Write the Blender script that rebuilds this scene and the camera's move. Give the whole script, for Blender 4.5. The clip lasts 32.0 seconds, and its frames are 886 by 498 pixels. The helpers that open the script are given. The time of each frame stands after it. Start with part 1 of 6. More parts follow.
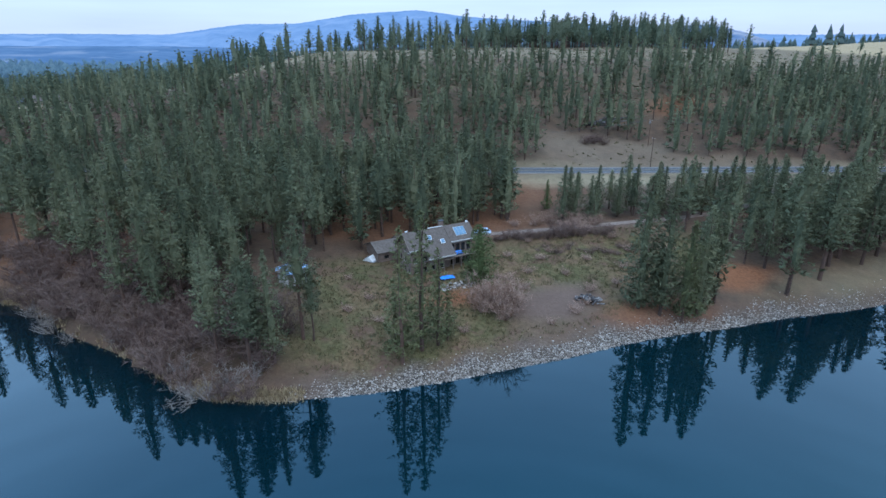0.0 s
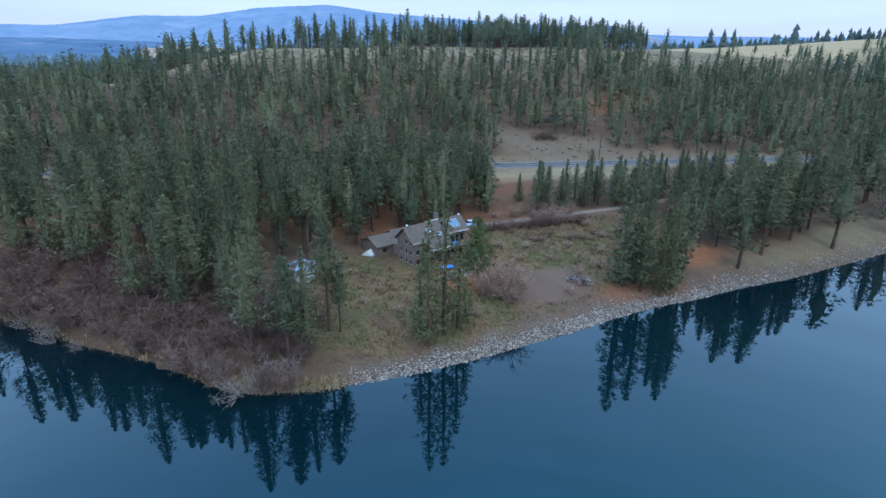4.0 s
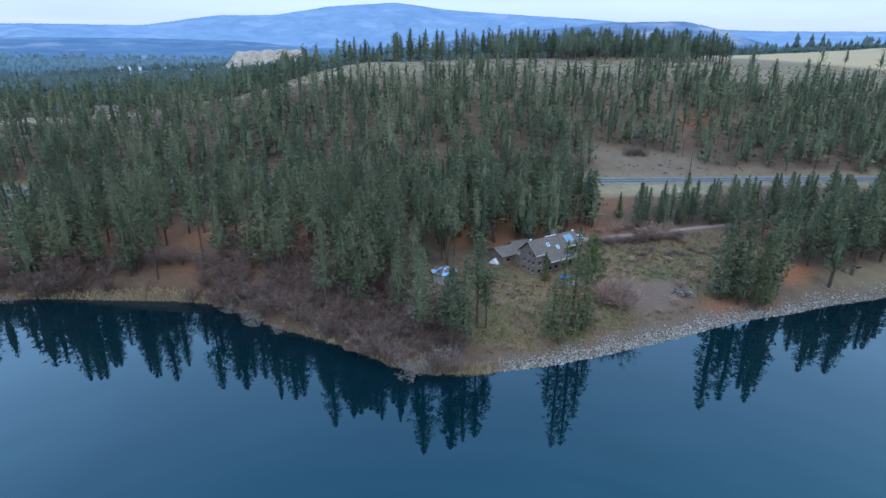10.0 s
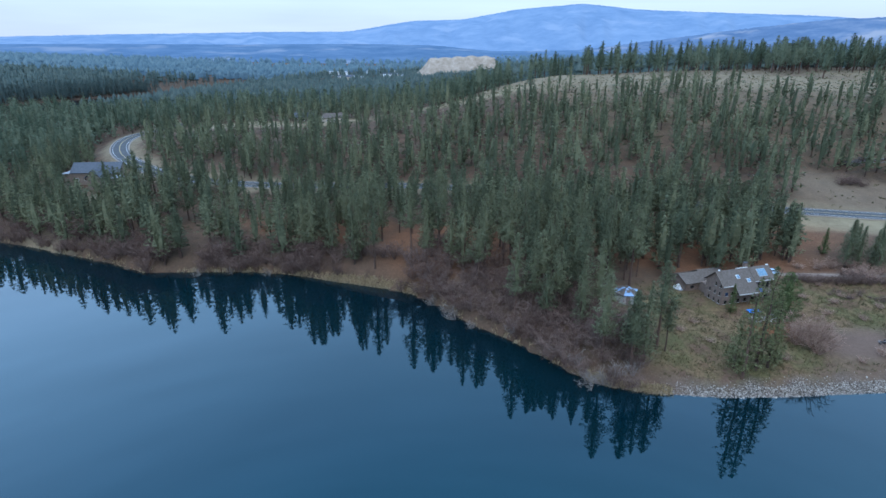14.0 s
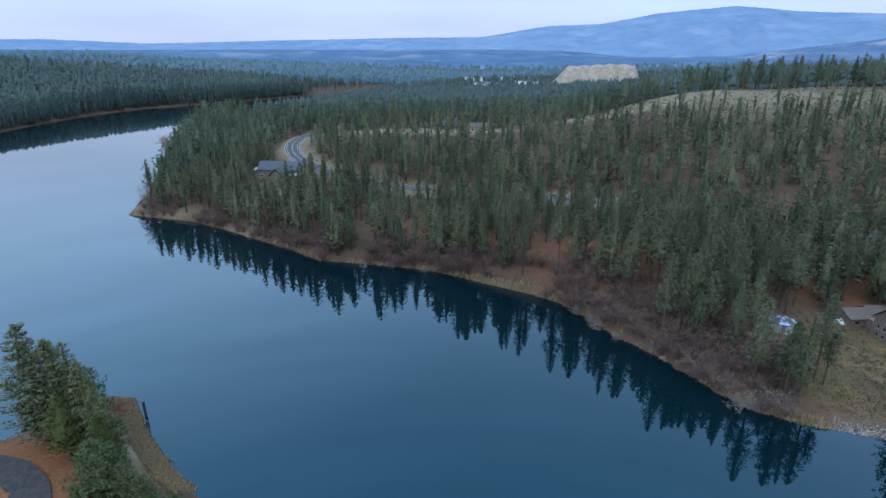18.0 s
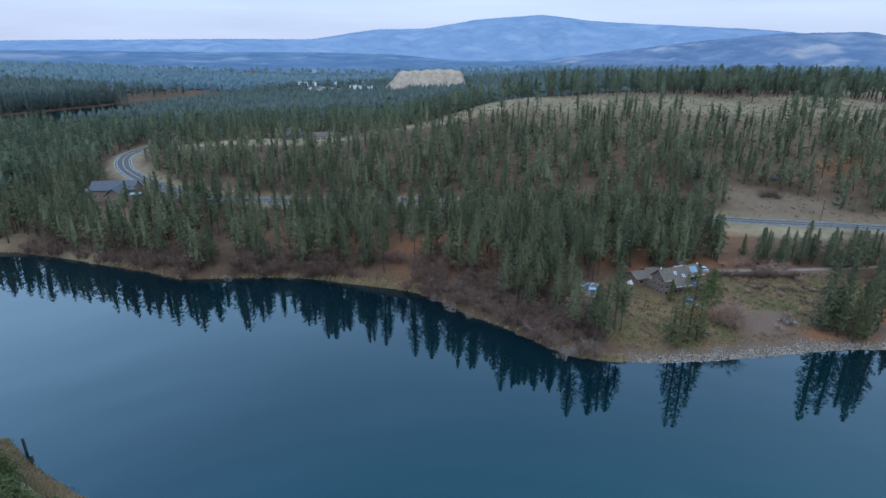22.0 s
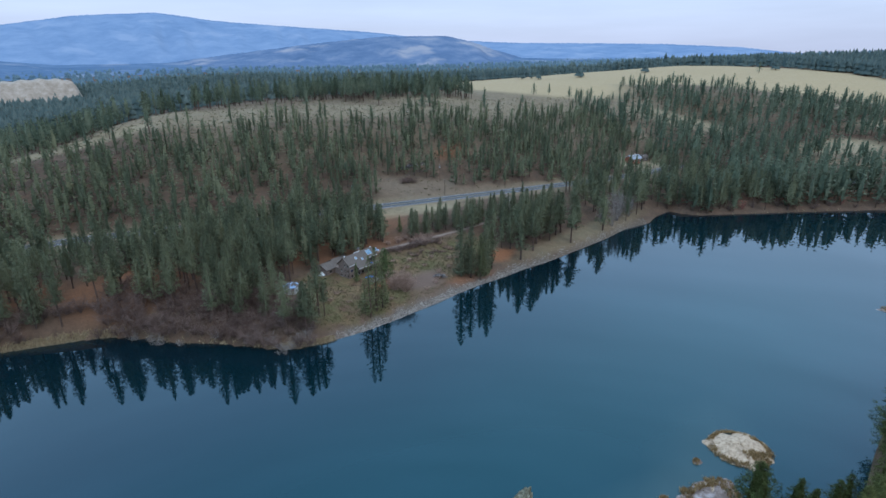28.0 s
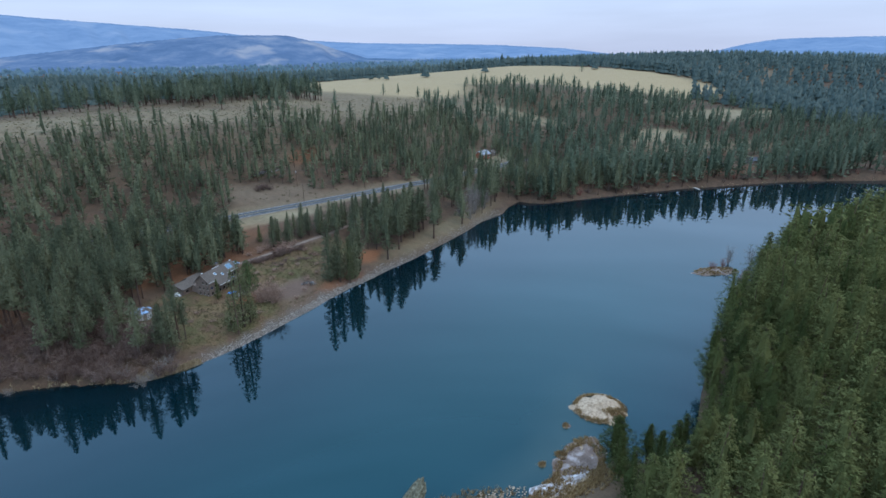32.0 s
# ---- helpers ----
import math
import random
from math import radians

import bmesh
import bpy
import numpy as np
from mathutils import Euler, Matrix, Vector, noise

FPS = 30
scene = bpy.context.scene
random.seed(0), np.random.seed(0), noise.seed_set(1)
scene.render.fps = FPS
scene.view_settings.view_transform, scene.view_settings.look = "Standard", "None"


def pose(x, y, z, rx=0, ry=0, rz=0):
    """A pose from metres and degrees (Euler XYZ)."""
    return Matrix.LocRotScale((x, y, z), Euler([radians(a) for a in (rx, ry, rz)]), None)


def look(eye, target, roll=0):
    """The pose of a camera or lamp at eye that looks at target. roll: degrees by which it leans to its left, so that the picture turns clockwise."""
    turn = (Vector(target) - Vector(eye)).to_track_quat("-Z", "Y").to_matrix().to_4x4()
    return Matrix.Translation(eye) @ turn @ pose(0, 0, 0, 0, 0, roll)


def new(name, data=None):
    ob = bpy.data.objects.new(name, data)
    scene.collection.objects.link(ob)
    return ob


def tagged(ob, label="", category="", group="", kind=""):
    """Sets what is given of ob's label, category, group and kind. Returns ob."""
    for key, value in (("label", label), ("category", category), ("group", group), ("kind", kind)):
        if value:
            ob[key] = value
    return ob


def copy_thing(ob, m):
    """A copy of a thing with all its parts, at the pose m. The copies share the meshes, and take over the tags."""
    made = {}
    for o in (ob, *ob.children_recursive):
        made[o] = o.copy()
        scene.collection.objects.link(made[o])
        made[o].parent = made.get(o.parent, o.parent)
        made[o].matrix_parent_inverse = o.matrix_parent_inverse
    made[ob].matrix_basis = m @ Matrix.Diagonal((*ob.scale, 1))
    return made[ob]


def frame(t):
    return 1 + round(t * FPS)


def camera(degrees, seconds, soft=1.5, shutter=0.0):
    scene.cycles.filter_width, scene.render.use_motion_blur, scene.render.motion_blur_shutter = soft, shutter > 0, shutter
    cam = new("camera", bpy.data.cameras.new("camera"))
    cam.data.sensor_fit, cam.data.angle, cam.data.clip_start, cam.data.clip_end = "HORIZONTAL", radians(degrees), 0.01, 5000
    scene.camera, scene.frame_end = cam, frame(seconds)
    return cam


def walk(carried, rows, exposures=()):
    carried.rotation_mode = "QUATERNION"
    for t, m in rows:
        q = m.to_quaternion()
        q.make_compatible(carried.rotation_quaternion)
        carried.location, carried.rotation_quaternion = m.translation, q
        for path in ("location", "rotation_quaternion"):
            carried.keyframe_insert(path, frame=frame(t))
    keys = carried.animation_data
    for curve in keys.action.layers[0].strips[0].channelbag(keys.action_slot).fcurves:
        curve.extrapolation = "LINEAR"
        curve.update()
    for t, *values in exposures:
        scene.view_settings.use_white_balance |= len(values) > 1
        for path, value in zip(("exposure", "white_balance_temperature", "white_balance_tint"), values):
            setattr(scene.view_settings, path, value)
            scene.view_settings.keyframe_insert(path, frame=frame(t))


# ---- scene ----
cam = camera(78.4, 32.0, soft=1.5)

# seconds, place in metres, then degrees: turn to the left, tilt, lean
PATH = [
    (0, 0.00, 0.00, 55.00, 0.001, -19.379, -0.191),
    (1, -4.51, -1.27, 54.57, -2.011, -19.274, -0.437),
    (2, -9.43, -2.71, 54.97, -4.166, -19.456, -0.242),
    (3, -14.53, -4.47, 55.63, -6.460, -19.618, 0.141),
    (3.5, -17.20, -5.44, 55.99, -7.751, -19.670, 0.370),
    (5.5, -25.94, -10.42, 58.56, -12.024, -19.824, 0.344),
    (6, -27.87, -12.05, 59.60, -12.851, -19.871, 0.418),
    (7, -31.74, -15.30, 61.56, -13.238, -19.951, 0.389),
    (8, -35.10, -18.71, 63.75, -10.925, -20.042, 0.236),
    (9, -38.07, -22.23, 66.05, -7.009, -20.140, 0.148),
    (10, -40.98, -25.71, 68.32, -2.722, -20.201, 0.239),
    (11, -42.81, -29.30, 70.35, 1.684, -20.148, 0.149),
    (12, -44.58, -32.88, 72.57, 6.013, -20.119, -0.064),
    (13, -46.14, -36.70, 74.86, 10.611, -20.110, -0.165),
    (14, -47.62, -40.50, 76.98, 15.235, -20.091, -0.282),
    (15, -49.27, -45.09, 79.30, 19.508, -20.020, -0.295),
    (15.5, -50.31, -47.58, 80.13, 21.661, -19.905, -0.166),
    (17.5, -53.85, -55.05, 82.23, 28.379, -19.688, -0.158),
    (18, -53.99, -57.69, 83.23, 28.143, -19.643, -0.130),
    (18.5, -53.97, -60.36, 84.30, 27.238, -19.622, -0.129),
    (19, -53.84, -62.96, 85.36, 25.477, -19.620, -0.090),
    (20, -53.38, -68.24, 87.08, 20.730, -19.562, 0.050),
    (21, -52.70, -73.62, 88.64, 15.758, -19.503, 0.232),
    (22, -51.64, -79.17, 90.48, 11.218, -19.467, 0.214),
    (23, -50.57, -84.24, 91.95, 5.885, -19.440, 0.148),
    (24, -49.93, -89.05, 93.33, 0.668, -19.393, -0.128),
    (25, -50.84, -93.39, 95.41, -5.094, -19.464, -0.396),
    (25.5, -52.02, -95.63, 96.46, -8.144, -19.500, -0.486),
    (27.5, -59.35, -101.35, 99.69, -21.020, -19.609, -0.483),
    (28, -61.21, -102.75, 100.44, -24.200, -19.611, -0.418),
    (29, -64.91, -105.67, 102.05, -30.813, -19.650, -0.398),
    (30, -67.93, -107.79, 103.27, -36.331, -19.793, -0.372),
    (30.5, -68.10, -107.56, 103.21, -37.401, -19.853, -0.383),
    (31, -67.26, -106.51, 102.75, -37.829, -19.831, -0.402),
    (32, -64.58, -103.13, 101.49, -39.628, -19.704, -0.356),
]
walk(cam, [(t, pose(x, y, z, 90 + tilt, 0, yaw) @ pose(0, 0, 0, 0, 0, lean)) for t, x, y, z, yaw, tilt, lean in PATH], [(0, 0.27, 5760, 9), (14, 0.34, 5780, 9), (18, 0.13, 5990, 9), (25, 0.08, 6220, 10), (32, 0.05, 6180, 10)])

# ---- world, sun, exposure ----
world = bpy.data.worlds.new("overcast_sky")
scene.world = world
world.use_nodes = True
wn, wl = world.node_tree.nodes, world.node_tree.links
wn.clear()
w_out = wn.new("ShaderNodeOutputWorld")
w_bg = wn.new("ShaderNodeBackground")
w_sky = wn.new("ShaderNodeTexSky")
w_sky.sky_type = "NISHITA"
w_sky.sun_disc = False
w_sky.sun_elevation = radians(24)
w_sky.sun_rotation = radians(200)
w_sky.air_density, w_sky.dust_density, w_sky.ozone_density = 1.0, 2.5, 2.5
# a grey cloud deck with soft streaks lies over the clear sky, brightness added high in the west
w_geo = wn.new("ShaderNodeTexCoord")
w_map = wn.new("ShaderNodeMapping")
w_map.inputs["Scale"].default_value = (1.5, 1.5, 14.0)
w_noise = wn.new("ShaderNodeTexNoise")
w_noise.inputs["Scale"].default_value = 2.2
w_noise.inputs["Detail"].default_value = 4
w_sep = wn.new("ShaderNodeSeparateXYZ")
w_ramp = wn.new("ShaderNodeValToRGB")
w_ramp.color_ramp.elements[0].position, w_ramp.color_ramp.elements[0].color = 0.0, (6.3, 7.0, 9.2, 1)
w_ramp.color_ramp.elements[1].position, w_ramp.color_ramp.elements[1].color = 0.8, (12.0, 18.5, 27.0, 1)
w_el = w_ramp.color_ramp.elements.new(0.14)
w_el.color = (6.9, 8.6, 11.5, 1)
w_el = w_ramp.color_ramp.elements.new(0.4)
w_el.color = (10.5, 16.2, 23.0, 1)
w_streak = wn.new("ShaderNodeMapRange")
w_streak.inputs["From Min"].default_value, w_streak.inputs["From Max"].default_value = 0.3, 0.7
w_streak.inputs["To Min"].default_value, w_streak.inputs["To Max"].default_value = 0.93, 1.06
w_mul = wn.new("ShaderNodeVectorMath")
w_mul.operation = "SCALE"
w_mix = wn.new("ShaderNodeMixRGB")
w_mix.inputs["Fac"].default_value = 0.85
wl.new(w_geo.outputs["Generated"], w_map.inputs["Vector"])
wl.new(w_map.outputs["Vector"], w_noise.inputs["Vector"])
wl.new(w_geo.outputs["Generated"], w_sep.inputs[0])
wl.new(w_sep.outputs["Z"], w_ramp.inputs["Fac"])
wl.new(w_noise.outputs["Fac"], w_streak.inputs["Value"])
wl.new(w_ramp.outputs["Color"], w_mul.inputs[0])
w_west = wn.new("ShaderNodeMapRange")
w_west.interpolation_type = "SMOOTHSTEP"
w_west.inputs["From Min"].default_value, w_west.inputs["From Max"].default_value = -0.15, -0.85
w_west.inputs["To Min"].default_value, w_west.inputs["To Max"].default_value = 0.0, 0.36
w_high = wn.new("ShaderNodeMapRange")
w_high.interpolation_type = "SMOOTHSTEP"
w_high.inputs["From Min"].default_value, w_high.inputs["From Max"].default_value = 0.05, 0.3
w_both = wn.new("ShaderNodeMath")
w_both.operation = "MULTIPLY_ADD"
w_both.inputs[2].default_value = 1.0
w_light = wn.new("ShaderNodeMath")
w_light.operation = "MULTIPLY"
wl.new(w_sep.outputs["X"], w_west.inputs["Value"])
wl.new(w_sep.outputs["Z"], w_high.inputs["Value"])
wl.new(w_west.outputs["Result"], w_both.inputs[0])
wl.new(w_high.outputs["Result"], w_both.inputs[1])
wl.new(w_both.outputs[0], w_light.inputs[0])
wl.new(w_streak.outputs["Result"], w_light.inputs[1])
wl.new(w_light.outputs[0], w_mul.inputs["Scale"])
wl.new(w_sky.outputs["Color"], w_mix.inputs["Color1"])
wl.new(w_mul.outputs["Vector"], w_mix.inputs["Color2"])
wl.new(w_mix.outputs["Color"], w_bg.inputs["Color"])
w_bg.inputs["Strength"].default_value = 0.1
wl.new(w_bg.outputs["Background"], w_out.inputs["Surface"])

sun_data = bpy.data.lights.new("sun", "SUN")
sun_data.energy, sun_data.angle, sun_data.color = 1.5, radians(50), (1.0, 0.88, 0.74)
sun = new("sun", sun_data)
sun.matrix_world = look((0, 0, 300), (-60, 150, 0))

# ---- materials ----
MATS = {}


def material(name, colors, scale=1.0, rough=0.9, bump=0.0, bump_scale=None, detail=5.0, metal=0.0, rand=0.0, island=0.0, big=0.0, trans=0.0, spec=0.3, coords="Object", tone=0.0):
    """A surface whose colour wanders between the given colours with the grain, at the given grain size in metres."""
    if name in MATS:
        return MATS[name]
    m = bpy.data.materials.new(name)
    m.use_nodes = True
    n, l = m.node_tree.nodes, m.node_tree.links
    b = n["Principled BSDF"]
    b.inputs["Roughness"].default_value = rough
    b.inputs["Metallic"].default_value = metal
    b.inputs["Specular IOR Level"].default_value = spec
    tc = n.new("ShaderNodeTexCoord")
    noise_tex = n.new("ShaderNodeTexNoise")
    noise_tex.inputs["Scale"].default_value = 1.0 / scale
    noise_tex.inputs["Detail"].default_value = detail
    noise_tex.inputs["Roughness"].default_value = 0.65
    l.new(tc.outputs[coords], noise_tex.inputs["Vector"])
    ramp = n.new("ShaderNodeValToRGB")
    els = ramp.color_ramp.elements
    pts = np.linspace(0.3, 0.7, len(colors)) if len(colors) > 1 else [0.5]
    els[0].position, els[0].color = float(pts[0]), (*colors[0], 1)
    els[1].position, els[1].color = float(pts[-1]), (*colors[-1], 1)
    for p, c in list(zip(pts, colors))[1:-1]:
        els.new(float(p)).color = (*c, 1)
    value = noise_tex.outputs["Fac"]

    def add(value, source, amount):
        k = n.new("ShaderNodeMath")
        k.operation = "MULTIPLY_ADD"
        k.inputs[1].default_value = amount
        l.new(source, k.inputs[0])
        l.new(value, k.inputs[2])
        s = n.new("ShaderNodeMath")
        s.operation = "SUBTRACT"
        s.inputs[1].default_value = amount / 2
        l.new(k.outputs[0], s.inputs[0])
        return s.outputs[0]

    if rand:
        oi = n.new("ShaderNodeObjectInfo")
        value = add(value, oi.outputs["Random"], rand)
    if tone:
        at = n.new("ShaderNodeAttribute")
        at.attribute_name = "tone"
        value = add(value, at.outputs["Fac"], tone)
    if island:
        ge = n.new("ShaderNodeNewGeometry")
        value = add(value, ge.outputs["Random Per Island"], island)
    if big:
        nb = n.new("ShaderNodeTexNoise")
        nb.inputs["Scale"].default_value = 0.11 / scale
        nb.inputs["Detail"].default_value = 2
        l.new(tc.outputs[coords], nb.inputs["Vector"])
        value = add(value, nb.outputs["Fac"], big)
    l.new(value, ramp.inputs["Fac"])
    l.new(ramp.outputs["Color"], b.inputs["Base Color"])
    if trans:
        b.inputs["Subsurface Weight"].default_value = 0.0
        tr = n.new("ShaderNodeBsdfTranslucent")
        mix = n.new("ShaderNodeMixShader")
        mix.inputs["Fac"].default_value = trans
        l.new(ramp.outputs["Color"], tr.inputs["Color"])
        l.new(b.outputs[0], mix.inputs[1])
        l.new(tr.outputs[0], mix.inputs[2])
        l.new(mix.outputs[0], n["Material Output"].inputs["Surface"])
    if bump:
        bn = n.new("ShaderNodeTexNoise")
        bn.inputs["Scale"].default_value = 1.0 / (bump_scale or scale)
        bn.inputs["Detail"].default_value = 6
        l.new(tc.outputs[coords], bn.inputs["Vector"])
        bp = n.new("ShaderNodeBump")
        bp.inputs["Strength"].default_value = 0.8
        bp.inputs["Distance"].default_value = bump
        l.new(bn.outputs["Fac"], bp.inputs["Height"])
        l.new(bp.outputs["Normal"], b.inputs["Normal"])
    MATS[name] = m
    return m


PINE = material("pine_needles", [(0.080, 0.091, 0.055), (0.128, 0.136, 0.080), (0.182, 0.184, 0.107)], 1.2, 0.85, rand=0.3, island=0.18, big=0.2, tone=0.45, trans=0.3, spec=0.05)
# distance haze is painted into the next two needle colours as extra blue
HAZED_PINE = material("hazed_far_needles", [(0.062, 0.088, 0.083), (0.084, 0.112, 0.102), (0.110, 0.136, 0.119)], 6.0, 0.9, island=0.14, big=0.3, tone=0.3, trans=0.4, spec=0.05)
HAZED_RIDGE_PINE = material("hazed_ridge_needles", [(0.068, 0.088, 0.058), (0.108, 0.130, 0.084), (0.152, 0.170, 0.112)], 2.5, 0.9, island=0.22, big=0.2, tone=0.4, trans=0.3, spec=0.05)
BANK_PINE = material("bank_needles", [(0.050, 0.063, 0.021), (0.087, 0.101, 0.034), (0.136, 0.139, 0.052)], 1.2, 0.85, rand=0.5, island=0.12, big=0.2, tone=0.8, trans=0.32, spec=0.05)
OLIVE = material("olive_needles", [(0.088, 0.096, 0.050), (0.138, 0.142, 0.070), (0.196, 0.190, 0.096)], 1.2, 0.85, rand=0.2, island=0.25, tone=0.45, trans=0.32, spec=0.05)
FIR = material("fir_needles", [(0.060, 0.078, 0.034), (0.098, 0.118, 0.050), (0.142, 0.156, 0.070)], 1.2, 0.85, rand=0.2, island=0.25, tone=0.45, trans=0.3, spec=0.05)
# the farthest trees carry painted haze: a bluish colour plus a blue glow
HAZED_BACK_WOODS = material("hazed_backdrop_needles", [(0.030, 0.052, 0.060), (0.044, 0.070, 0.076), (0.062, 0.088, 0.090)], 30.0, 1.0, island=0.3, big=0.3)
_b = HAZED_BACK_WOODS.node_tree.nodes["Principled BSDF"]
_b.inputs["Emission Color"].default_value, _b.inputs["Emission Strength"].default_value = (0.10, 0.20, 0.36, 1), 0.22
BARK = material("pine_bark", [(0.036, 0.023, 0.018), (0.074, 0.044, 0.032), (0.13, 0.074, 0.05)], 0.5, 0.95, rand=0.2, big=0.25)
TWIG = material("bare_twigs", [(0.068, 0.041, 0.033), (0.114, 0.072, 0.057), (0.168, 0.114, 0.092)], 1.0, 0.95, rand=0.25, island=0.4)
PALE_TWIG = material("bleached_branches", [(0.12, 0.098, 0.084), (0.18, 0.15, 0.13), (0.27, 0.235, 0.205)], 1.0, 0.9, island=0.3)
RED_TWIG = material("red_osier", [(0.13, 0.05, 0.04), (0.2, 0.075, 0.055), (0.27, 0.12, 0.08)], 1.0, 0.95, island=0.3)
REED = material("dry_reeds", [(0.15, 0.108, 0.058), (0.25, 0.182, 0.10), (0.38, 0.29, 0.175)], 0.6, 0.95, island=0.45)
ROCK = material("riprap_rock", [(0.080, 0.063, 0.051), (0.142, 0.117, 0.097), (0.315, 0.275, 0.235)], 0.7, 0.9, bump=0.05, rand=0.4, island=0.45)

# ---- the land: river, ground, far country ----
NORTH_WEST = [(-780, 1150), (-700, 880), (-640, 650), (-622, 520), (-640, 404), (-456, 221), (-389, 160), (-352, 125), (-345, 116), (-330, 119), (-305, 124), (-274, 122), (-247, 118), (-224, 115), (-203, 110), (-188, 115), (-165, 121), (-149, 122.5), (-133, 121), (-110, 119.5), (-98, 116.5), (-88, 110), (-79, 102), (-69, 97), (-60, 92)]
NORTH_EAST = [(-52, 86), (-45, 81), (-38, 79), (-27, 78.5), (-12, 81), (2, 85), (12, 88.5), (24, 92.5), (36, 97.5), (50, 102), (63, 105), (78, 109.5), (93, 112.5), (115, 119.5), (147, 130), (168, 139), (192, 143), (206, 152), (224, 158), (226, 150), (233, 142), (256, 134), (297, 120), (348, 101), (395, 78), (442, 54), (505, 5), (560, -60), (640, -200), (700, -400)]
SOUTH = [(600, -420), (520, -230), (430, -66), (335, -26), (262, -16), (215, -12), (186, -16), (153, -24), (120, -32), (90, -43), (64, -54), (50, -48), (40, -41), (22, -40), (8, -30), (0, -26), (-20, -20), (-60, -14), (-100, -10), (-147, -4), (-166, 2), (-180, 8.5), (-187, 6), (-189.5, -4), (-191, -15), (-202, -28), (-260, -80), (-320, -100), (-600, -260), (-720, -100), (-800, 250), (-845, 321), (-905, 421), (-934, 528), (-912, 660), (-900, 820), (-910, 1150)]
RIVER = np.array(NORTH_WEST + NORTH_EAST + SOUTH, float)


def river_distance(x, y):
    """Metres from the water's edge: positive on land, negative in the river."""
    p = np.stack([x, y], -1).reshape(-1, 2)
    best = np.full(len(p), 1e9)
    inside = np.zeros(len(p), bool)
    for a, b in zip(RIVER, np.roll(RIVER, -1, 0)):
        d = b - a
        t = np.clip(((p - a) @ d) / (d @ d), 0, 1)
        best = np.minimum(best, np.hypot(*(p - a - t[:, None] * d).T))
        if a[1] != b[1]:
            cross = (a[1] > p[:, 1]) != (b[1] > p[:, 1])
            inside ^= cross & (p[:, 0] < a[0] + (p[:, 1] - a[1]) / (b[1] - a[1]) * d[0])
    return np.where(inside, -best, best).reshape(np.shape(x))


# heights of the ground: yard and road, hill, west, east and far, south
LEVELS = [(-10, 100, 4.5), (30, 105, 5.2), (-30, 98, 4.8), (-18, 128, 7.6), (-36, 110, 7.2), (0, 121, 7.2), (13, 138, 10.2), (32, 158, 11.5), (60, 130, 6.5), (100, 135, 5.5), (140, 150, 6), (60, 165, 12.2), (100, 180, 14), (-20, 150, 11), (35, 201, 15), (90, 201, 15), (145, 200, 14.6), (190, 185, 10), (205, 215, 13)]
LEVELS += [(64, 231, 20.5), (70, 245, 24.5), (22, 222, 21.5), (110, 245, 27), (0, 270, 38), (100, 290, 46), (27, 320, 54), (-77, 380, 58.5), (60, 380, 60), (150, 410, 61), (200, 300, 39), (-60, 300, 43), (-60, 230, 24), (-20, 205, 16), (300, 330, 38), (300, 450, 59), (300, 240, 13), (450, 300, 34), (402, 413, 57), (445, 371, 58), (480, 331, 55), (463, 270, 40), (391, 783, 57), (468, 738, 63), (549, 681, 71), (623, 618, 78), (662, 578, 82), (699, 536, 81), (738, 487, 77), (768, 445, 74), (810, 375, 66)]
LEVELS += [(-96, 140, 12.5), (-107, 150, 13), (-125, 205, 16), (-150, 145, 8), (-200, 140, 9), (-293, 185, 12.5), (-300, 150, 7.5), (-253, 179, 16), (-303, 213, 18), (-342, 246, 18), (-375, 300, 18), (-137, 267, 31), (-237, 288, 29), (-200, 350, 32), (-150, 410, 38), (-122, 385, 50), (-250, 450, 26), (-350, 600, 18), (-450, 700, 12), (-560, 996, 10), (-400, 350, 22), (-520, 400, 9), (-320, 250, 24)]
LEVELS += [(600, 100, 12), (800, 0, 24), (700, 300, 44), (672, 201, 31), (750, 860, 58), (1020, 776, 78), (1092, 679, 82), (1152, 583, 86), (1200, 491, 87), (1238, 402, 84), (1230, 280, 78), (1500, 1200, 70), (900, 250, 42), (1500, 0, 70), (1500, 400, 84), (-1000, 300, 26), (-1200, 350, 62), (-1400, 800, 74), (-1150, 800, 36), (-1800, 0, 85), (-1000, 1300, 25), (0, 1300, 48), (-600, 1800, 20), (600, 1500, 42), (250, 900, 44), (0, 2600, 45), (520, 130, 9), (470, 160, 14)]
LEVELS += [(0, -80, 9), (0, -150, 16), (100, -100, 9), (200, -60, 6.5), (300, -120, 12), (-180, -35, 5), (-178, -14, 4.2), (-150, -45, 6), (-100, -80, 8), (0, -400, 30), (-500, -500, 40), (500, -600, 30), (-1500, -600, 60), (4000, 0, 60), (3000, 3000, 60), (0, 4500, 50), (-3000, 3000, 40), (-4500, 0, 70), (0, -4500, 60), (3500, -3000, 60), (-3500, -3000, 60)]
LEVELS = np.array(LEVELS, float)
_pair = np.hypot(LEVELS[:, None, 0] - LEVELS[None, :, 0], LEVELS[:, None, 1] - LEVELS[None, :, 1])
_sys = np.zeros((len(LEVELS) + 1, len(LEVELS) + 1))
_sys[:-1, :-1] = np.sqrt(_pair**2 + 15.0**2)
_sys[-1, :-1] = _sys[:-1, -1] = 1
_weights = np.linalg.solve(_sys, np.r_[LEVELS[:, 2], 0])


def smooth(v, a, b):
    k = np.clip((v - a) / (b - a), 0, 1)
    return k * k * (3 - 2 * k)


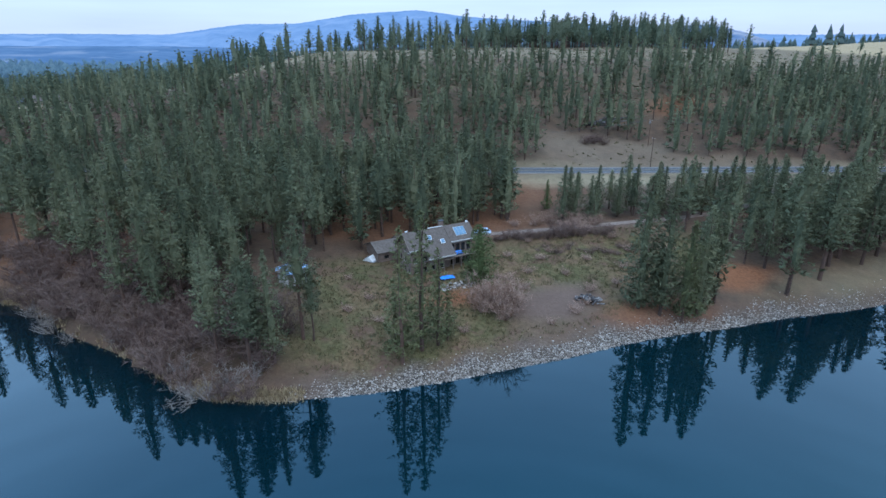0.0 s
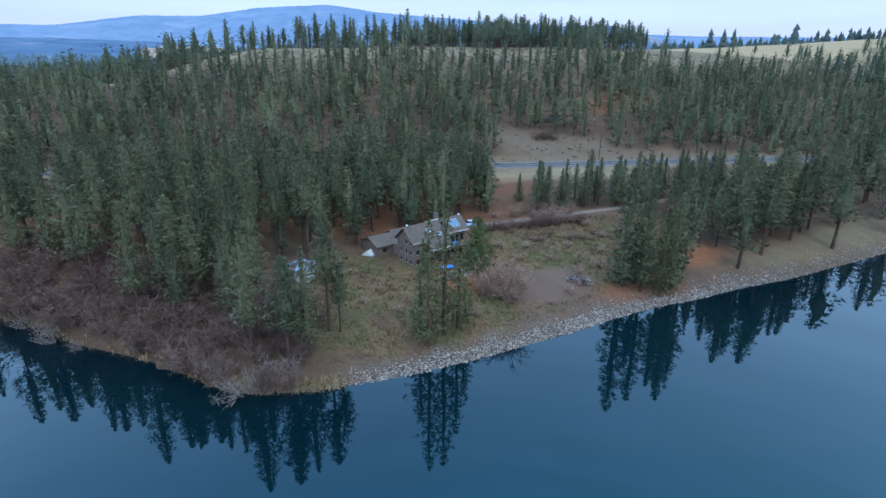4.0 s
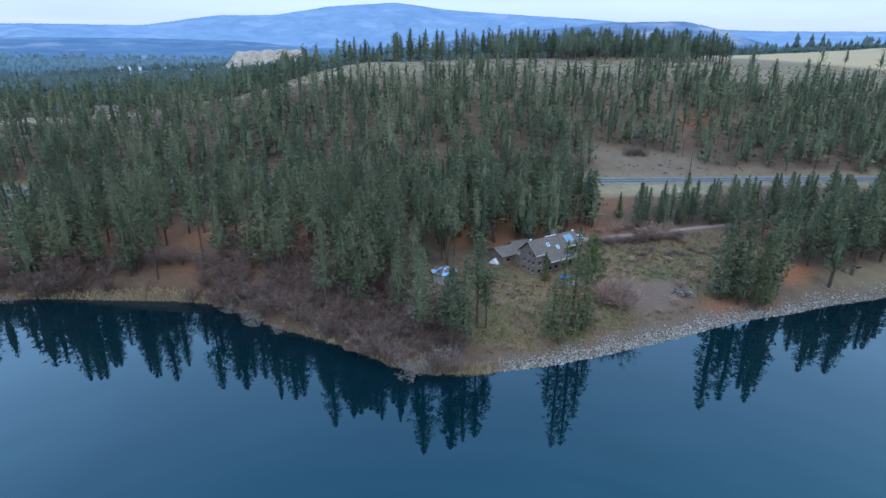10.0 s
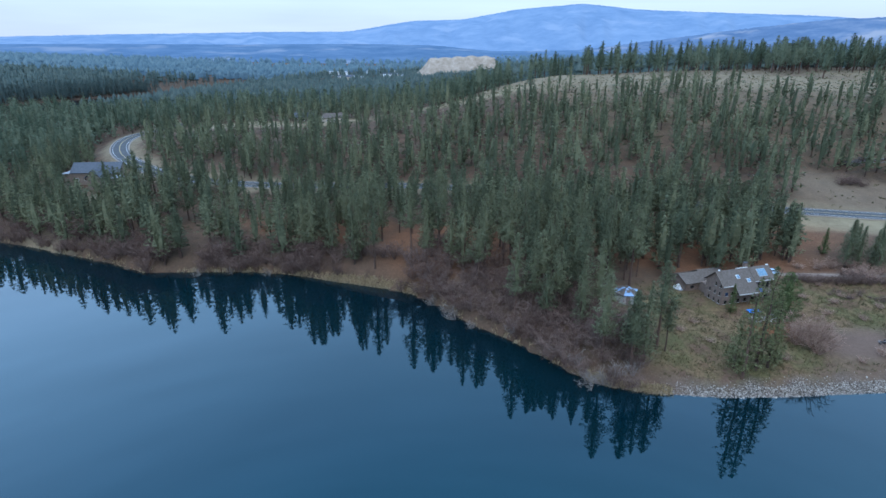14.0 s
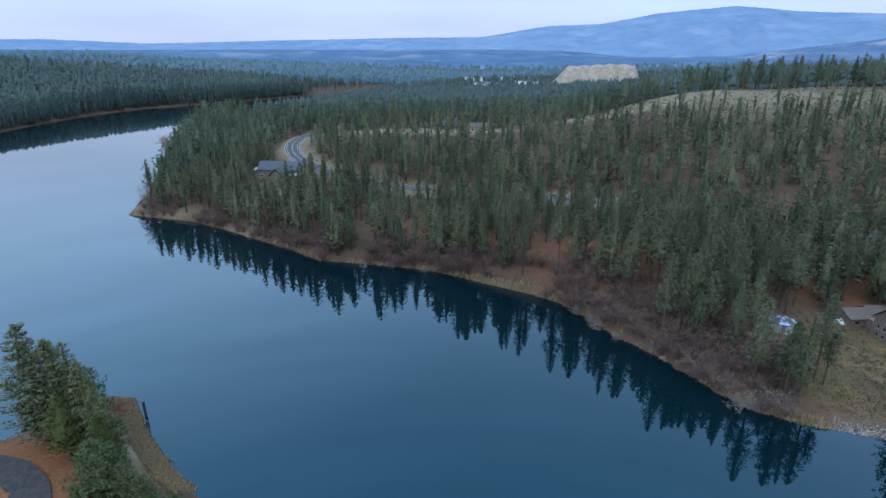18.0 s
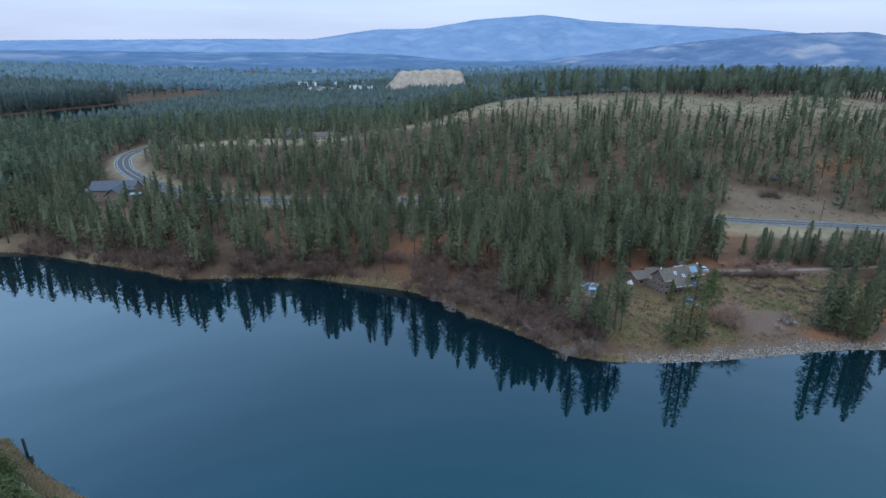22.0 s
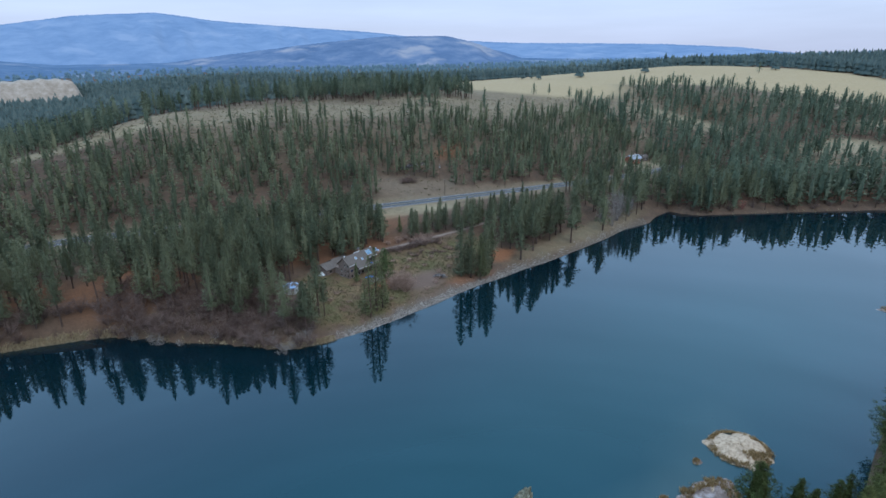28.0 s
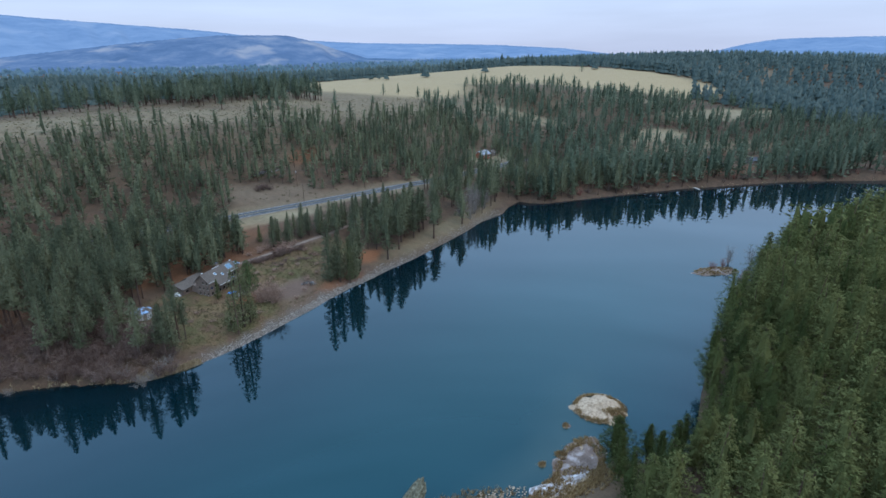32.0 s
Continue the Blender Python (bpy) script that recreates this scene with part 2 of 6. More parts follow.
def waves(x, y):
    """A gentle unevenness of the ground, some decimetres."""
    return np.sin(x * 0.21 + 1.3 * np.sin(y * 0.13)) * np.sin(y * 0.19 + 1.7 * np.sin(x * 0.11)) * 0.5 + np.sin(x * 0.047 + y * 0.031) * 0.6 + np.sin(x * 0.9 + y * 0.5) * np.sin(y * 0.8 - x * 0.3) * 0.12


# centre line of the road, west to east
ROAD = np.array([(-384, 380), (-382, 330), (-374, 288), (-344, 247), (-303, 213), (-253, 188), (-200, 186), (-125, 202), (-60, 203), (35, 202), (90, 202), (145, 202), (200, 206), (262, 214), (300, 221)], float)
ROAD_Z = [19, 18.5, 18, 18, 18, 17, 16, 16, 15.5, 15, 15, 15, 14, 13.5, 14]
DRIVE = np.array([(9, 138.5), (16, 139.5), (24, 141), (36, 143.2), (52, 147), (70, 151), (92, 160), (112, 180), (118, 196)], float)
DRIVE_Z = [10.2, 10.4, 10.5, 10.7, 11.0, 11.4, 12.2, 14.2, 14.9]


def along(line, levels, x, y):
    """Distance from a line and the level of its nearest point."""
    best, level = np.full(np.shape(x), 1e9), np.zeros(np.shape(x))
    for k in range(len(line) - 1):
        a, d = line[k], line[k + 1] - line[k]
        t = np.clip(((x - a[0]) * d[0] + (y - a[1]) * d[1]) / (d @ d), 0, 1)
        r = np.hypot(x - a[0] - t * d[0], y - a[1] - t * d[1])
        near = r < best
        best = np.where(near, r, best)
        level = np.where(near, levels[k] + t * (levels[k + 1] - levels[k]), level)
    return best, level


def height(x, y):
    x, y = np.asarray(x, float), np.asarray(y, float)
    flat = np.stack([x.ravel(), y.ravel()], -1)
    base = np.empty(len(flat))
    for i in range(0, len(flat), 20000):
        part = flat[i:i + 20000]
        base[i:i + 20000] = np.sqrt((part[:, None, 0] - LEVELS[None, :, 0])**2 + (part[:, None, 1] - LEVELS[None, :, 1])**2 + 225.0) @ _weights[:-1] + _weights[-1]
    base = np.maximum(base.reshape(x.shape), 3.0)
    d = river_distance(x, y)
    land = base * (1 - np.exp(-np.maximum(d, 0) / np.where(x < -700, 55.0, 5.0))) + waves(x, y) * smooth(d, 4, 14) * 0.6
    for line, levels, half in ((ROAD, ROAD_Z, 6.5), (DRIVE, DRIVE_Z, 1.8)):
        r, level = along(line, levels, x, y)
        k = 1 - smooth(r, half, half + 9)
        land = land * (1 - k) + level * k
    pad = 1 - smooth(np.hypot((x + 0.5) / 1.5, y - 123.5), 6, 11)
    land = land * (1 - pad) + 7.2 * pad
    return np.where(d > 0, land, np.maximum(d * 0.32, -5.0))


def level_at(x, y):
    return float(height(np.array([x]), np.array([y]))[0])


def steps(lo, hi, fine, far):
    """Grid lines, fine between lo and hi and ever wider out to far."""
    mid = list(np.arange(lo, hi + fine, fine))
    up, down, s = [mid[-1]], [mid[0]], fine
    while up[-1] < far or down[-1] > -far:
        s *= 1.14
        up.append(up[-1] + s)
        down.append(down[-1] - s)
    return np.array(down[:0:-1] + mid + up[1:])


def mesh_arrays(name, verts, faces, mats, index=None, smooth_faces=False, normals=None, tone=None):
    """A mesh from arrays; every face has the same number of corners."""
    me = bpy.data.meshes.new(name)
    n, k = faces.shape
    me.vertices.add(len(verts))
    me.vertices.foreach_set("co", np.ascontiguousarray(verts, np.float32).ravel())
    me.loops.add(n * k)
    me.loops.foreach_set("vertex_index", np.ascontiguousarray(faces, np.int32).ravel())
    me.polygons.add(n)
    me.polygons.foreach_set("loop_start", np.arange(0, n * k, k, dtype=np.int32))
    for m in mats:
        me.materials.append(m)
    if index is not None:
        me.polygons.foreach_set("material_index", np.ascontiguousarray(index, np.int32))
    me.polygons.foreach_set("use_smooth", np.full(n, smooth_faces))
    me.update(calc_edges=True)
    if normals is not None:
        me.attributes.new("custom_normal", "FLOAT_VECTOR", "POINT").data.foreach_set("vector", np.ascontiguousarray(normals, np.float32).ravel())
        me.polygons.foreach_set("use_smooth", np.ones(n, bool))
    if tone is not None:
        me.attributes.new("tone", "FLOAT", "POINT").data.foreach_set("value", np.ascontiguousarray(tone, np.float32))
    return me


def grid_faces(nx, ny):
    i, j = np.meshgrid(np.arange(nx - 1), np.arange(ny - 1), indexing="ij")
    a = (i * ny + j).ravel()
    return np.stack([a, a + ny, a + ny + 1, a + 1], -1)


gx, gy = steps(-420, 560, 3.6, 4700), steps(-120, 430, 3.6, 4700)
gx = np.unique(np.r_[gx[(gx < -1010) | (gx > -421)], np.arange(-1005, -424, 12.0)])
gy = np.unique(np.r_[gy[(gy < 433) | (gy > 1000)], np.arange(438, 996, 12.0)])
GX, GY = np.meshgrid(gx, gy, indexing="ij")
# draw the grid lines nearest to the water onto its edge
for _ in range(2):
    d0 = river_distance(GX, GY)
    ddx, ddy = river_distance(GX + 0.5, GY) - river_distance(GX - 0.5, GY), river_distance(GX, GY + 0.5) - river_distance(GX, GY - 0.5)
    size = np.hypot(ddx, ddy) + 1e-6
    pull = np.where((np.abs(d0) < 1.9) & (np.abs(GX) < 650), d0 / size, 0)
    GX, GY = GX - pull * ddx / size, GY - pull * ddy / size
GZ = height(GX, GY)


def sheet_height(x, y):
    """Height of the ground sheet itself, also where its mesh is wide."""
    i, j = np.clip(np.searchsorted(gx, x) - 1, 0, len(gx) - 2), np.clip(np.searchsorted(gy, y) - 1, 0, len(gy) - 2)
    u, v = (x - gx[i]) / (gx[i + 1] - gx[i]), (y - gy[j]) / (gy[j + 1] - gy[j])
    return (GZ[i, j] * (1 - u) + GZ[i + 1, j] * u) * (1 - v) + (GZ[i, j + 1] * (1 - u) + GZ[i + 1, j + 1] * u) * v


def ground_material():
    m = bpy.data.materials.new("ground")
    m.use_nodes = True
    n, l = m.node_tree.nodes, m.node_tree.links
    b = n["Principled BSDF"]
    b.inputs["Roughness"].default_value = 0.95
    b.inputs["Specular IOR Level"].default_value = 0.1
    tc = n.new("ShaderNodeTexCoord")

    def noise_at(size, detail=5.0):
        t = n.new("ShaderNodeTexNoise")
        t.inputs["Scale"].default_value = 1 / size
        t.inputs["Detail"].default_value = detail
        t.inputs["Roughness"].default_value = 0.65
        l.new(tc.outputs["Object"], t.inputs["Vector"])
        return t.outputs["Fac"]

    def ramp(fac, stops):
        r = n.new("ShaderNodeValToRGB")
        e = r.color_ramp.elements
        e[0].position, e[0].color = stops[0][0], (*stops[0][1], 1)
        e[1].position, e[1].color = stops[-1][0], (*stops[-1][1], 1)
        for p, c in stops[1:-1]:
            e.new(p).color = (*c, 1)
        l.new(fac, r.inputs["Fac"])
        return r.outputs["Color"]

    def mix(fac, a, c):
        k = n.new("ShaderNodeMixRGB")
        l.new(fac, k.inputs["Fac"])
        l.new(a, k.inputs["Color1"])
        l.new(c, k.inputs["Color2"])
        return k.outputs["Color"]

    def cover(name):
        a = n.new("ShaderNodeAttribute")
        a.attribute_name = name
        return a.outputs["Fac"]

    fine, mid, wide = noise_at(0.7), noise_at(4.0), noise_at(17.0)
    litter = mix(wide, ramp(mid, [(0.3, (0.044, 0.027, 0.018)), (0.5, (0.084, 0.046, 0.030)), (0.7, (0.128, 0.072, 0.045))]), ramp(fine, [(0.35, (0.041, 0.031, 0.022)), (0.65, (0.077, 0.059, 0.038))]))
    green = ramp(fine, [(0.3, (0.040, 0.038, 0.015)), (0.5, (0.073, 0.067, 0.026)), (0.7, (0.116, 0.100, 0.045))])
    straw = ramp(fine, [(0.3, (0.074, 0.047, 0.023)), (0.5, (0.118, 0.078, 0.039)), (0.7, (0.176, 0.124, 0.068))])
    brown = ramp(fine, [(0.3, (0.064, 0.036, 0.023)), (0.7, (0.126, 0.075, 0.048))])
    sharp = n.new("ShaderNodeMapRange")
    sharp.inputs["From Min"].default_value, sharp.inputs["From Max"].default_value = 0.42, 0.56
    l.new(noise_at(11.0, 6.0), sharp.inputs["Value"])
    sharp2 = n.new("ShaderNodeMapRange")
    sharp2.inputs["From Min"].default_value, sharp2.inputs["From Max"].default_value = 0.51, 0.63
    l.new(noise_at(6.5, 7.0), sharp2.inputs["Value"])
    grass = mix(sharp2.outputs["Result"], mix(sharp.outputs["Result"], green, straw), brown)
    dry = mix(fine, ramp(wide, [(0.3, (0.136, 0.104, 0.062)), (0.5, (0.196, 0.153, 0.092)), (0.7, (0.256, 0.213, 0.136))]), ramp(mid, [(0.3, (0.120, 0.092, 0.060)), (0.7, (0.229, 0.186, 0.114))]))
    soil = mix(mid, ramp(fine, [(0.3, (0.075, 0.048, 0.036)), (0.7, (0.126, 0.084, 0.064))]), ramp(wide, [(0.35, (0.095, 0.063, 0.047)), (0.65, (0.118, 0.081, 0.062))]))
    rust = ramp(fine, [(0.3, (0.112, 0.045, 0.021)), (0.7, (0.196, 0.086, 0.041))])
    color = mix(cover("grass"), litter, grass)
    color = mix(cover("dry"), color, dry)
    color = mix(cover("soil"), color, soil)
    color = mix(cover("rust"), color, rust)
    color = mix(cover("field"), color, mix(wide, ramp(mid, [(0.3, (0.206, 0.148, 0.078)), (0.7, (0.282, 0.210, 0.118))]), ramp(fine, [(0.3, (0.222, 0.160, 0.088)), (0.7, (0.300, 0.226, 0.132))])))
    cell = n.new("ShaderNodeTexVoronoi")
    cell.inputs["Scale"].default_value = 1 / 0.34
    l.new(tc.outputs["Object"], cell.inputs["Vector"])
    bits = n.new("ShaderNodeSeparateColor")
    l.new(cell.outputs["Color"], bits.inputs[0])
    gaps = n.new("ShaderNodeMapRange")
    gaps.inputs["From Min"].default_value, gaps.inputs["From Max"].default_value = 0.35, 0.62
    l.new(cell.outputs["Distance"], gaps.inputs["Value"])
    rock = ramp(bits.outputs[0], [(0.1, (0.094, 0.076, 0.062)), (0.6, (0.158, 0.130, 0.108)), (0.95, (0.275, 0.240, 0.204))])
    color = mix(cover("rubble"), color, mix(gaps.outputs["Result"], rock, ramp(fine, [(0.3, (0.030, 0.025, 0.021)), (0.7, (0.055, 0.045, 0.038))])))
    l.new(color, b.inputs["Base Color"])
    bp = n.new("ShaderNodeBump")
    bp.inputs["Strength"].default_value, bp.inputs["Distance"].default_value = 0.9, 0.35
    l.new(noise_at(0.9, 8.0), bp.inputs["Height"])
    l.new(bp.outputs["Normal"], b.inputs["Normal"])
    return m


def spot(x, y, cx, cy, rx, ry=None, turn=0.0, soft=0.35):
    """1 inside an ellipse, falling off to 0 past its rim."""
    c, s = math.cos(radians(turn)), math.sin(radians(turn))
    u, v = (x - cx) * c + (y - cy) * s, -(x - cx) * s + (y - cy) * c
    return 1 - smooth(np.hypot(u / rx, v / (ry or rx)), 1 - soft, 1 + soft)


def yard_cover(x, y):
    """The open yard between the shore and the woods."""
    k = spot(x, y, 8, 112, 45, 19, 20)
    return np.maximum(k, np.maximum.reduce([spot(x, y, 42, 128, 30, 14, 14), spot(x, y, -8, 96, 24, 12, 10), spot(x, y, -20, 114, 13, 13, 0)]))


def clearing(x, y):
    """The open slope above the highway, wide in the west and narrowing to the east."""
    return np.maximum(spot(x, y, 64, 224, 32, 15, -10, 0.3), spot(x, y, 98, 211, 60, 6.5, -5, 0.3))


def field_cover(x, y):
    """The straw-coloured field on the domed hilltop in the east."""
    wob = 22 * np.sin(x * 0.021 + 1.0) + 14 * np.sin(y * 0.033)
    return np.maximum(spot(x + wob, y - wob, 556, 548, 345, 152, -44, 0.07), spot(x, y, 330, 520, 130, 85, -50, 0.2))


def covers(x, y):
    d = river_distance(x, y)
    r, _ = along(ROAD, ROAD_Z, x, y)
    yard = yard_cover(x, y)
    east_bank = spot(x, y, 135, 135, 62, 7, 18)
    slope = spot(x, y, 25, 355, 190, 32, -4, 0.2) * (1 - 0.5 * smooth(y, 340, 300))
    slope = np.maximum(slope, spot(x, y, 180, 385, 90, 50, -20, 0.3))
    field = field_cover(x, y)
    open_road = clearing(x, y)
    patches = np.maximum.reduce([spot(x, y, -140, 350, 60, 16, 10), spot(x, y, -275, 310, 80, 20, 5), spot(x, y, 460, 195, 60, 16, -10), spot(x, y, 620, 210, 90, 22, -10), spot(x, y, 655, 196, 85, 26, -20), spot(x, y, 490, 150, 90, 20, -22) * 0.7, spot(x, y, 560, 290, 60, 8, -25), spot(x, y, 275, 240, 30, 14, -5), spot(x, y, 48, 188, 34, 7, 0), spot(x, y, 395, 320, 60, 22, -60, 0.4)])
    grass = np.clip(yard * 0.8 + east_bank * 0.3, 0, 1)
    dry = np.clip(np.maximum.reduce([slope * 0.55, 0.5 * spot(x, y, 300, 410, 170, 85, -25, 0.4), 0.3 * smooth(y, 225, 300) * smooth(x, -110, -50) * (y < 480), field, patches * 0.9, open_road * 0.35, (r < 11) * 0.5, east_bank * 0.35, spot(x, y, -300, 165, 40, 8, -20) * 0.6, spot(x, y, -328, 126, 22, 9, 10) * 0.6, spot(x, y, -258, 123, 18, 5, -4) * 0.7, spot(x, y, -168, 2.5, 20, 4.5, -30) * 0.9, spot(x, y, 18, -44, 34, 9, 0) * 0.2]), 0, 1)
    dirt = np.maximum(spot(x, y, 24, 107, 12, 6.5, 22), spot(x, y, 38, 101, 30, 3.5, 18) * 0.5)
    soil = np.clip(np.maximum.reduce([dirt, (1 - smooth(d, 2.5, 5.0)) * 0.5 * smooth(x, -34, -22) * (1 - 0.7 * smooth(x, 60, 110)) * (y > 60), (1 - smooth(np.abs(along(DRIVE, DRIVE_Z, x, y)[0]), 1.4, 2.3)), open_road * 0.35]), 0, 1)
    rust = np.clip(np.maximum.reduce([spot(x, y, 72, 122, 9, 5, 20), spot(x, y, 5, 108.5, 8, 4, 15), spot(x, y, 47, 106, 13, 5, 15) * 0.6, spot(x, y, -8, 150, 40, 14, 0) * 0.5, spot(x, y, 47, 103, 9, 3, 15) * 0.7, spot(x, y, -150, 150, 35, 12, 0) * 0.5, spot(x, y, -95, 140, 25, 20, 0) * 0.6, spot(x, y, 110, 262, 16, 8, 20) * 0.6, spot(x, y, -168, -20, 20, 12, 0) * 0.9, spot(x, y, -20, 175, 60, 20, 0) * 0.6, spot(x, y, 420, 95, 150, 12, -22) * 0.4]), 0, 1)
    wash = d + 0.7 * np.sin(x * 0.9) * np.sin(x * 0.23)
    rubble = (1 - smooth(wash, 1.8, 2.9)) * smooth(x, -27, -18) * (1 - 0.6 * smooth(x, 75, 110)) * (1 - smooth(x, 185, 205)) * (y > 60)
    return dict(grass=grass, dry=dry, soil=soil, rust=rust, field=field, rubble=rubble)


ground = new("ground", mesh_arrays("ground", np.stack([GX, GY, GZ], -1).reshape(-1, 3), grid_faces(len(gx), len(gy)), [ground_material()], smooth_faces=True))
for cover_name, amount in covers(GX, GY).items():
    ground.data.attributes.new(cover_name, "FLOAT", "POINT").data.foreach_set("value", np.ascontiguousarray(amount, np.float32).ravel())
tagged(ground, "forest floor, yard grass, dry hillside and river bank as one ground", "ground", kind="structure")


def water_material():
    m = bpy.data.materials.new("river_water")
    m.use_nodes = True
    n, l = m.node_tree.nodes, m.node_tree.links
    b = n["Principled BSDF"]
    b.inputs["Roughness"].default_value = 0.015
    b.inputs["IOR"].default_value = 1.45
    b.inputs["Specular Tint"].default_value = (0.27, 0.70, 0.97, 1)
    tc = n.new("ShaderNodeTexCoord")
    wide = n.new("ShaderNodeTexNoise")
    wide.inputs["Scale"].default_value = 0.012
    wide.inputs["Detail"].default_value = 3
    l.new(tc.outputs["Object"], wide.inputs["Vector"])
    ramp = n.new("ShaderNodeValToRGB")
    e = ramp.color_ramp.elements
    e[0].position, e[0].color = 0.35, (0.0008, 0.0058, 0.0088, 1)
    e[1].position, e[1].color = 0.65, (0.0011, 0.0085, 0.0115, 1)
    l.new(wide.outputs["Fac"], ramp.inputs["Fac"])
    shallow = n.new("ShaderNodeAttribute")
    shallow.attribute_name = "shallow"
    mix = n.new("ShaderNodeMixRGB")
    mix.inputs["Color2"].default_value = (0.042, 0.050, 0.040, 1)
    l.new(shallow.outputs["Fac"], mix.inputs["Fac"])
    l.new(ramp.outputs["Color"], mix.inputs["Color1"])
    shelf = n.new("ShaderNodeAttribute")
    shelf.attribute_name = "shelf"
    teal = n.new("ShaderNodeMixRGB")
    teal.inputs["Color2"].default_value = (0.006, 0.034, 0.032, 1)
    l.new(shelf.outputs["Fac"], teal.inputs["Fac"])
    l.new(mix.outputs["Color"], teal.inputs["Color1"])
    l.new(teal.outputs["Color"], b.inputs["Base Color"])
    rip = n.new("ShaderNodeTexNoise")
    rip.inputs["Scale"].default_value = 0.5
    rip.inputs["Detail"].default_value = 3
    l.new(tc.outputs["Object"], rip.inputs["Vector"])
    bp = n.new("ShaderNodeBump")
    bp.inputs["Strength"].default_value, bp.inputs["Distance"].default_value = 0.25, 0.012
    l.new(rip.outputs["Fac"], bp.inputs["Height"])
    l.new(bp.outputs["Normal"], b.inputs["Normal"])
    return m


wx, wy = steps(-420, 560, 9.0, 4000), steps(-120, 180, 9.0, 4000)
WX, WY = np.meshgrid(wx, wy, indexing="ij")
water = new("water", mesh_arrays("water", np.stack([WX, WY, 0 * WX], -1).reshape(-1, 3), grid_faces(len(wx), len(wy)), [water_material()], smooth_faces=True))
shoal = np.clip(spot(WX, WY, 48, -24, 26, 8, 28, 0.7) * 0.4 + spot(WX, WY, 26, -32, 24, 6, -5, 0.7) * 0.45, 0, 1)
water.data.attributes.new("shallow", "FLOAT", "POINT").data.foreach_set("value", np.ascontiguousarray(shoal, np.float32).ravel())
water.data.attributes.new("shelf", "FLOAT", "POINT").data.foreach_set("value", np.ascontiguousarray(spot(WX, WY, 40, 2, 150, 44, 12, 0.9) * 0.55, np.float32).ravel())
tagged(water, "calm dark blue river with mirror reflections", "water", kind="structure")

# far mountains: ridge lines as (bearing, elevation above eye level), each a real slope with spurs
def mountain(name, label, line, near, far, colors, glow, foot=25.0, rough_amp=1.0, scar=None):
    line = np.array(line, float)
    az = np.arange(line[0, 0], line[-1, 0], 0.22)
    crest = np.interp(az, line[:, 0], line[:, 1])
    crest = np.convolve(np.pad(crest, 6, "edge"), np.hanning(15)[1:-1] / np.hanning(15).sum(), "valid")
    k = np.linspace(0, 1, 26)
    A, K = np.meshgrid(np.radians(az), k, indexing="ij")
    top = 92 + np.tan(np.radians(crest))[:, None] * far
    spur = np.sin(A * 61 + 3 * np.sin(A * 23)) * 0.5 + np.sin(A * 143 + 1.5) * 0.25 + np.sin(A * 310) * 0.12
    shape = K ** 0.85 + (spur * 0.07 + np.sin(A * 90 + 5 * K + 2 * np.sin(A * 37)) * 0.03) * np.sin(K * math.pi) * rough_amp
    Z = foot + (top - foot) * np.clip(shape, -0.05, None) + np.sin(A * 420 + 3 * np.sin(A * 150)) * 1.5 * K * rough_amp
    D = near + (far - near) * K + spur * 60 * (1 - K)
    X, Y = -50 + np.sin(A) * D, -70 + np.cos(A) * D
    back = (X[:, -1:] * 1.02, Y[:, -1:] * 1.02, np.full((len(az), 1), foot - 30))
    X, Y, Z = (np.concatenate([a, c], 1) for a, c in zip((X, Y, Z), back))
    # air haze is painted on: blue slope colours that also emit by glow
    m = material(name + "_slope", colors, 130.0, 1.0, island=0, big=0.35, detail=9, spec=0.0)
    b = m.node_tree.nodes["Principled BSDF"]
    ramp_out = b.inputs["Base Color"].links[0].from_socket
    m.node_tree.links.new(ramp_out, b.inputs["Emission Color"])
    if scar:
        nt = m.node_tree
        tex = nt.nodes.new("ShaderNodeTexNoise")
        tex.inputs["Scale"].default_value, tex.inputs["Detail"].default_value = 1 / 240, 7
        nt.links.new(nt.nodes["Texture Coordinate"].outputs["Object"], tex.inputs["Vector"])
        cut = nt.nodes.new("ShaderNodeMapRange")
        cut.inputs["From Min"].default_value, cut.inputs["From Max"].default_value = 0.56, 0.66
        nt.links.new(tex.outputs["Fac"], cut.inputs["Value"])
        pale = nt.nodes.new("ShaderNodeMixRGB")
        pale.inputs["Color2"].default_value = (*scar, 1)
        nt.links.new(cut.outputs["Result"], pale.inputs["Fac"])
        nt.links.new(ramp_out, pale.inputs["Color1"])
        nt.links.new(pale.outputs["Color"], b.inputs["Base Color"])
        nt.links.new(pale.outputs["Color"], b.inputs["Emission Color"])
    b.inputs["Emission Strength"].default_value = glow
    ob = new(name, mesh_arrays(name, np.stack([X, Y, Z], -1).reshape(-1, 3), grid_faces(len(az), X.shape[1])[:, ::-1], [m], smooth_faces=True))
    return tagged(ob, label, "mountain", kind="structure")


mountain("backdrop", "mountain range on the horizon, haze painted on in glowing blue", [(-100, 0.7), (-70, 1.0), (-62.8, 1.2), (-55, 0.9), (-43, 1.25), (-31, 1.5), (-24, 1.55), (-18, 2.5), (-13, 2.6), (-7.8, 3.45), (-1.7, 3.85), (3.2, 3.2), (9, 2.85), (17.4, 2.3), (24, 1.6), (31, 1.25), (45, 1.0), (52, 0.6), (56, 0.1), (62, 0.1), (65, 0.2), (68, 0.95), (70.5, 1.25), (80, 1.3), (95, 0.9)], 3300, 4500, [(0.080, 0.124, 0.196), (0.100, 0.146, 0.220), (0.122, 0.168, 0.240)], 0.34, scar=(0.130, 0.172, 0.240))
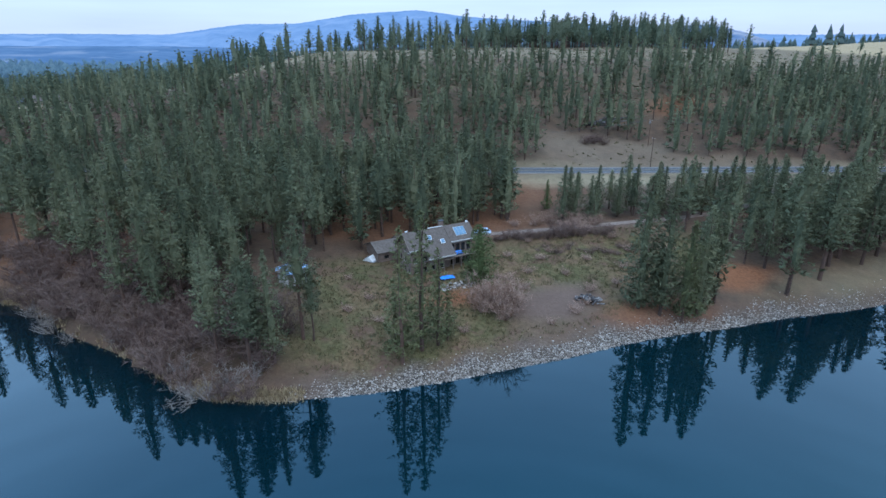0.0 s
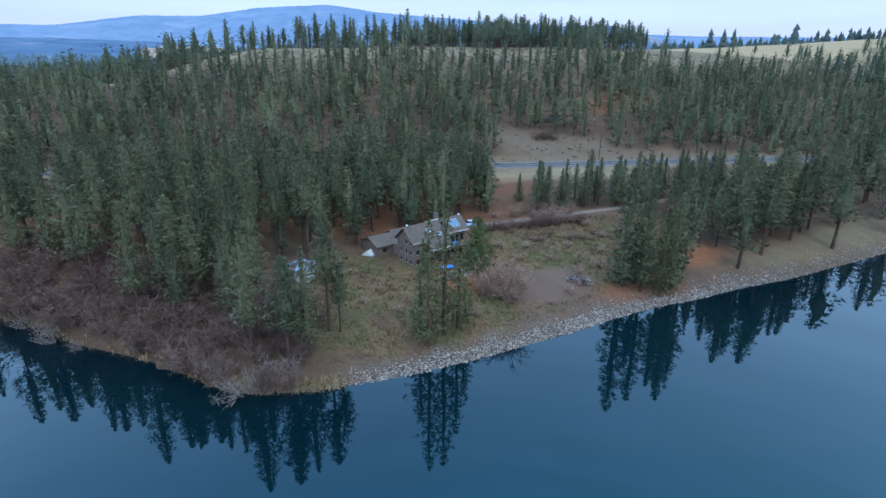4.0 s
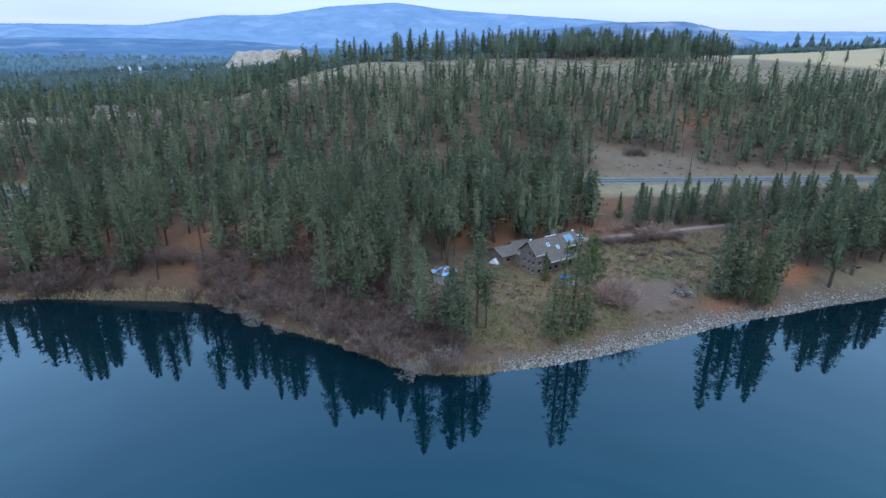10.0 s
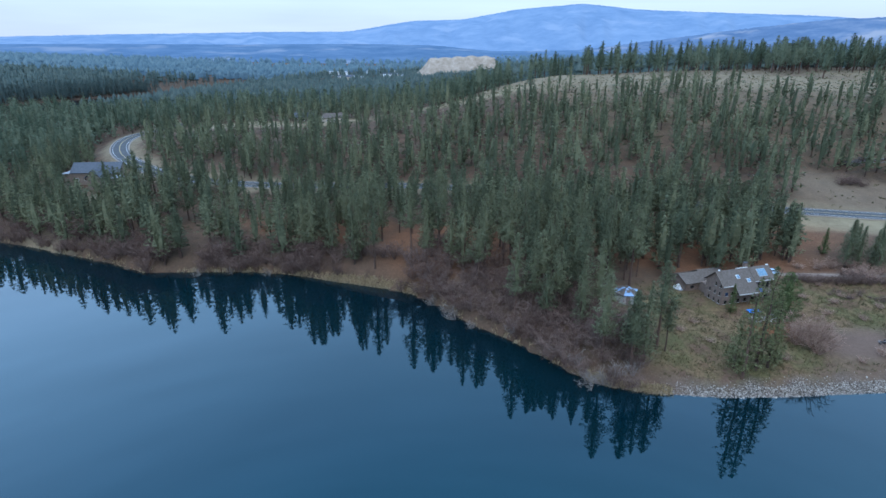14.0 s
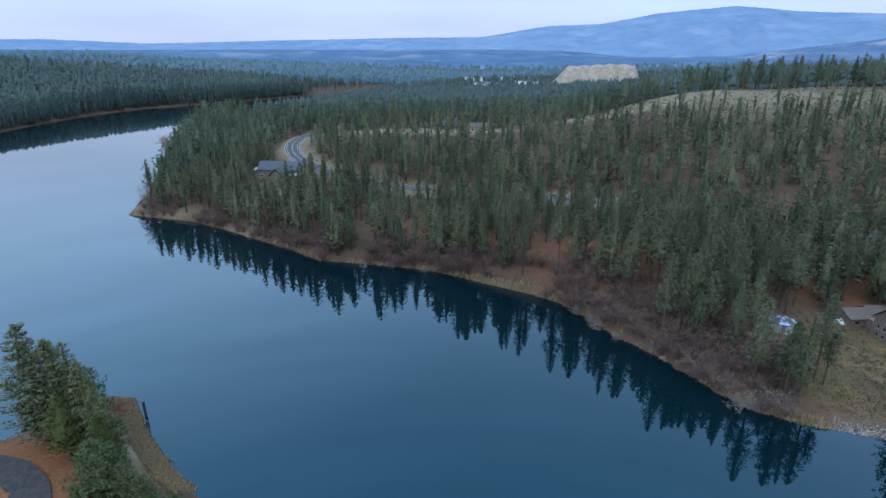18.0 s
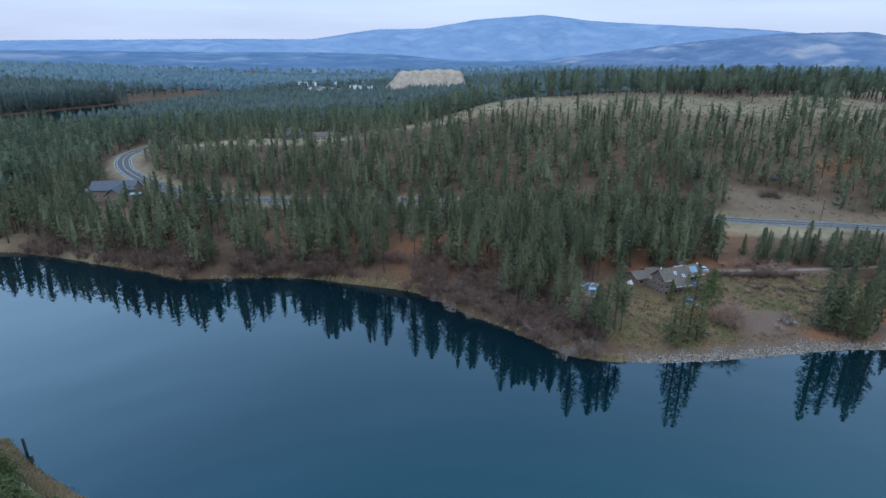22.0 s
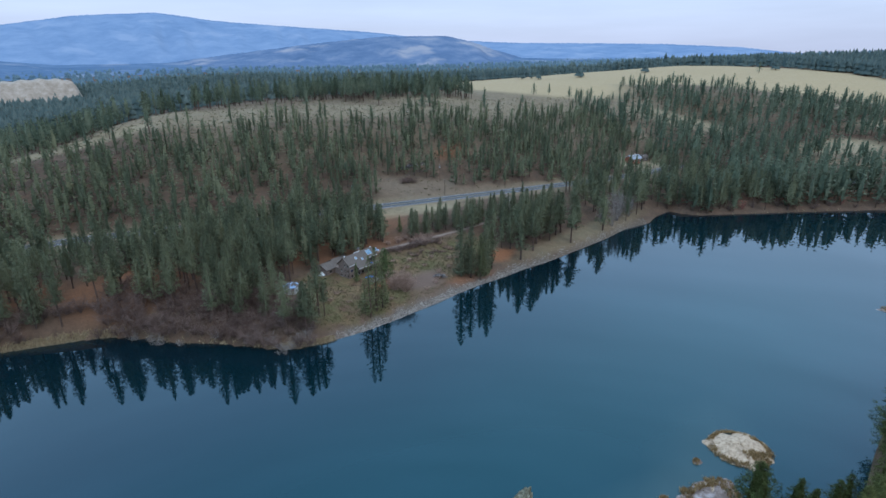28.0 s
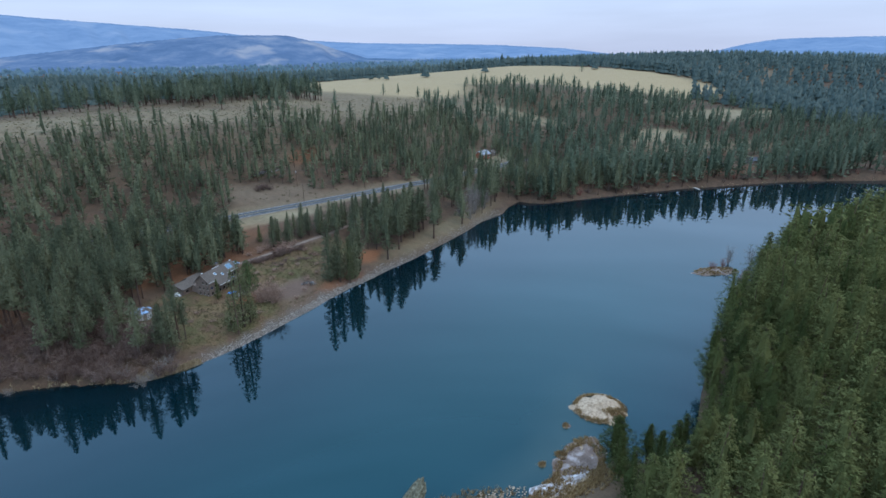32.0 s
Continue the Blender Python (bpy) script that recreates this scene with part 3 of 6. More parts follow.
mountain("backdrop_valley", "wooded valley floor far off, haze painted on in glowing blue", [(-90, 0.1), (-70, 0.35), (-58, 0.3), (-45, 0.38), (-34, 0.3), (-24, 0.36), (-16, 0.2), (-10, -0.4), (0, -0.3), (12, -0.1), (24, 0.1), (36, -0.2), (50, -0.5)], 2300, 3100, [(0.044, 0.078, 0.130), (0.060, 0.096, 0.152), (0.080, 0.118, 0.176)], 0.26, rough_amp=0.4, scar=(0.115, 0.140, 0.185))
mountain("backdrop_hill", "nearer dark wooded hill with pale scars, haze painted on in blue", [(-9, -1.4), (-4, -0.6), (3.3, 0.3), (11, 1.25), (18.4, 1.95), (24.6, 2.0), (27, 1.5), (29, 0.8), (33, -0.3)], 2500, 3200, [(0.050, 0.080, 0.132), (0.070, 0.102, 0.16), (0.120, 0.143, 0.19)], 0.24, scar=(0.170, 0.176, 0.202))

# ---- trees ----
rng = np.random.default_rng(7)


def prism(p0, p1, r0, r1, sides=5):
    """Corner points and triangles of a tapered stem."""
    p0, p1 = np.asarray(p0, float), np.asarray(p1, float)
    axis = (p1 - p0) / (np.linalg.norm(p1 - p0) + 1e-9)
    u = np.cross(axis, (0.3, 0.9, 0.1))
    u /= np.linalg.norm(u)
    v = np.cross(axis, u)
    a = np.arange(sides) * 2 * math.pi / sides
    ring = np.cos(a)[:, None] * u + np.sin(a)[:, None] * v
    pts = np.concatenate([p0 + ring * r0, p1 + ring * r1])
    i = np.arange(sides)
    j = (i + 1) % sides
    return pts, np.concatenate([np.stack([i, j, j + sides], -1), np.stack([i, j + sides, i + sides], -1)])


def merge(pieces):
    verts, faces, base = [], [], 0
    for p, f in pieces:
        verts.append(p)
        faces.append(f + base)
        base += len(p)
    return np.concatenate(verts), np.concatenate(faces)


def trunk_arrays(r, lean=0.01, sides=5, girth=0.014, parts=3):
    """A trunk of height 1, a little crooked, tapering to the tip."""
    pts = [np.array([0, 0, -0.02])]
    for k in range(1, parts + 1):
        pts.append(np.array([*(r.normal(0, lean, 2) * k / parts), 0.97 * k / parts]))
    return merge([prism(pts[k], pts[k + 1], girth * (1 - k / parts) + 0.002, girth * (1 - (k + 1) / parts) + 0.0015, sides) for k in range(parts)])


def crown_arrays(r, low, radius, clumps, per, leaf, shape=0.7, ragged=0.25, pad=0.3, droop=0.12, full=0.17, core=0.3):
    """Needle pads on limbs round a trunk of height 1: each pad is a flattened cloud of small sprays."""
    k = ((np.arange(clumps) + r.random(clumps)) / clumps) ** 1.08
    reach = radius * (0.42 + 0.58 * np.minimum(k / full, 1) ** 0.8) * (1 - k) ** shape
    side = 1 + ragged * np.sin(k * 9 + r.uniform(0, 6, 1)) * 0.4 + r.normal(0, ragged, clumps)
    az = np.cumsum(np.full(clumps, 2.4)) + r.normal(0, 0.35, clumps)
    out = np.sqrt(r.uniform(0.16, 1.0, clumps)) * reach * side.clip(0.45, 1.5)
    centre = np.stack([np.cos(az) * out, np.sin(az) * out, low + (1 - low) * k * 0.985 - droop * out + r.normal(0, 0.006, clumps)], -1)
    size = radius * pad * (0.32 + 0.68 * (1 - k) ** 0.8) * r.uniform(0.75, 1.3, clumps)
    c, w = np.repeat(centre, per, 0), np.repeat(size, per)[:, None]
    ball = r.normal(0, 1, (len(c), 3))
    ball /= np.linalg.norm(ball, axis=1, keepdims=True) / (0.5 + 0.5 * r.random((len(c), 1)))
    mid = c + ball * w * (1, 1, 0.62)
    mid[:, 2] = np.minimum(mid[:, 2], 0.995)
    d = r.normal(0, 0.7, (len(c), 3)) + np.stack([np.cos(np.repeat(az, per)), np.sin(np.repeat(az, per)), np.full(len(c), 0.35)], -1) * 0.8 + ball * 0.4
    d /= np.linalg.norm(d, axis=1, keepdims=True)
    e = np.cross(d, r.normal(0, 1, (len(c), 3)))
    e /= np.linalg.norm(e, axis=1, keepdims=True) + 1e-9
    big = leaf * r.uniform(0.65, 1.3, (len(c), 1)) * (0.62 + 0.38 * (1 - np.repeat(k, per)[:, None]))
    tri = np.stack([mid + d * big * 1.35, mid - d * big * 0.7 + e * big * 0.42, mid - d * big * 0.7 - e * big * 0.42], 1)
    # the leader at the very top
    top = np.array([[[0.012, 0, 0.955], [-0.012, 0, 0.955], [0, 0, 1.0]], [[0, 0.012, 0.955], [0, -0.012, 0.955], [0, 0, 1.0]]])
    # each spray takes the light by the roundness of its pad and of the crown
    n = ball * (0.4, 0.4, 0.5) + np.stack([mid[:, 0] / radius * 0.6, mid[:, 1] / radius * 0.6, np.full(len(mid), 0.34)], -1) + r.normal(0, 0.15, mid.shape)
    tri, n = np.concatenate([tri, top]), np.concatenate([n, [[0.3, 0, 0.9], [0, 0.3, 0.9]]])
    n /= np.linalg.norm(n, axis=1, keepdims=True)
    turned = (np.cross(tri[:, 1] - tri[:, 0], tri[:, 2] - tri[:, 0]) * n).sum(1) < 0
    tri[turned] = tri[turned][:, ::-1]
    if core:
        # the inner mass of boughs, uneven all round
        rings, sides = (5, 5) if clumps > 70 else (4, 4)
        kk = np.linspace(0.03, 0.85, rings)
        rad = radius * core * (1 - kk) ** shape * (0.35 + 0.65 * np.minimum(kk / full, 1))
        a2 = np.arange(sides) * 2 * math.pi / sides
        R = rad[:, None] * r.uniform(0.3, 1.6, (rings, sides))
        P = np.stack([np.cos(a2) * R, np.sin(a2) * R, np.repeat(low + (1 - low) * kk[:, None], sides, 1) + r.normal(0, 0.03, (rings, sides))], -1)
        Q = np.roll(P, -1, 1)
        inner = np.concatenate([np.stack([P[:-1], Q[:-1], Q[1:]], 2).reshape(-1, 3, 3), np.stack([P[:-1], Q[1:], P[1:]], 2).reshape(-1, 3, 3)])
        m = np.cross(inner[:, 1] - inner[:, 0], inner[:, 2] - inner[:, 0])
        m /= np.linalg.norm(m, axis=1, keepdims=True) + 1e-12
        tri, n = np.concatenate([tri, inner]), np.concatenate([n, m])
    return tri.reshape(-1, 3), np.arange(len(tri) * 3).reshape(-1, 3), np.repeat(n, 3, 0), np.ones(len(tri), int)


def limb_arrays(r, low, radius, count, shape=0.75):
    pieces = []
    for k in range(count):
        h = low * 0.75 + (0.95 - low * 0.75) * k / count
        a = k * 2.4
        reach = radius * max(0.15, 1 - max(0, (h - low)) / (1 - low)) ** shape * 0.75
        pieces.append(prism((0, 0, h), (math.cos(a) * reach, math.sin(a) * reach, h + reach * 0.1), 0.003, 0.001, 3))
    return merge(pieces)


def pine_thing(seed, low, radius, clumps, per=14, leaf=0.0155, needles=None, shape=0.7, ragged=0.25, pad=0.3, droop=0.12, full=0.17, name="pine_tree", core=0.28, girth=0.0135):
    """One tree with trunk and crown, of height 1; copies are scaled."""
    r = np.random.default_rng(seed)
    tree = new(name)
    tv, tf = merge([trunk_arrays(r, 0.012, 7, girth, 5), limb_arrays(r, low, radius, 26, shape)])
    t = new("trunk", mesh_arrays("trunk", tv, tf, [BARK]))
    cv, cf, cn, ck = crown_arrays(r, low, radius, clumps, per, leaf, shape, ragged, pad, droop, full, core)
    c = new("crown", mesh_arrays("crown", cv, cf, [BARK, needles or PINE], ck, normals=cn, tone=np.full(len(cv), 0.5)))
    t.parent = c.parent = tree
    return tree


def set_tree(proto, x, y, tall, label, wide=1.0, lean=0.0, group="shore pines", z=None, category="tree"):
    zz = (level_at(x, y) if z is None else z) - 0.15
    m = Matrix.Translation((x, y, zz)) @ Euler((radians(lean), 0, random.uniform(0, 6.28))).to_matrix().to_4x4() @ Matrix.Diagonal((tall * wide, tall * wide, tall, 1))
    return tagged(copy_thing(proto, m), label, category, group)


PROTO = [pine_thing(10 + k, low, rad, 170, 14, 0.0138, shape=sh, ragged=rg) for k, (low, rad, sh, rg) in enumerate([(0.26, 0.15, 0.72, 0.26), (0.38, 0.145, 0.6, 0.32), (0.2, 0.145, 0.8, 0.26), (0.45, 0.145, 0.56, 0.34), (0.12, 0.15, 0.84, 0.26), (0.32, 0.15, 0.66, 0.3)])]
AIRY = [pine_thing(17 + k, low, 0.15, 150, 12, 0.0135, OLIVE, 0.62, 0.34, 0.25, 0.2, 0.12, core=0.1) for k, low in enumerate((0.1, 0.16))]
OLD = [pine_thing(21, 0.1, 0.135, 200, 16, 0.0145, None, 0.5, 0.3, 0.32, full=0.25), pine_thing(22, 0.05, 0.14, 210, 16, 0.0145, None, 0.55, 0.3, 0.32, full=0.25)]
OLIVE_PINE = pine_thing(23, 0.1, 0.145, 190, 16, 0.015, OLIVE, 0.55, 0.34, 0.32)
YOUNG = [pine_thing(31, 0.05, 0.2, 120, 12, 0.024, FIR, 0.85), pine_thing(32, 0.04, 0.27, 230, 14, 0.022, FIR, 0.5, 0.2, 0.26, full=0.2)]
BUSHY = [pine_thing(41 + k, low, rad, 240, 23, 0.0108, nd, sh, 0.28, 0.27, 0.1, 0.3, core=0.42) for k, (low, rad, nd, sh) in enumerate([(0.16, 0.19, BANK_PINE, 0.5), (0.2, 0.17, BANK_PINE, 0.58), (0.14, 0.2, BANK_PINE, 0.45), (0.22, 0.175, BANK_PINE, 0.5)])]

# single trees that stand out: x, y, height, which, width
STAND = [(-7.5, 87.2, 26.5, 0, 1.0), (-4.0, 90.5, 28, 1, 1.05), (-1, 92, 20, 0, 1.1), (0.8, 93.5, 11, 1, 1.4), (-9, 90, 15, 0, 1.3)]
for x, y, tall, which, wide in STAND:
    set_tree(AIRY[which], x, y, tall, "tall thin-crowned olive pine on the grassy river bank", wide)
for x, y, tall, proto in ((42.2, 107, 29.5, OLD[1]), (46.5, 105.5, 26.5, OLD[0]), (51, 104.5, 23, OLIVE_PINE), (58.2, 110.5, 30.5, OLD[0]), (55, 106.5, 25, OLD[1])):
    set_tree(proto, x, y, tall, "tall old pine in a clump above the riprap shore")
for x, y, tall, which in ((-30.5, 86.0, 22, 4), (-26.8, 92.6, 25, 3), (-24.8, 92.4, 15, 3), (-46, 99, 20, 4), (-42, 103, 23, 0), (-52, 104, 24, 2)):
    set_tree(PROTO[which], x, y, tall, "dark green pine at the edge of the reeds")
for x, y, tall, which in ((87, 127.5, 29, 0), (91.5, 122, 28, 5), (80, 126, 20, 2), (98, 129, 27, 0), (104, 134, 28, 1), (108, 131, 24, 2), (116, 136.5, 27, 0), (121, 139, 24, 5), (135, 143, 18, 2), (96, 137, 26, 4), (110, 142, 27, 0), (126, 147, 21, 2)):
    set_tree(PROTO[which], x, y, tall, "tall pine in the grove along the eastern bank", 1.25)
for k in range(13):
    x = 88 + k * 5.6 + random.uniform(-2, 2)
    y = 131 + (x - 86) * 0.22 + (k % 4) * 6.5 + random.uniform(-2.5, 2.5)
    set_tree(PROTO[(0, 2, 5, 4)[k % 4]], x, y, random.uniform(17, 26), "pine in the grove along the eastern bank", random.uniform(1.05, 1.35))
for x, y, tall, which in ((37.8, 150, 12, 4), (42.3, 151, 11, 2), (46, 157, 12, 4), (51, 153, 12.5, 4), (56, 154, 13, 2), (61, 151, 14, 4), (65, 156, 12, 4), (70, 149, 14, 2), (73, 153, 13, 4), (78, 157, 13, 4), (84, 155, 14, 2), (89, 160, 13, 4), (94, 153, 15, 2), (101, 158, 14, 4), (108, 156, 15, 2), (115, 161, 14, 4), (66, 162, 11, 4), (97, 165, 12, 2)):
    set_tree(PROTO[which], x, y, tall * 1.2, "pine in the row between the yard and the road", 1.3)
set_tree(YOUNG[1], 8.2, 115.5, 14.0, "dense rounded conifer beside the house", 1.2)
for k in range(34):
    x, y = 36 + k * 2.7 + random.uniform(-2, 2), 149 + (k % 3) * 4.5 + k * 0.28 + random.uniform(-2, 2)
    set_tree(PROTO[(4, 2, 0)[k % 3]], x, y, random.uniform(11, 17), "young pine in the row between the yard and the road", random.uniform(1.2, 1.55))
set_tree(YOUNG[0], 31.5, 160, 9.5, "small lone fir in the clearing below the road")
set_tree(YOUNG[0], -5.2, 115.2, 9.0, "young fir in front of the gable", 0.9)
for x, y, tall, proto, label in ((-171, -6, 17, BUSHY[3], "low bushy pine on the near bank"), (-160, -9, 18, OLIVE_PINE, "olive green pine on the near bank"), (-174, -9, 25, OLIVE_PINE, "olive green pine on the near bank"), (-185, -4, 20, AIRY[1], "bushy pine at the tip of the near bank"), (-154, -14, 10, YOUNG[1], "low bushy pine on the near bank"), (-177, -12, 29, OLD[0], "tall pine with an open top on the near bank"), (-165, -8.5, 22, AIRY[0], "bushy pine at the tip of the near bank"), (-172, -7, 24, AIRY[0], "bushy pine at the tip of the near bank"), (-156, -11, 14, BUSHY[0], "low bushy pine on the near bank"), (-150, -16, 13, YOUNG[1], "low bushy pine on the near bank"), (-166, -13, 16, BUSHY[3], "low bushy pine on the near bank"), (-140, -14, 8, YOUNG[1], "low bushy pine on the near bank"), (-181, -10, 23, BUSHY[1], "bushy pine at the tip of the near bank"), (-146, -22, 9, YOUNG[0], "low bushy pine on the near bank"), (-160, -9, 11, YOUNG[1], "low bushy pine on the near bank"), (-153, -12, 9, YOUNG[1], "low bushy pine on the near bank"), (-146, -14, 8, YOUNG[1], "low bushy pine on the near bank"), (-139, -15, 6, YOUNG[1], "low bushy pine on the near bank"), (-133, -13, 6, YOUNG[1], "low bushy pine on the near bank"), (-166, -6, 9, YOUNG[1], "low bushy pine on the near bank"), (-180, -2, 14, YOUNG[1], "bushy pine at the tip of the near bank")):
    set_tree(proto, x, y, tall, label, 1.55, group="near bank pines")


def woods(x0, x1, y0, y1, gap, keep):
    """Jittered planting places in a rectangle, thinned by keep(x, y) between 0 and 1."""
    X, Y = np.meshgrid(np.arange(x0, x1, gap), np.arange(y0, y1, gap), indexing="ij")
    X = X.ravel() + rng.uniform(-0.48, 0.48, X.size) * gap
    Y = Y.ravel() + rng.uniform(-0.48, 0.48, Y.size) * gap
    ok = rng.random(X.size) < keep(X, Y)
    return np.stack([X[ok], Y[ok]], -1)


def no_trees(x, y):
    """0 where nothing grows: water, road, yard, buildings, bare ground."""
    d = river_distance(x, y)
    r, _ = along(ROAD, ROAD_Z, x, y)
    q, _ = along(DRIVE, DRIVE_Z, x, y)
    k = (d > np.where((x < -32) & (x > -104), 4, np.where((x < -104) & (x > -345), 1.6, np.where((x < -345) & (y < 330), 12, np.where(x > 215, 1.2, 5))))) & (r > np.where(((x < 26) & (x > -235)) | (x > 282), 6.9, 9.5)) & (q > 5)
    k = k * np.where((x < -32) & (x > -104) & (d < 15), 0.55, 1.0)
    k = k * (1 - smooth(yard_cover(x, y), 0.15, 0.5))
    k = k * (1 - ((x > 21) & (x < 158) & (y > 147) & (y < 196)) * 1.0)
    k = k * (1 - clearing(x, y)) * (1 - spot(x, y, 48, 188, 34, 8, 0, 0.2))
    k = k * (1 - spot(x, y, 118, 134, 75, 7, 18, 0.2)) * (1 - spot(x, y, 70, 121, 9, 6, 20))
    k = k * (1 - 0.92 * spot(x, y, -285, 174, 36, 17, 135, 0.2)) * (1 - 0.95 * spot(x, y, -322, 224, 52, 15, 133, 0.2)) * (1 - 0.9 * spot(x, y, -365, 275, 28, 22, 100, 0.2))
    k = k * (1 - spot(x, y, -303, 190, 16, 12, 0, 0.2)) * (1 - spot(x, y, -31, 103, 13, 13, 0, 0.3)) * (1 - spot(x, y, -14, 123, 11, 9, 0, 0.2)) * (1 - spot(x, y, 268, 240, 22, 14, 0, 0.3)) * (1 - spot(x, y, 428, 112, 12, 8))
    return k


def north_keep(x, y):
    k = no_trees(x, y)
    bare = np.maximum.reduce([spot(x, y, -95, 138, 14, 9, 20) * 0.8, spot(x, y, -140, 336, 60, 26, 10) * 0.8, spot(x, y, -275, 300, 75, 22, 5) * 0.72, spot(x, y, 460, 195, 50, 12, -10) * 0.85, spot(x, y, 620, 210, 80, 16, -10) * 0.9, spot(x, y, 560, 290, 60, 6, -25) * 0.7, spot(x, y, -125, 208, 14, 6, 0)])
    hill = smooth(y, 288 + 0.03 * x, 330) * spot(x, y, 25, 360, 205, 75, -5, 0.2)
    k = k * (1 - 0.55 * spot(x, y, -250, 285, 110, 45, 0, 0.3)) * (1 - 0.8 * spot(x, y, -296, 176, 16, 12, 0, 0.3))
    clump = 0.84 + 0.42 * np.sin(x * 0.083 + 2 * np.sin(y * 0.06)) * np.sin(y * 0.097 + 1.5 * np.sin(x * 0.05))
    return k * np.clip(clump, 0, 1) * (1 - bare) * (1 - 0.9 * hill)


class Planting:
    """Joins many trees of a few shapes into one mesh."""

    def __init__(self):
        self.verts, self.faces, self.index, self.normals, self.tones, self.base = [], [], [], [], [], 0

    def add(self, kinds, places, tall, wide, lo=0, sink=0.3):
        z = sheet_height(places[:, 0], places[:, 1]) - sink
        which = rng.integers(0, len(kinds), len(places))
        turn = rng.random(len(places)) * 6.28
        for k, (v, f, i, nn) in enumerate(kinds):
            s = which == k
            n = int(s.sum())
            if not n:
                continue
            c, q = np.cos(turn[s])[:, None], np.sin(turn[s])[:, None]
            w = (tall[s] * wide[s])[:, None]
            X = (v[:, 0] * c - v[:, 1] * q) * w + places[s, 0][:, None]
            Y = (v[:, 0] * q + v[:, 1] * c) * w + places[s, 1][:, None]
            Z = v[:, 2] * tall[s][:, None] + z[s][:, None]
            self.verts.append(np.stack([X, Y, Z], -1).reshape(-1, 3))
            self.faces.append((f[None] + (np.arange(n) * len(v))[:, None, None] + self.base).reshape(-1, 3))
            self.index.append(np.tile(i, n))
            self.normals.append(np.stack([nn[:, 0] * c - nn[:, 1] * q, nn[:, 0] * q + nn[:, 1] * c, np.tile(nn[:, 2], (n, 1))], -1).reshape(-1, 3))
            self.tones.append(np.repeat(rng.random(n), len(v)))
            self.base += n * len(v)

    def finish(self, name, label, category, mats):
        ob = new(name, mesh_arrays(name, np.concatenate(self.verts), np.concatenate(self.faces), mats, np.concatenate(self.index), normals=np.concatenate(self.normals) if self.normals else None, tone=np.concatenate(self.tones) if self.tones else None))
        return tagged(ob, label, category, kind="stuff")


def kind(seed, low, radius, clumps, per, leaf, sides=4, parts=2, shape=0.7, ragged=0.28, core=0.36, pad=0.3, full=0.17):
    r = np.random.default_rng(seed)
    tv, tf = trunk_arrays(r, 0.012, sides, 0.0145, parts)
    cv, cf, cn, ck = crown_arrays(r, low, radius, clumps, per, leaf, shape, ragged, pad, full=full, core=core)
    tn = tv * (1, 1, 0) + (1e-4, 0, 0)
    tn /= np.linalg.norm(tn, axis=1, keepdims=True)
    return np.concatenate([tv, cv]), np.concatenate([tf, cf + len(tv)]), np.r_[np.zeros(len(tf), int), ck], np.concatenate([tn, cn])


def far_kind(seed, low, radius, tiers, sides):
    """A conifer far off: ragged tiers of boughs round a stem, of height 1."""
    r = np.random.default_rng(seed)
    tv, tf = trunk_arrays(r, 0.012, 3, 0.0145, 1)
    V, F, N, base = [tv], [tf], [tv * (1, 1, 0) + (1e-4, 0, 0)], len(tv)
    for k in range(tiers):
        lo, hi = low + (1 - low) * k / tiers * 0.92, low + (1 - low) * min(1, (k + 1.5) / tiers)
        a = np.arange(sides) * 2 * math.pi / sides + r.uniform(0, 6)
        R = radius * (1 - 0.8 * k / tiers) * r.uniform(0.6, 1.25, sides)
        rim = np.stack([np.cos(a) * R, np.sin(a) * R, lo + r.normal(0, 0.03, sides)], -1)
        tip = np.array([[r.normal(0, 0.01), r.normal(0, 0.01), hi]])
        i = np.arange(sides)
        V.append(np.concatenate([rim, tip]))
        N.append(np.concatenate([np.stack([np.cos(a), np.sin(a), np.full(sides, 0.3)], -1), [[0.01, 0, 1]]]))
        F.append(np.stack([i, (i + 1) % sides, np.full(sides, sides)], -1) + base)
        base += sides + 1
    V, F, N = np.concatenate(V), np.concatenate(F), np.concatenate(N)
    return V, F, np.r_[np.zeros(len(tf), int), np.ones(len(F) - len(tf), int)], N / np.linalg.norm(N, axis=1, keepdims=True)


MID = [kind(40 + k, low, rad, 60, 9, 0.0225, shape=sh) for k, (low, rad, sh) in enumerate([(0.24, 0.155, 0.64), (0.36, 0.15, 0.5), (0.18, 0.155, 0.74), (0.3, 0.15, 0.54), (0.14, 0.155, 0.78), (0.42, 0.15, 0.46), (0.28, 0.14, 0.6), (0.22, 0.165, 0.56)])]
LOW = [kind(60 + k, low, rad, 24, 4, 0.045, 3, 1, shape=sh) for k, (low, rad, sh) in enumerate([(0.12, 0.18, 0.54), (0.2, 0.17, 0.48), (0.08, 0.185, 0.62), (0.26, 0.17, 0.44)])]
TINY = [far_kind(80 + k, 0.1, 0.15, 3, 6) for k in range(4)]
SPECK = [far_kind(90 + k, 0.05, 0.19, 2, 5) for k in range(3)]
ROUND = [kind(95 + k, low, rad, 130, 11, 0.0155, shape=sh, core=0.2, full=0.35) for k, (low, rad, sh) in enumerate([(0.16, 0.185, 0.5), (0.22, 0.17, 0.58), (0.12, 0.18, 0.65)])]


def sizes(n, lo, hi):
    return lo + (hi - lo) * rng.beta(1.8, 1.5, n) - (rng.random(n) > 0.8) * lo * rng.uniform(0.1, 0.55, n), rng.uniform(1.0, 1.7, n)


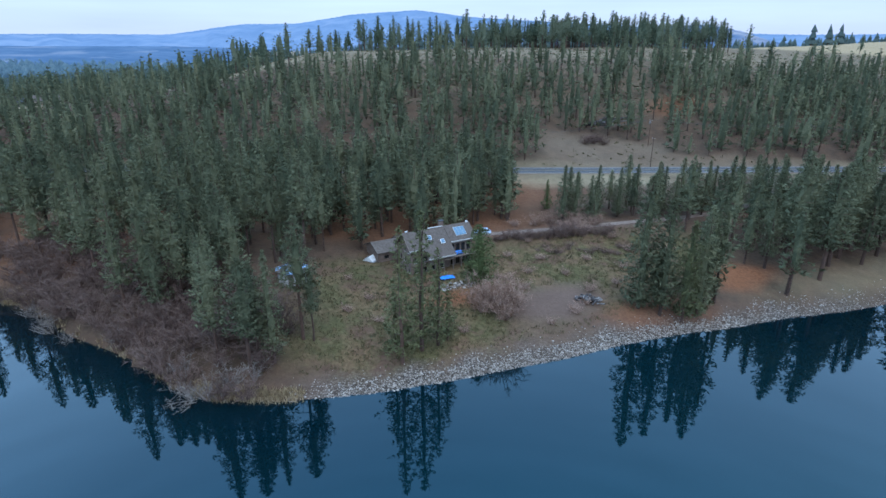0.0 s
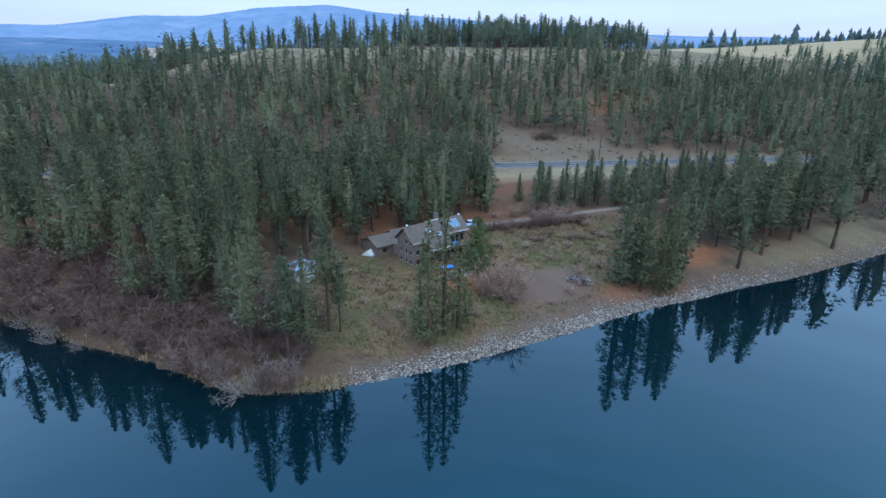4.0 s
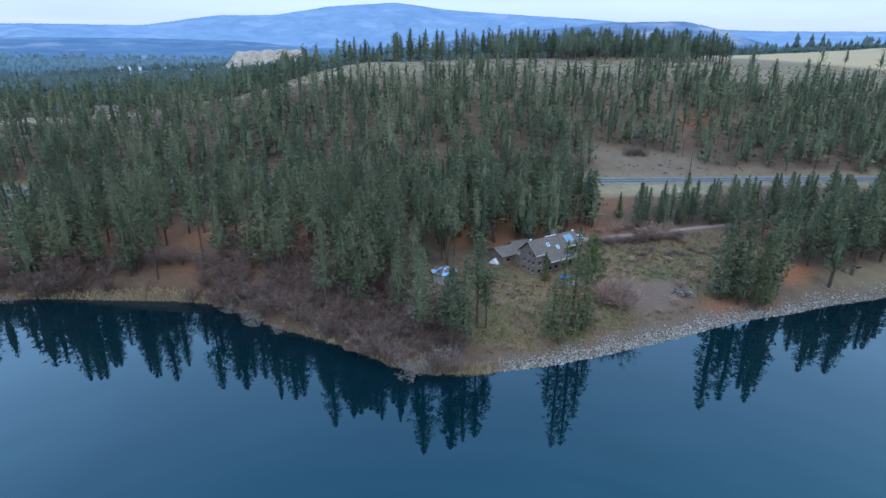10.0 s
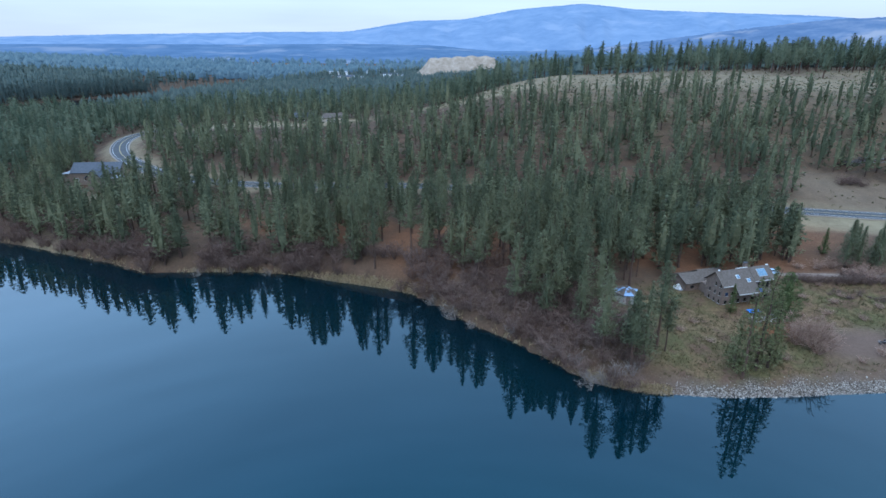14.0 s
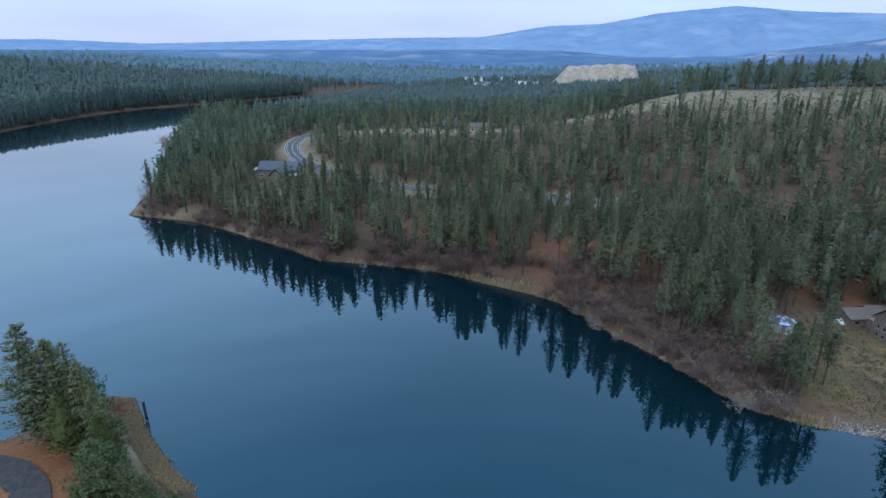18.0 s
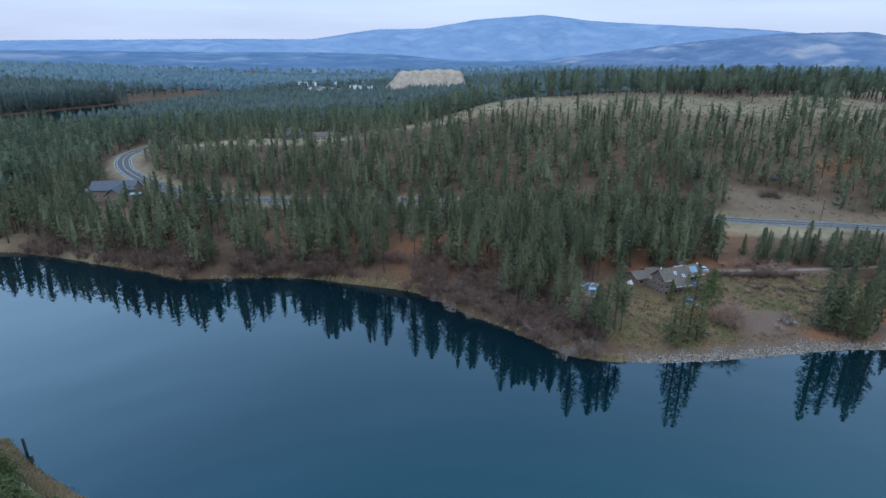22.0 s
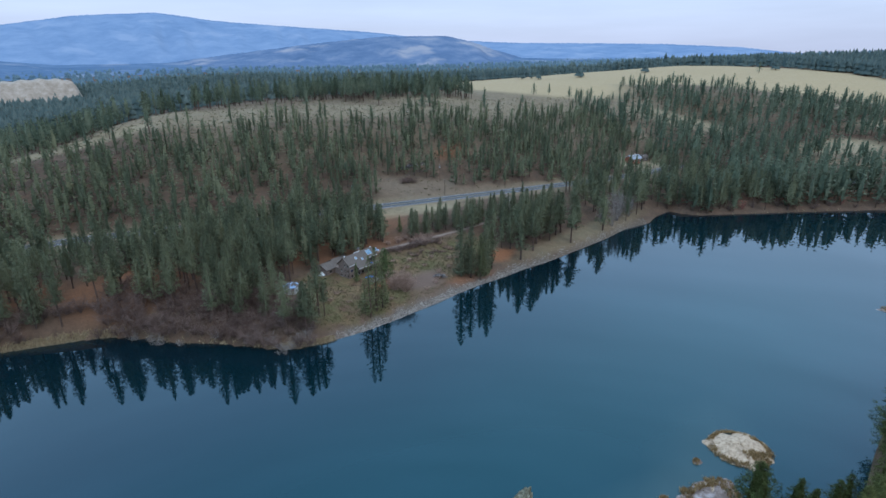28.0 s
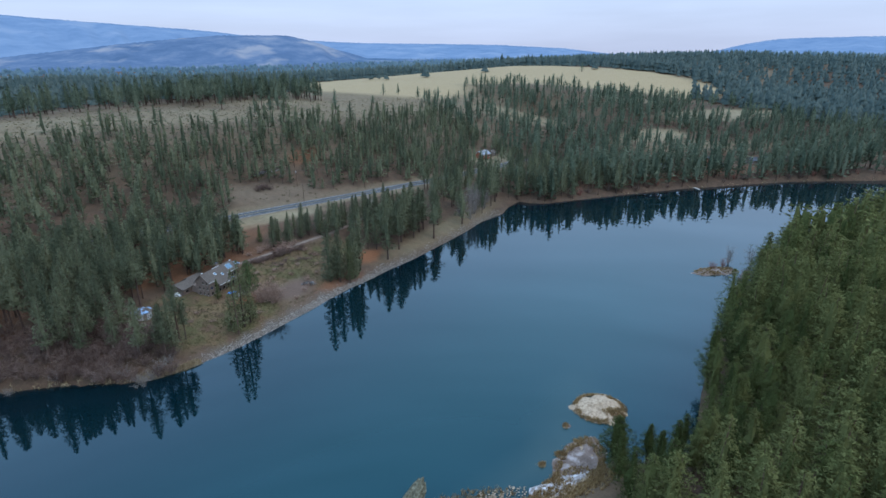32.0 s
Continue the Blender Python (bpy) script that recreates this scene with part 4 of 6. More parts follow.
# woods between the shore and the ridge; the first rows above the water are single trees
north = woods(-345, 300, 82, 345, 6.2, north_keep)
north = np.concatenate([north, woods(-62, 23, 142, 196, 5.4, lambda x, y: no_trees(x, y) * 0.62)])
front = (north[:, 1] < 150) & (north[:, 0] > -150) & (north[:, 0] < 10)
d_front = river_distance(north[:, 0], north[:, 1])
front &= (d_front < 46)
front_at = np.flatnonzero(front)[:200]
front[:] = False
front[front_at] = True
near_places = north[front]
rest = north[~front]
for x, y in near_places:
    set_tree(PROTO[rng.integers(0, 6)], float(x), float(y), float(rng.uniform(17, 28)), "slender pine in the dense wood above the shore", float(rng.uniform(0.85, 1.15)), group="shore wood pines")
plant = Planting()
high = rest[:, 1] > 212
tall_mid, wide_mid = sizes(int((~high).sum()), 13, 22.5)
tall_mid *= np.where(river_distance(*rest[~high].T) < 16, 1.14, 1.0)
plant.add(MID, rest[~high], tall_mid, wide_mid * 0.95)
plant.add(LOW, rest[high], *sizes(int(high.sum()), 11.5, 19))
plant.finish("pine_woods", "dense dark green pine woods on the slope", "woods", [BARK, PINE])

ridge = woods(-95, 208, 400, 475, 7.0, lambda x, y: (0.3 + 0.5 * smooth(x, -20, 60)) * smooth(y, 400 + 8 * np.sin(x * 0.05), 420))
ridge_front = woods(-110, 260, 335, 400, 22.0, lambda x, y: 0.28 + 0 * x)
west = np.concatenate([woods(-640, -110, 345, 900, 9.5, lambda x, y: no_trees(x, y) * 0.75 * (1 - 0.75 * spot(x, y, -300, 358, 70, 18, 0)) * (1 - 0.85 * spot(x, y, -517, 492, 40, 22, 0))), woods(-640, -345, 116, 345, 8.0, lambda x, y: no_trees(x, y) * 0.85)])
east = woods(300, 900, -60, 480, 8.5, lambda x, y: north_keep(x, y) * (1 - 0.8 * spot(x, y, 458, 112, 70, 20, -25, 0.3)) * (1 - 0.8 * spot(x, y, 500, 160, 80, 18, -22, 0.3)) * (1 - 0.92 * spot(x, y, 655, 196, 85, 24, -20, 0.3)) * np.clip(1.0 + 0.6 * np.sin(x * 0.031 + 1.4 * np.sin(y * 0.027)) * np.sin(y * 0.041 + 1.0), 0, 1) * (1 - 0.99 * field_cover(x, y)) * (1 - 0.55 * field_cover(x + 22, y + 48)) * (1 - 0.75 * spot(x, y, 395, 320, 60, 22, -60, 0.4)) * (y < 480))
shore_east = woods(214, 560, -60, 170, 6.4, lambda x, y: no_trees(x, y) * (river_distance(x, y) < 30) * 0.32 * (1 - 0.85 * spot(x, y, 455, 106, 62, 14, -25, 0.3)) * (y > 40 - 0.3 * (x - 440)))
back = np.concatenate([ridge, ridge_front, west, east, shore_east])
plant = Planting()
tall_back, wide_back = sizes(len(back), 15, 25)
tall_back[:len(ridge) + len(ridge_front)] *= 1.02
tall_back *= np.where(river_distance(*back.T) < 40, 1.2, 1.0) * (1 - 0.3 * field_cover(back[:, 0] + 22, back[:, 1] + 48))
n_ridge = len(ridge) + len(ridge_front)
far_part = ((back[:, 1] > 470) & (back[:, 0] < 0)) | (back[:, 0] > 700)
for kinds, pick in ((MID, np.arange(len(back)) < n_ridge), (LOW, (np.arange(len(back)) >= n_ridge) & ~far_part)):
    plant.add(kinds, back[pick], tall_back[pick], wide_back[pick])
plant.finish("ridge_woods", "pine woods on the ridge and along the far shores", "woods", [BARK, HAZED_RIDGE_PINE])


def far_keep(x, y):
    d = river_distance(x, y)
    field = field_cover(x, y)
    near_zone = (x > -640) & (x < 900) & (y > -130) & (y < 480)
    cliff = np.maximum(spot(x, y, -330, 850, 60, 40), 0.9 * spot(x, y, -560, 1150, 170, 80, 0))
    return (d > 3) * (1 - 0.985 * field) * (~near_zone) * (1 - cliff) * np.where(np.hypot(x, y) < 1500, 0.85, 0.8) * (y > -0.7 * np.abs(x) + 60)


far_places = np.concatenate([woods(-1500, 1500, -200, 1500, 16.5, far_keep), back[n_ridge:][far_part[n_ridge:]], woods(-1500, -800, -250, 900, 9.6, lambda x, y: far_keep(x, y) * (river_distance(x, y) < 260)), woods(-3000, 3000, -200, 3200, 46.0, lambda x, y: far_keep(x, y) * (np.maximum(np.abs(x), y) > 1500))])
far_places = np.concatenate([far_places, woods(-1010, -780, 180, 900, 6.0, lambda x, y: (river_distance(x, y) > 0.8) * (river_distance(x, y) < 18) * 0.9)])
far_places = far_places[sheet_height(far_places[:, 0], far_places[:, 1]) > 0.1]
is_back = np.hypot(*far_places.T) > 1450
for name, label, places, mats, widen in (("far_woods", "far pine forest beyond the ridge and the river", far_places[~is_back], [BARK, HAZED_PINE], 1.6), ("backdrop_woods", "forest reaching to the hills, its haze painted as a blue glow", far_places[is_back], [HAZED_BACK_WOODS, HAZED_BACK_WOODS], 2.3)):
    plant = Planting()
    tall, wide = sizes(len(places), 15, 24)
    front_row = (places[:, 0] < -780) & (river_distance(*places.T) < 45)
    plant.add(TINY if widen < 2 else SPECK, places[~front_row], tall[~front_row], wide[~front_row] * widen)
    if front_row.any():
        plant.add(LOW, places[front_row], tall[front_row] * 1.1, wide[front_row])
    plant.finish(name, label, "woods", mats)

# woods on the near bank, east of the little island
def bank_keep(x, y):
    d = river_distance(x, y)
    return (d > 0.9) * (d < 85) * (x > 22) * ((x > 66) | (y < -60)) * (y < 0) * 0.94


bank = woods(22, 440, -160, -2, 6.8, bank_keep)
d_bank = river_distance(bank[:, 0], bank[:, 1])
near_bank = (bank[:, 0] < 130) & (d_bank < 24)
for x, y in bank[near_bank][:72]:
    set_tree(BUSHY[rng.integers(0, 4)], float(x), float(y), float(rng.uniform(15, 23)) * (0.88 if x < 90 else 1.15), "bushy green pine crowding the near bank", float(rng.uniform(1.05, 1.4)), group="near bank pines")
for k, (x, y, tall) in enumerate(((38.6, -45.5, 15.5), (33, -50, 14), (28, -56, 16), (45, -50.5, 12.5), (50, -55, 13), (40, -56, 14), (56, -54, 13), (62, -56, 13), (35, -61, 17), (47, -61, 16), (55, -61, 15), (61, -60, 14), (26, -61, 18), (52, -50, 9), (58, -59, 12))):
    set_tree(BUSHY[k % 4], x, y, tall, "bushy green pine beside the rocky shoal", 1.75 if k == 0 else 1.25, group="near bank pines")
rest = np.concatenate([bank[near_bank][72:], bank[~near_bank]])
plant = Planting()
tall, wide = sizes(len(rest), 15, 24)
deep = rest[:, 0] > 215
tall *= np.where((rest[:, 0] > 100) & (rest[:, 0] < 240), 1.3, 1.15)
plant.add(ROUND, rest[~deep], tall[~deep], wide[~deep] * 1.08)
plant.add(LOW, rest[deep], tall[deep] * 1.05, wide[deep] * 1.15)
plant.finish("bank_woods", "dense pine woods on the near bank", "woods", [BARK, BANK_PINE])
for proto in (*PROTO, *AIRY, *OLD, *BUSHY, OLIVE_PINE, *YOUNG):
    for o in (*proto.children, proto):
        bpy.data.objects.remove(o)

# ---- shore: stones, reeds, bare shrubs, driftwood ----
def stone_mesh(seed, flat=0.7):
    r = np.random.default_rng(seed)
    bm = bmesh.new()
    bmesh.ops.create_icosphere(bm, subdivisions=1, radius=1.0)
    for v in bm.verts:
        v.co *= float(r.uniform(0.72, 1.2))
        v.co.z *= flat
        v.co.x *= 1.15
    v = np.array([p.co[:] for p in bm.verts])
    f = np.array([[q.index for q in p.verts] for p in bm.faces])
    bm.free()
    return v, f


STONES = [stone_mesh(100 + k, 0.6 + 0.08 * k) for k in range(5)]


def small_stone(seed):
    """A twelve-cornered rough block."""
    r = np.random.default_rng(seed)
    t = (1 + 5**0.5) / 2
    v = np.array([(-1, t, 0), (1, t, 0), (-1, -t, 0), (1, -t, 0), (0, -1, t), (0, 1, t), (0, -1, -t), (0, 1, -t), (t, 0, -1), (t, 0, 1), (-t, 0, -1), (-t, 0, 1)], float) / 1.9
    f = np.array([(0, 11, 5), (0, 5, 1), (0, 1, 7), (0, 7, 10), (0, 10, 11), (1, 5, 9), (5, 11, 4), (11, 10, 2), (10, 7, 6), (7, 1, 8), (3, 9, 4), (3, 4, 2), (3, 2, 6), (3, 6, 8), (3, 8, 9), (4, 9, 5), (2, 4, 11), (6, 2, 10), (8, 6, 7), (9, 8, 1)])
    return v * r.uniform(0.7, 1.25, (12, 1)) * (1.15, 1.0, 0.75), f


BLOCKS = [small_stone(120 + k) for k in range(6)]


def scatter_stones(places, size, sink=0.3):
    """Stones as joined geometry."""
    p = Planting()
    for k, (v, f) in enumerate(BLOCKS):
        s = np.arange(len(places)) % len(BLOCKS) == k
        if s.any():
            n = int(s.sum())
            z = np.maximum(height(places[s, 0], places[s, 1]), -0.4)
            turn = rng.random(n) * 6.28
            c, q, w = np.cos(turn)[:, None], np.sin(turn)[:, None], size[s][:, None]
            V = np.stack([(v[:, 0] * c - v[:, 1] * q) * w + places[s, 0][:, None], (v[:, 0] * q + v[:, 1] * c) * w + places[s, 1][:, None], v[:, 2] * w + z[:, None] + w * sink], -1)
            p.verts.append(V.reshape(-1, 3))
            p.faces.append((f[None] + (np.arange(n) * len(v))[:, None, None] + p.base).reshape(-1, 3))
            p.index.append(np.zeros(n * len(f), int))
            p.base += n * len(v)
    return p


def shore_places(n, x0, x1, y0, y1, d0, d1, keep=None):
    x, y = rng.uniform(x0, x1, n), rng.uniform(y0, y1, n)
    d = river_distance(x, y)
    ok = (d > d0) & (d < d1)
    if keep is not None:
        ok &= rng.random(n) < keep(x, y, d)
    return np.stack([x[ok], y[ok]], -1)


rip = np.concatenate([
    shore_places(90000, -27, 66, 76, 114, -0.5, 5.0, lambda x, y, d: 0.62 * (0.25 + 0.75 * smooth(x, -24, -6)) * (1 - smooth(d + 0.7 * np.sin(x * 0.9) * np.sin(x * 0.23), 1.0, 3.0) * 0.96)),
    shore_places(60000, 66, 190, 104, 152, -0.4, 6.5, lambda x, y, d: (1 - smooth(d + 0.8 * np.sin(x * 0.5), 2.0, 5.5) * 0.93) * (0.5 - 0.24 * smooth(x, 70, 100))),
])
rip_size = rng.uniform(0.07, 0.155, len(rip)) * (1 + (rng.random(len(rip)) > 0.95) * rng.uniform(0.5, 1.3, len(rip)))
scatter_stones(rip, rip_size).finish("riprap_rubble", "pale broken rock rubble along the shore", "rocks", [ROCK])
riprap = new("riprap_bank")
tagged(riprap, "bank of pale grey boulders above the waterline", "rocks", "shore rocks")
stone_data = [mesh_arrays("stone", v, f, [ROCK]) for v, f in STONES]
big = shore_places(2600, -20, 40, 78, 104, -0.2, 2.4)[:290]
for k, (x, y) in enumerate(big):
    s = float(rng.uniform(0.12, 0.24)) * (1.7 if k % 19 == 0 else 1.0)
    o = new("stone", stone_data[k % 5])
    o.matrix_world = pose(x, y, max(level_at(x, y), -0.2) + s * 0.25, rng.uniform(-20, 20), rng.uniform(-20, 20), rng.uniform(0, 360)) @ Matrix.Diagonal((s, s * 0.85, s * 0.8, 1))
    o.parent = riprap


def blades(name, label, places, tall, mat, per=7, spread=0.35, width=0.05, category="reeds", floor_at=None):
    """Tufts of upright blades as one mesh."""
    n = len(places) * per
    base = np.repeat(places, per, 0) + rng.normal(0, spread, (n, 2))
    z = np.maximum(height(base[:, 0], base[:, 1]), -0.2)
    if floor_at is not None:
        z = np.maximum(z, floor_at(base[:, 0], base[:, 1]))
    h = np.repeat(tall, per) * rng.uniform(0.6, 1.15, n)
    a = rng.random(n) * 6.28
    lean = rng.normal(0, 0.28, (n, 2)) * h[:, None]
    w = np.stack([np.cos(a), np.sin(a)], -1) * width
    V = np.stack([np.c_[base + w, z - 0.05], np.c_[base - w, z - 0.05], np.c_[base + lean, z + h]], 1).reshape(-1, 3)
    ob = new(name, mesh_arrays(name, V, np.arange(n * 3).reshape(-1, 3), [mat]))
    return tagged(ob, label, category, kind="stuff")


reed_spots = np.concatenate([
    shore_places(2600, -44, -24, 76, 96, -0.6, 1.7),
    shore_places(9000, -136, -96, 104, 126, -0.4, 1.3),
    shore_places(9000, -192, -136, 108, 126, -0.4, 0.9, lambda x, y, d: 0.3 + 0 * x),
    shore_places(9000, -96, -44, 78, 118, -0.4, 0.8, lambda x, y, d: 0.2 + 0 * x),
    shore_places(6000, -330, -200, 106, 128, -0.3, 1.2, lambda x, y, d: 0.25 + 0 * x),
    shore_places(2200, 0, 60, -58, -18, -0.8, 1.2),
    shore_places(16000, -186, -140, -12, 14, -0.8, 3.2),
    shore_places(9000, 230, 520, -10, 150, -0.3, 1.6, lambda x, y, d: 0.5 + 0 * x),
])
blades("reed_bed", "tan dry reeds and grass along the water's edge", reed_spots, rng.uniform(0.5, 1.1, len(reed_spots)), REED, per=9, width=0.09)

# yard: rough grass, weeds and sage
SAGE = material("grey_green_weeds", [(0.048, 0.044, 0.020), (0.082, 0.072, 0.033), (0.138, 0.113, 0.057)], 1.5, 0.95, island=0.5, big=0.4)
wx0, wy0 = rng.uniform(-45, 110, 26000), rng.uniform(80, 152, 26000)
yc = yard_cover(wx0, wy0)
ok = (rng.random(26000) < yc * 0.6) & (river_distance(wx0, wy0) > 4.5) & (spot(wx0, wy0, 24, 107, 12, 6.5, 22) < 0.4) & (spot(wx0, wy0, 0, 124.5, 12, 6, 30) < 0.2) & (along(DRIVE, DRIVE_Z, wx0, wy0)[0] > 2.2)
weeds = np.stack([wx0[ok], wy0[ok]], -1)
blades("yard_weeds", "patchy rough grass and weeds in the yard", weeds, rng.uniform(0.2, 0.55, len(weeds)), SAGE, per=6, spread=0.3, width=0.10, category="grass")
hx0, hy0 = rng.uniform(-160, 330, 30000), rng.uniform(205, 420, 30000)
hc = covers(hx0, hy0)["dry"]
ok = (rng.random(30000) < hc * 0.35) & (along(ROAD, ROAD_Z, hx0, hy0)[0] > 8)
sage = np.stack([hx0[ok], hy0[ok]], -1)
blades("hill_brush", "low grey brush on the dry hillside", sage, rng.uniform(0.3, 0.9, len(sage)), SAGE, per=6, spread=0.4, width=0.22, category="brush")


def shrub_arrays(r, stems=9, boughs=5, twigs=5, spread=0.55, thick=0.012, up=0.8):
    """Stems, boughs and twigs of a leafless shrub of height 1."""
    pieces = []
    for s in range(stems):
        a = s * 2.4 + r.normal(0, 0.3)
        out = r.uniform(0.15, 1.0) * spread
        p0 = np.array([math.cos(a) * 0.03, math.sin(a) * 0.03, -0.02])
        p1 = np.array([math.cos(a) * out * 0.55, math.sin(a) * out * 0.55, up * r.uniform(0.35, 0.6)])
        p2 = np.array([math.cos(a) * out, math.sin(a) * out, up * r.uniform(0.75, 1.2)])
        pieces += [prism(p0, p1, thick, thick * 0.7, 3), prism(p1, p2, thick * 0.7, thick * 0.3, 3)]
        for b in range(boughs):
            k = r.uniform(0.15, 1.0)
            q0 = p0 + (p1 - p0) * k * 2 if k < 0.5 else p1 + (p2 - p1) * (k * 2 - 1)
            d = r.normal(0, 1, 3) * (1, 1, 0.55) + (math.cos(a) * 0.4, math.sin(a) * 0.4, 0.55)
            d /= np.linalg.norm(d)
            q1 = q0 + d * r.uniform(0.14, 0.3)
            wing = np.cross(d, r.normal(0, 1, 3))
            wing *= thick * 0.5 / (np.linalg.norm(wing) + 1e-9)
            pieces.append((np.array([q0 + wing, q0 - wing, q1]), np.array([[0, 1, 2]])))
            for t in range(twigs):
                m0 = q0 + (q1 - q0) * r.uniform(0.2, 1.0)
                e = d * 0.6 + r.normal(0, 0.6, 3) + (0, 0, 0.25)
                e /= np.linalg.norm(e)
                m1, side = m0 + e * r.uniform(0.08, 0.2), np.cross(e, r.normal(0, 1, 3))
                side *= thick * 0.42 / (np.linalg.norm(side) + 1e-9)
                pieces.append((np.array([m0 + side, m0 - side, m1]), np.array([[0, 1, 2]])))
    return merge(pieces)


def shrub_thing(seed, mat, name="bare_shrub", **kw):
    v, f = shrub_arrays(np.random.default_rng(seed), **kw)
    return new(name, mesh_arrays(name, v, f, [mat]))


SHRUBS = [shrub_thing(201, TWIG, stems=14, boughs=8, twigs=9, spread=0.62, thick=0.0115), shrub_thing(202, TWIG, stems=14, boughs=8, twigs=8, spread=0.75, up=0.7, thick=0.012), shrub_thing(203, TWIG, stems=13, boughs=8, twigs=8, spread=0.62, up=0.82, thick=0.0115)]
PALE = [shrub_thing(211, PALE_TWIG, stems=9, boughs=7, twigs=5, spread=0.7, up=0.6, thick=0.016), shrub_thing(212, PALE_TWIG, "bare_tree", stems=8, boughs=8, twigs=6, spread=0.32, up=0.95, thick=0.011)]
TAN_BUSH = shrub_thing(205, material("tan_twigs", [(0.150, 0.092, 0.066), (0.230, 0.146, 0.108), (0.310, 0.210, 0.160)], 1.0, 0.95, rand=0.2, island=0.4), stems=16, boughs=8, twigs=10, spread=0.75, up=0.75, thick=0.011)
RED = shrub_thing(221, RED_TWIG, stems=14, boughs=6, twigs=6, spread=0.55, up=0.85)


def set_shrub(proto, x, y, tall, label, wide=1.0, group="shore shrubs", tilt=0.0, category="shrub", z=None):
    zz = max(level_at(x, y), 0.0) - 0.1 if z is None else z
    m = Matrix.Translation((x, y, zz)) @ Euler((radians(tilt), 0, random.uniform(0, 6.28))).to_matrix().to_4x4() @ Matrix.Diagonal((tall * wide, tall * wide, tall, 1))
    return tagged(copy_thing(proto, m), label, category, group)


bush = shore_places(9000, -338, -32, 76, 140, -0.3, 20, lambda x, y, d: np.where(x > -104, 1 - smooth(d, 9, 20) * 0.4, (d < 9) * (np.sin(x * 0.11 + 0.8) + 0.6 * np.sin(x * 0.047) > -0.95)))
taken = []
for x, y in bush:
    if (-130 < x < -106 and y < 127) or any((x - a)**2 + (y - b)**2 < 12 for a, b in taken):
        continue
    taken.append((x, y))
    if len(taken) > 290:
        break
for k, (x, y) in enumerate(taken):
    set_shrub(SHRUBS[k % 3], float(x), float(y), float(rng.uniform(4.5, 8.0)), "leafless reddish-brown shrub leaning over the shore", float(rng.uniform(0.95, 1.3)))
for x, y, tall in ((-33, 97, 8.5), (-38, 101, 8), (-48, 107, 9), (-58, 103, 9), (-66, 108, 9), (-36, 93, 9), (-42, 90, 8), (-40, 96, 8.5), (-47, 97, 8.5), (-53, 95, 8), (-30, 94, 7.5), (-52, 104, 8.5), (-61, 98, 8)):
    set_shrub(SHRUBS[2], x, y, tall, "tall leafless purple-brown thicket by the yard", 0.95)
for x, y, tall in ((-176, 121, 10), (-170, 120, 9.5), (-181, 119.5, 8.5), (-173, 125, 9.5), (-165, 123.5, 8), (-145, 123.5, 9.5), (-139, 123, 9), (-142, 127, 9), (-150, 124.5, 7.5), (-205, 114, 8), (-212, 116, 8.5), (-219, 118, 8), (-226, 118, 7.5), (-198, 115, 7.5), (-93, 116, 9), (-86, 110, 8.5), (-98, 120, 9)):
    set_shrub(SHRUBS[int(tall * 2) % 3], x, y, tall, "broad leafless bush hanging over the water", 1.25)
for x, y, tall, wide in ((11.4, 103.5, 9.0, 1.0), (15.0, 104.5, 7.6, 1.0), (8.0, 103, 7.6, 1.0), (12.5, 100.5, 7.0, 1.05), (10, 105.5, 8.0, 1.0), (28, 104, 2.2, 1.6), (18, 112, 2.4, 1.7), (33, 112, 2.2, 1.8), (-2, 100, 1.8, 1.8), (-16, 108, 1.6, 1.8), (-20, 103, 1.8, 1.7), (20, 119, 1.7, 1.9), (27, 130, 1.6, 2.0), (36, 127, 1.8, 1.9), (44, 124, 1.6, 2.0), (52, 128, 1.8, 1.8), (16, 106, 2.6, 1.6), (31, 107, 1.6, 1.8), (40, 116, 1.7, 1.9), (-13, 99, 1.5, 1.8), (4, 96, 1.8, 1.7), (22, 100, 1.6, 1.8), (58, 134, 2.2, 1.7), (48, 133, 2.0, 1.7), (13, 117, 1.5, 2.0), (-22, 116, 1.6, 1.7), (61, 122, 1.6, 1.8), (26, 146, 4, 1.4), (30, 148, 4.5, 1.2), (34, 140.5, 3.5, 1.4), (38, 142.5, 4, 1.4), (42, 145, 4, 1.4), (37, 146, 4.5, 1.3), (33, 143, 3, 1.6), (39, 140, 2.5, 1.7), (45, 138, 2.5, 1.7), (24, 126, 1.8, 1.9), (16, 127, 1.6, 2.0), (29, 119, 2.0, 1.6), (36, 150, 4, 1.2), (20, 145.5, 2.5, 1.5), (22, 134, 1.6, 1.8)):
    set_shrub(TAN_BUSH, x, y, tall, "bare tangled brush in the yard", wide, "yard brush")
for k in range(34):
    x = 14 + k * 0.95 + random.uniform(-0.6, 0.6)
    set_shrub(SHRUBS[k % 3], x, 134.6 + (x - 14) * 0.16 + random.uniform(-0.9, 0.9), random.uniform(1.8, 3.2) + (2.2 if k in (17, 18, 21) else 0), "dark leafless hedge along the driveway", 1.15, "driveway hedge")
for k in range(22):
    x = 24 + k * 1.5 + random.uniform(-0.8, 0.8)
    set_shrub(SHRUBS[k % 3], x, 130 + (x - 24) * 0.1 + 1.8 * math.sin(k * 1.3) + random.uniform(-1, 1), random.uniform(1.0, 2.0), "low grey brush behind the yard", 1.6, "yard brush")
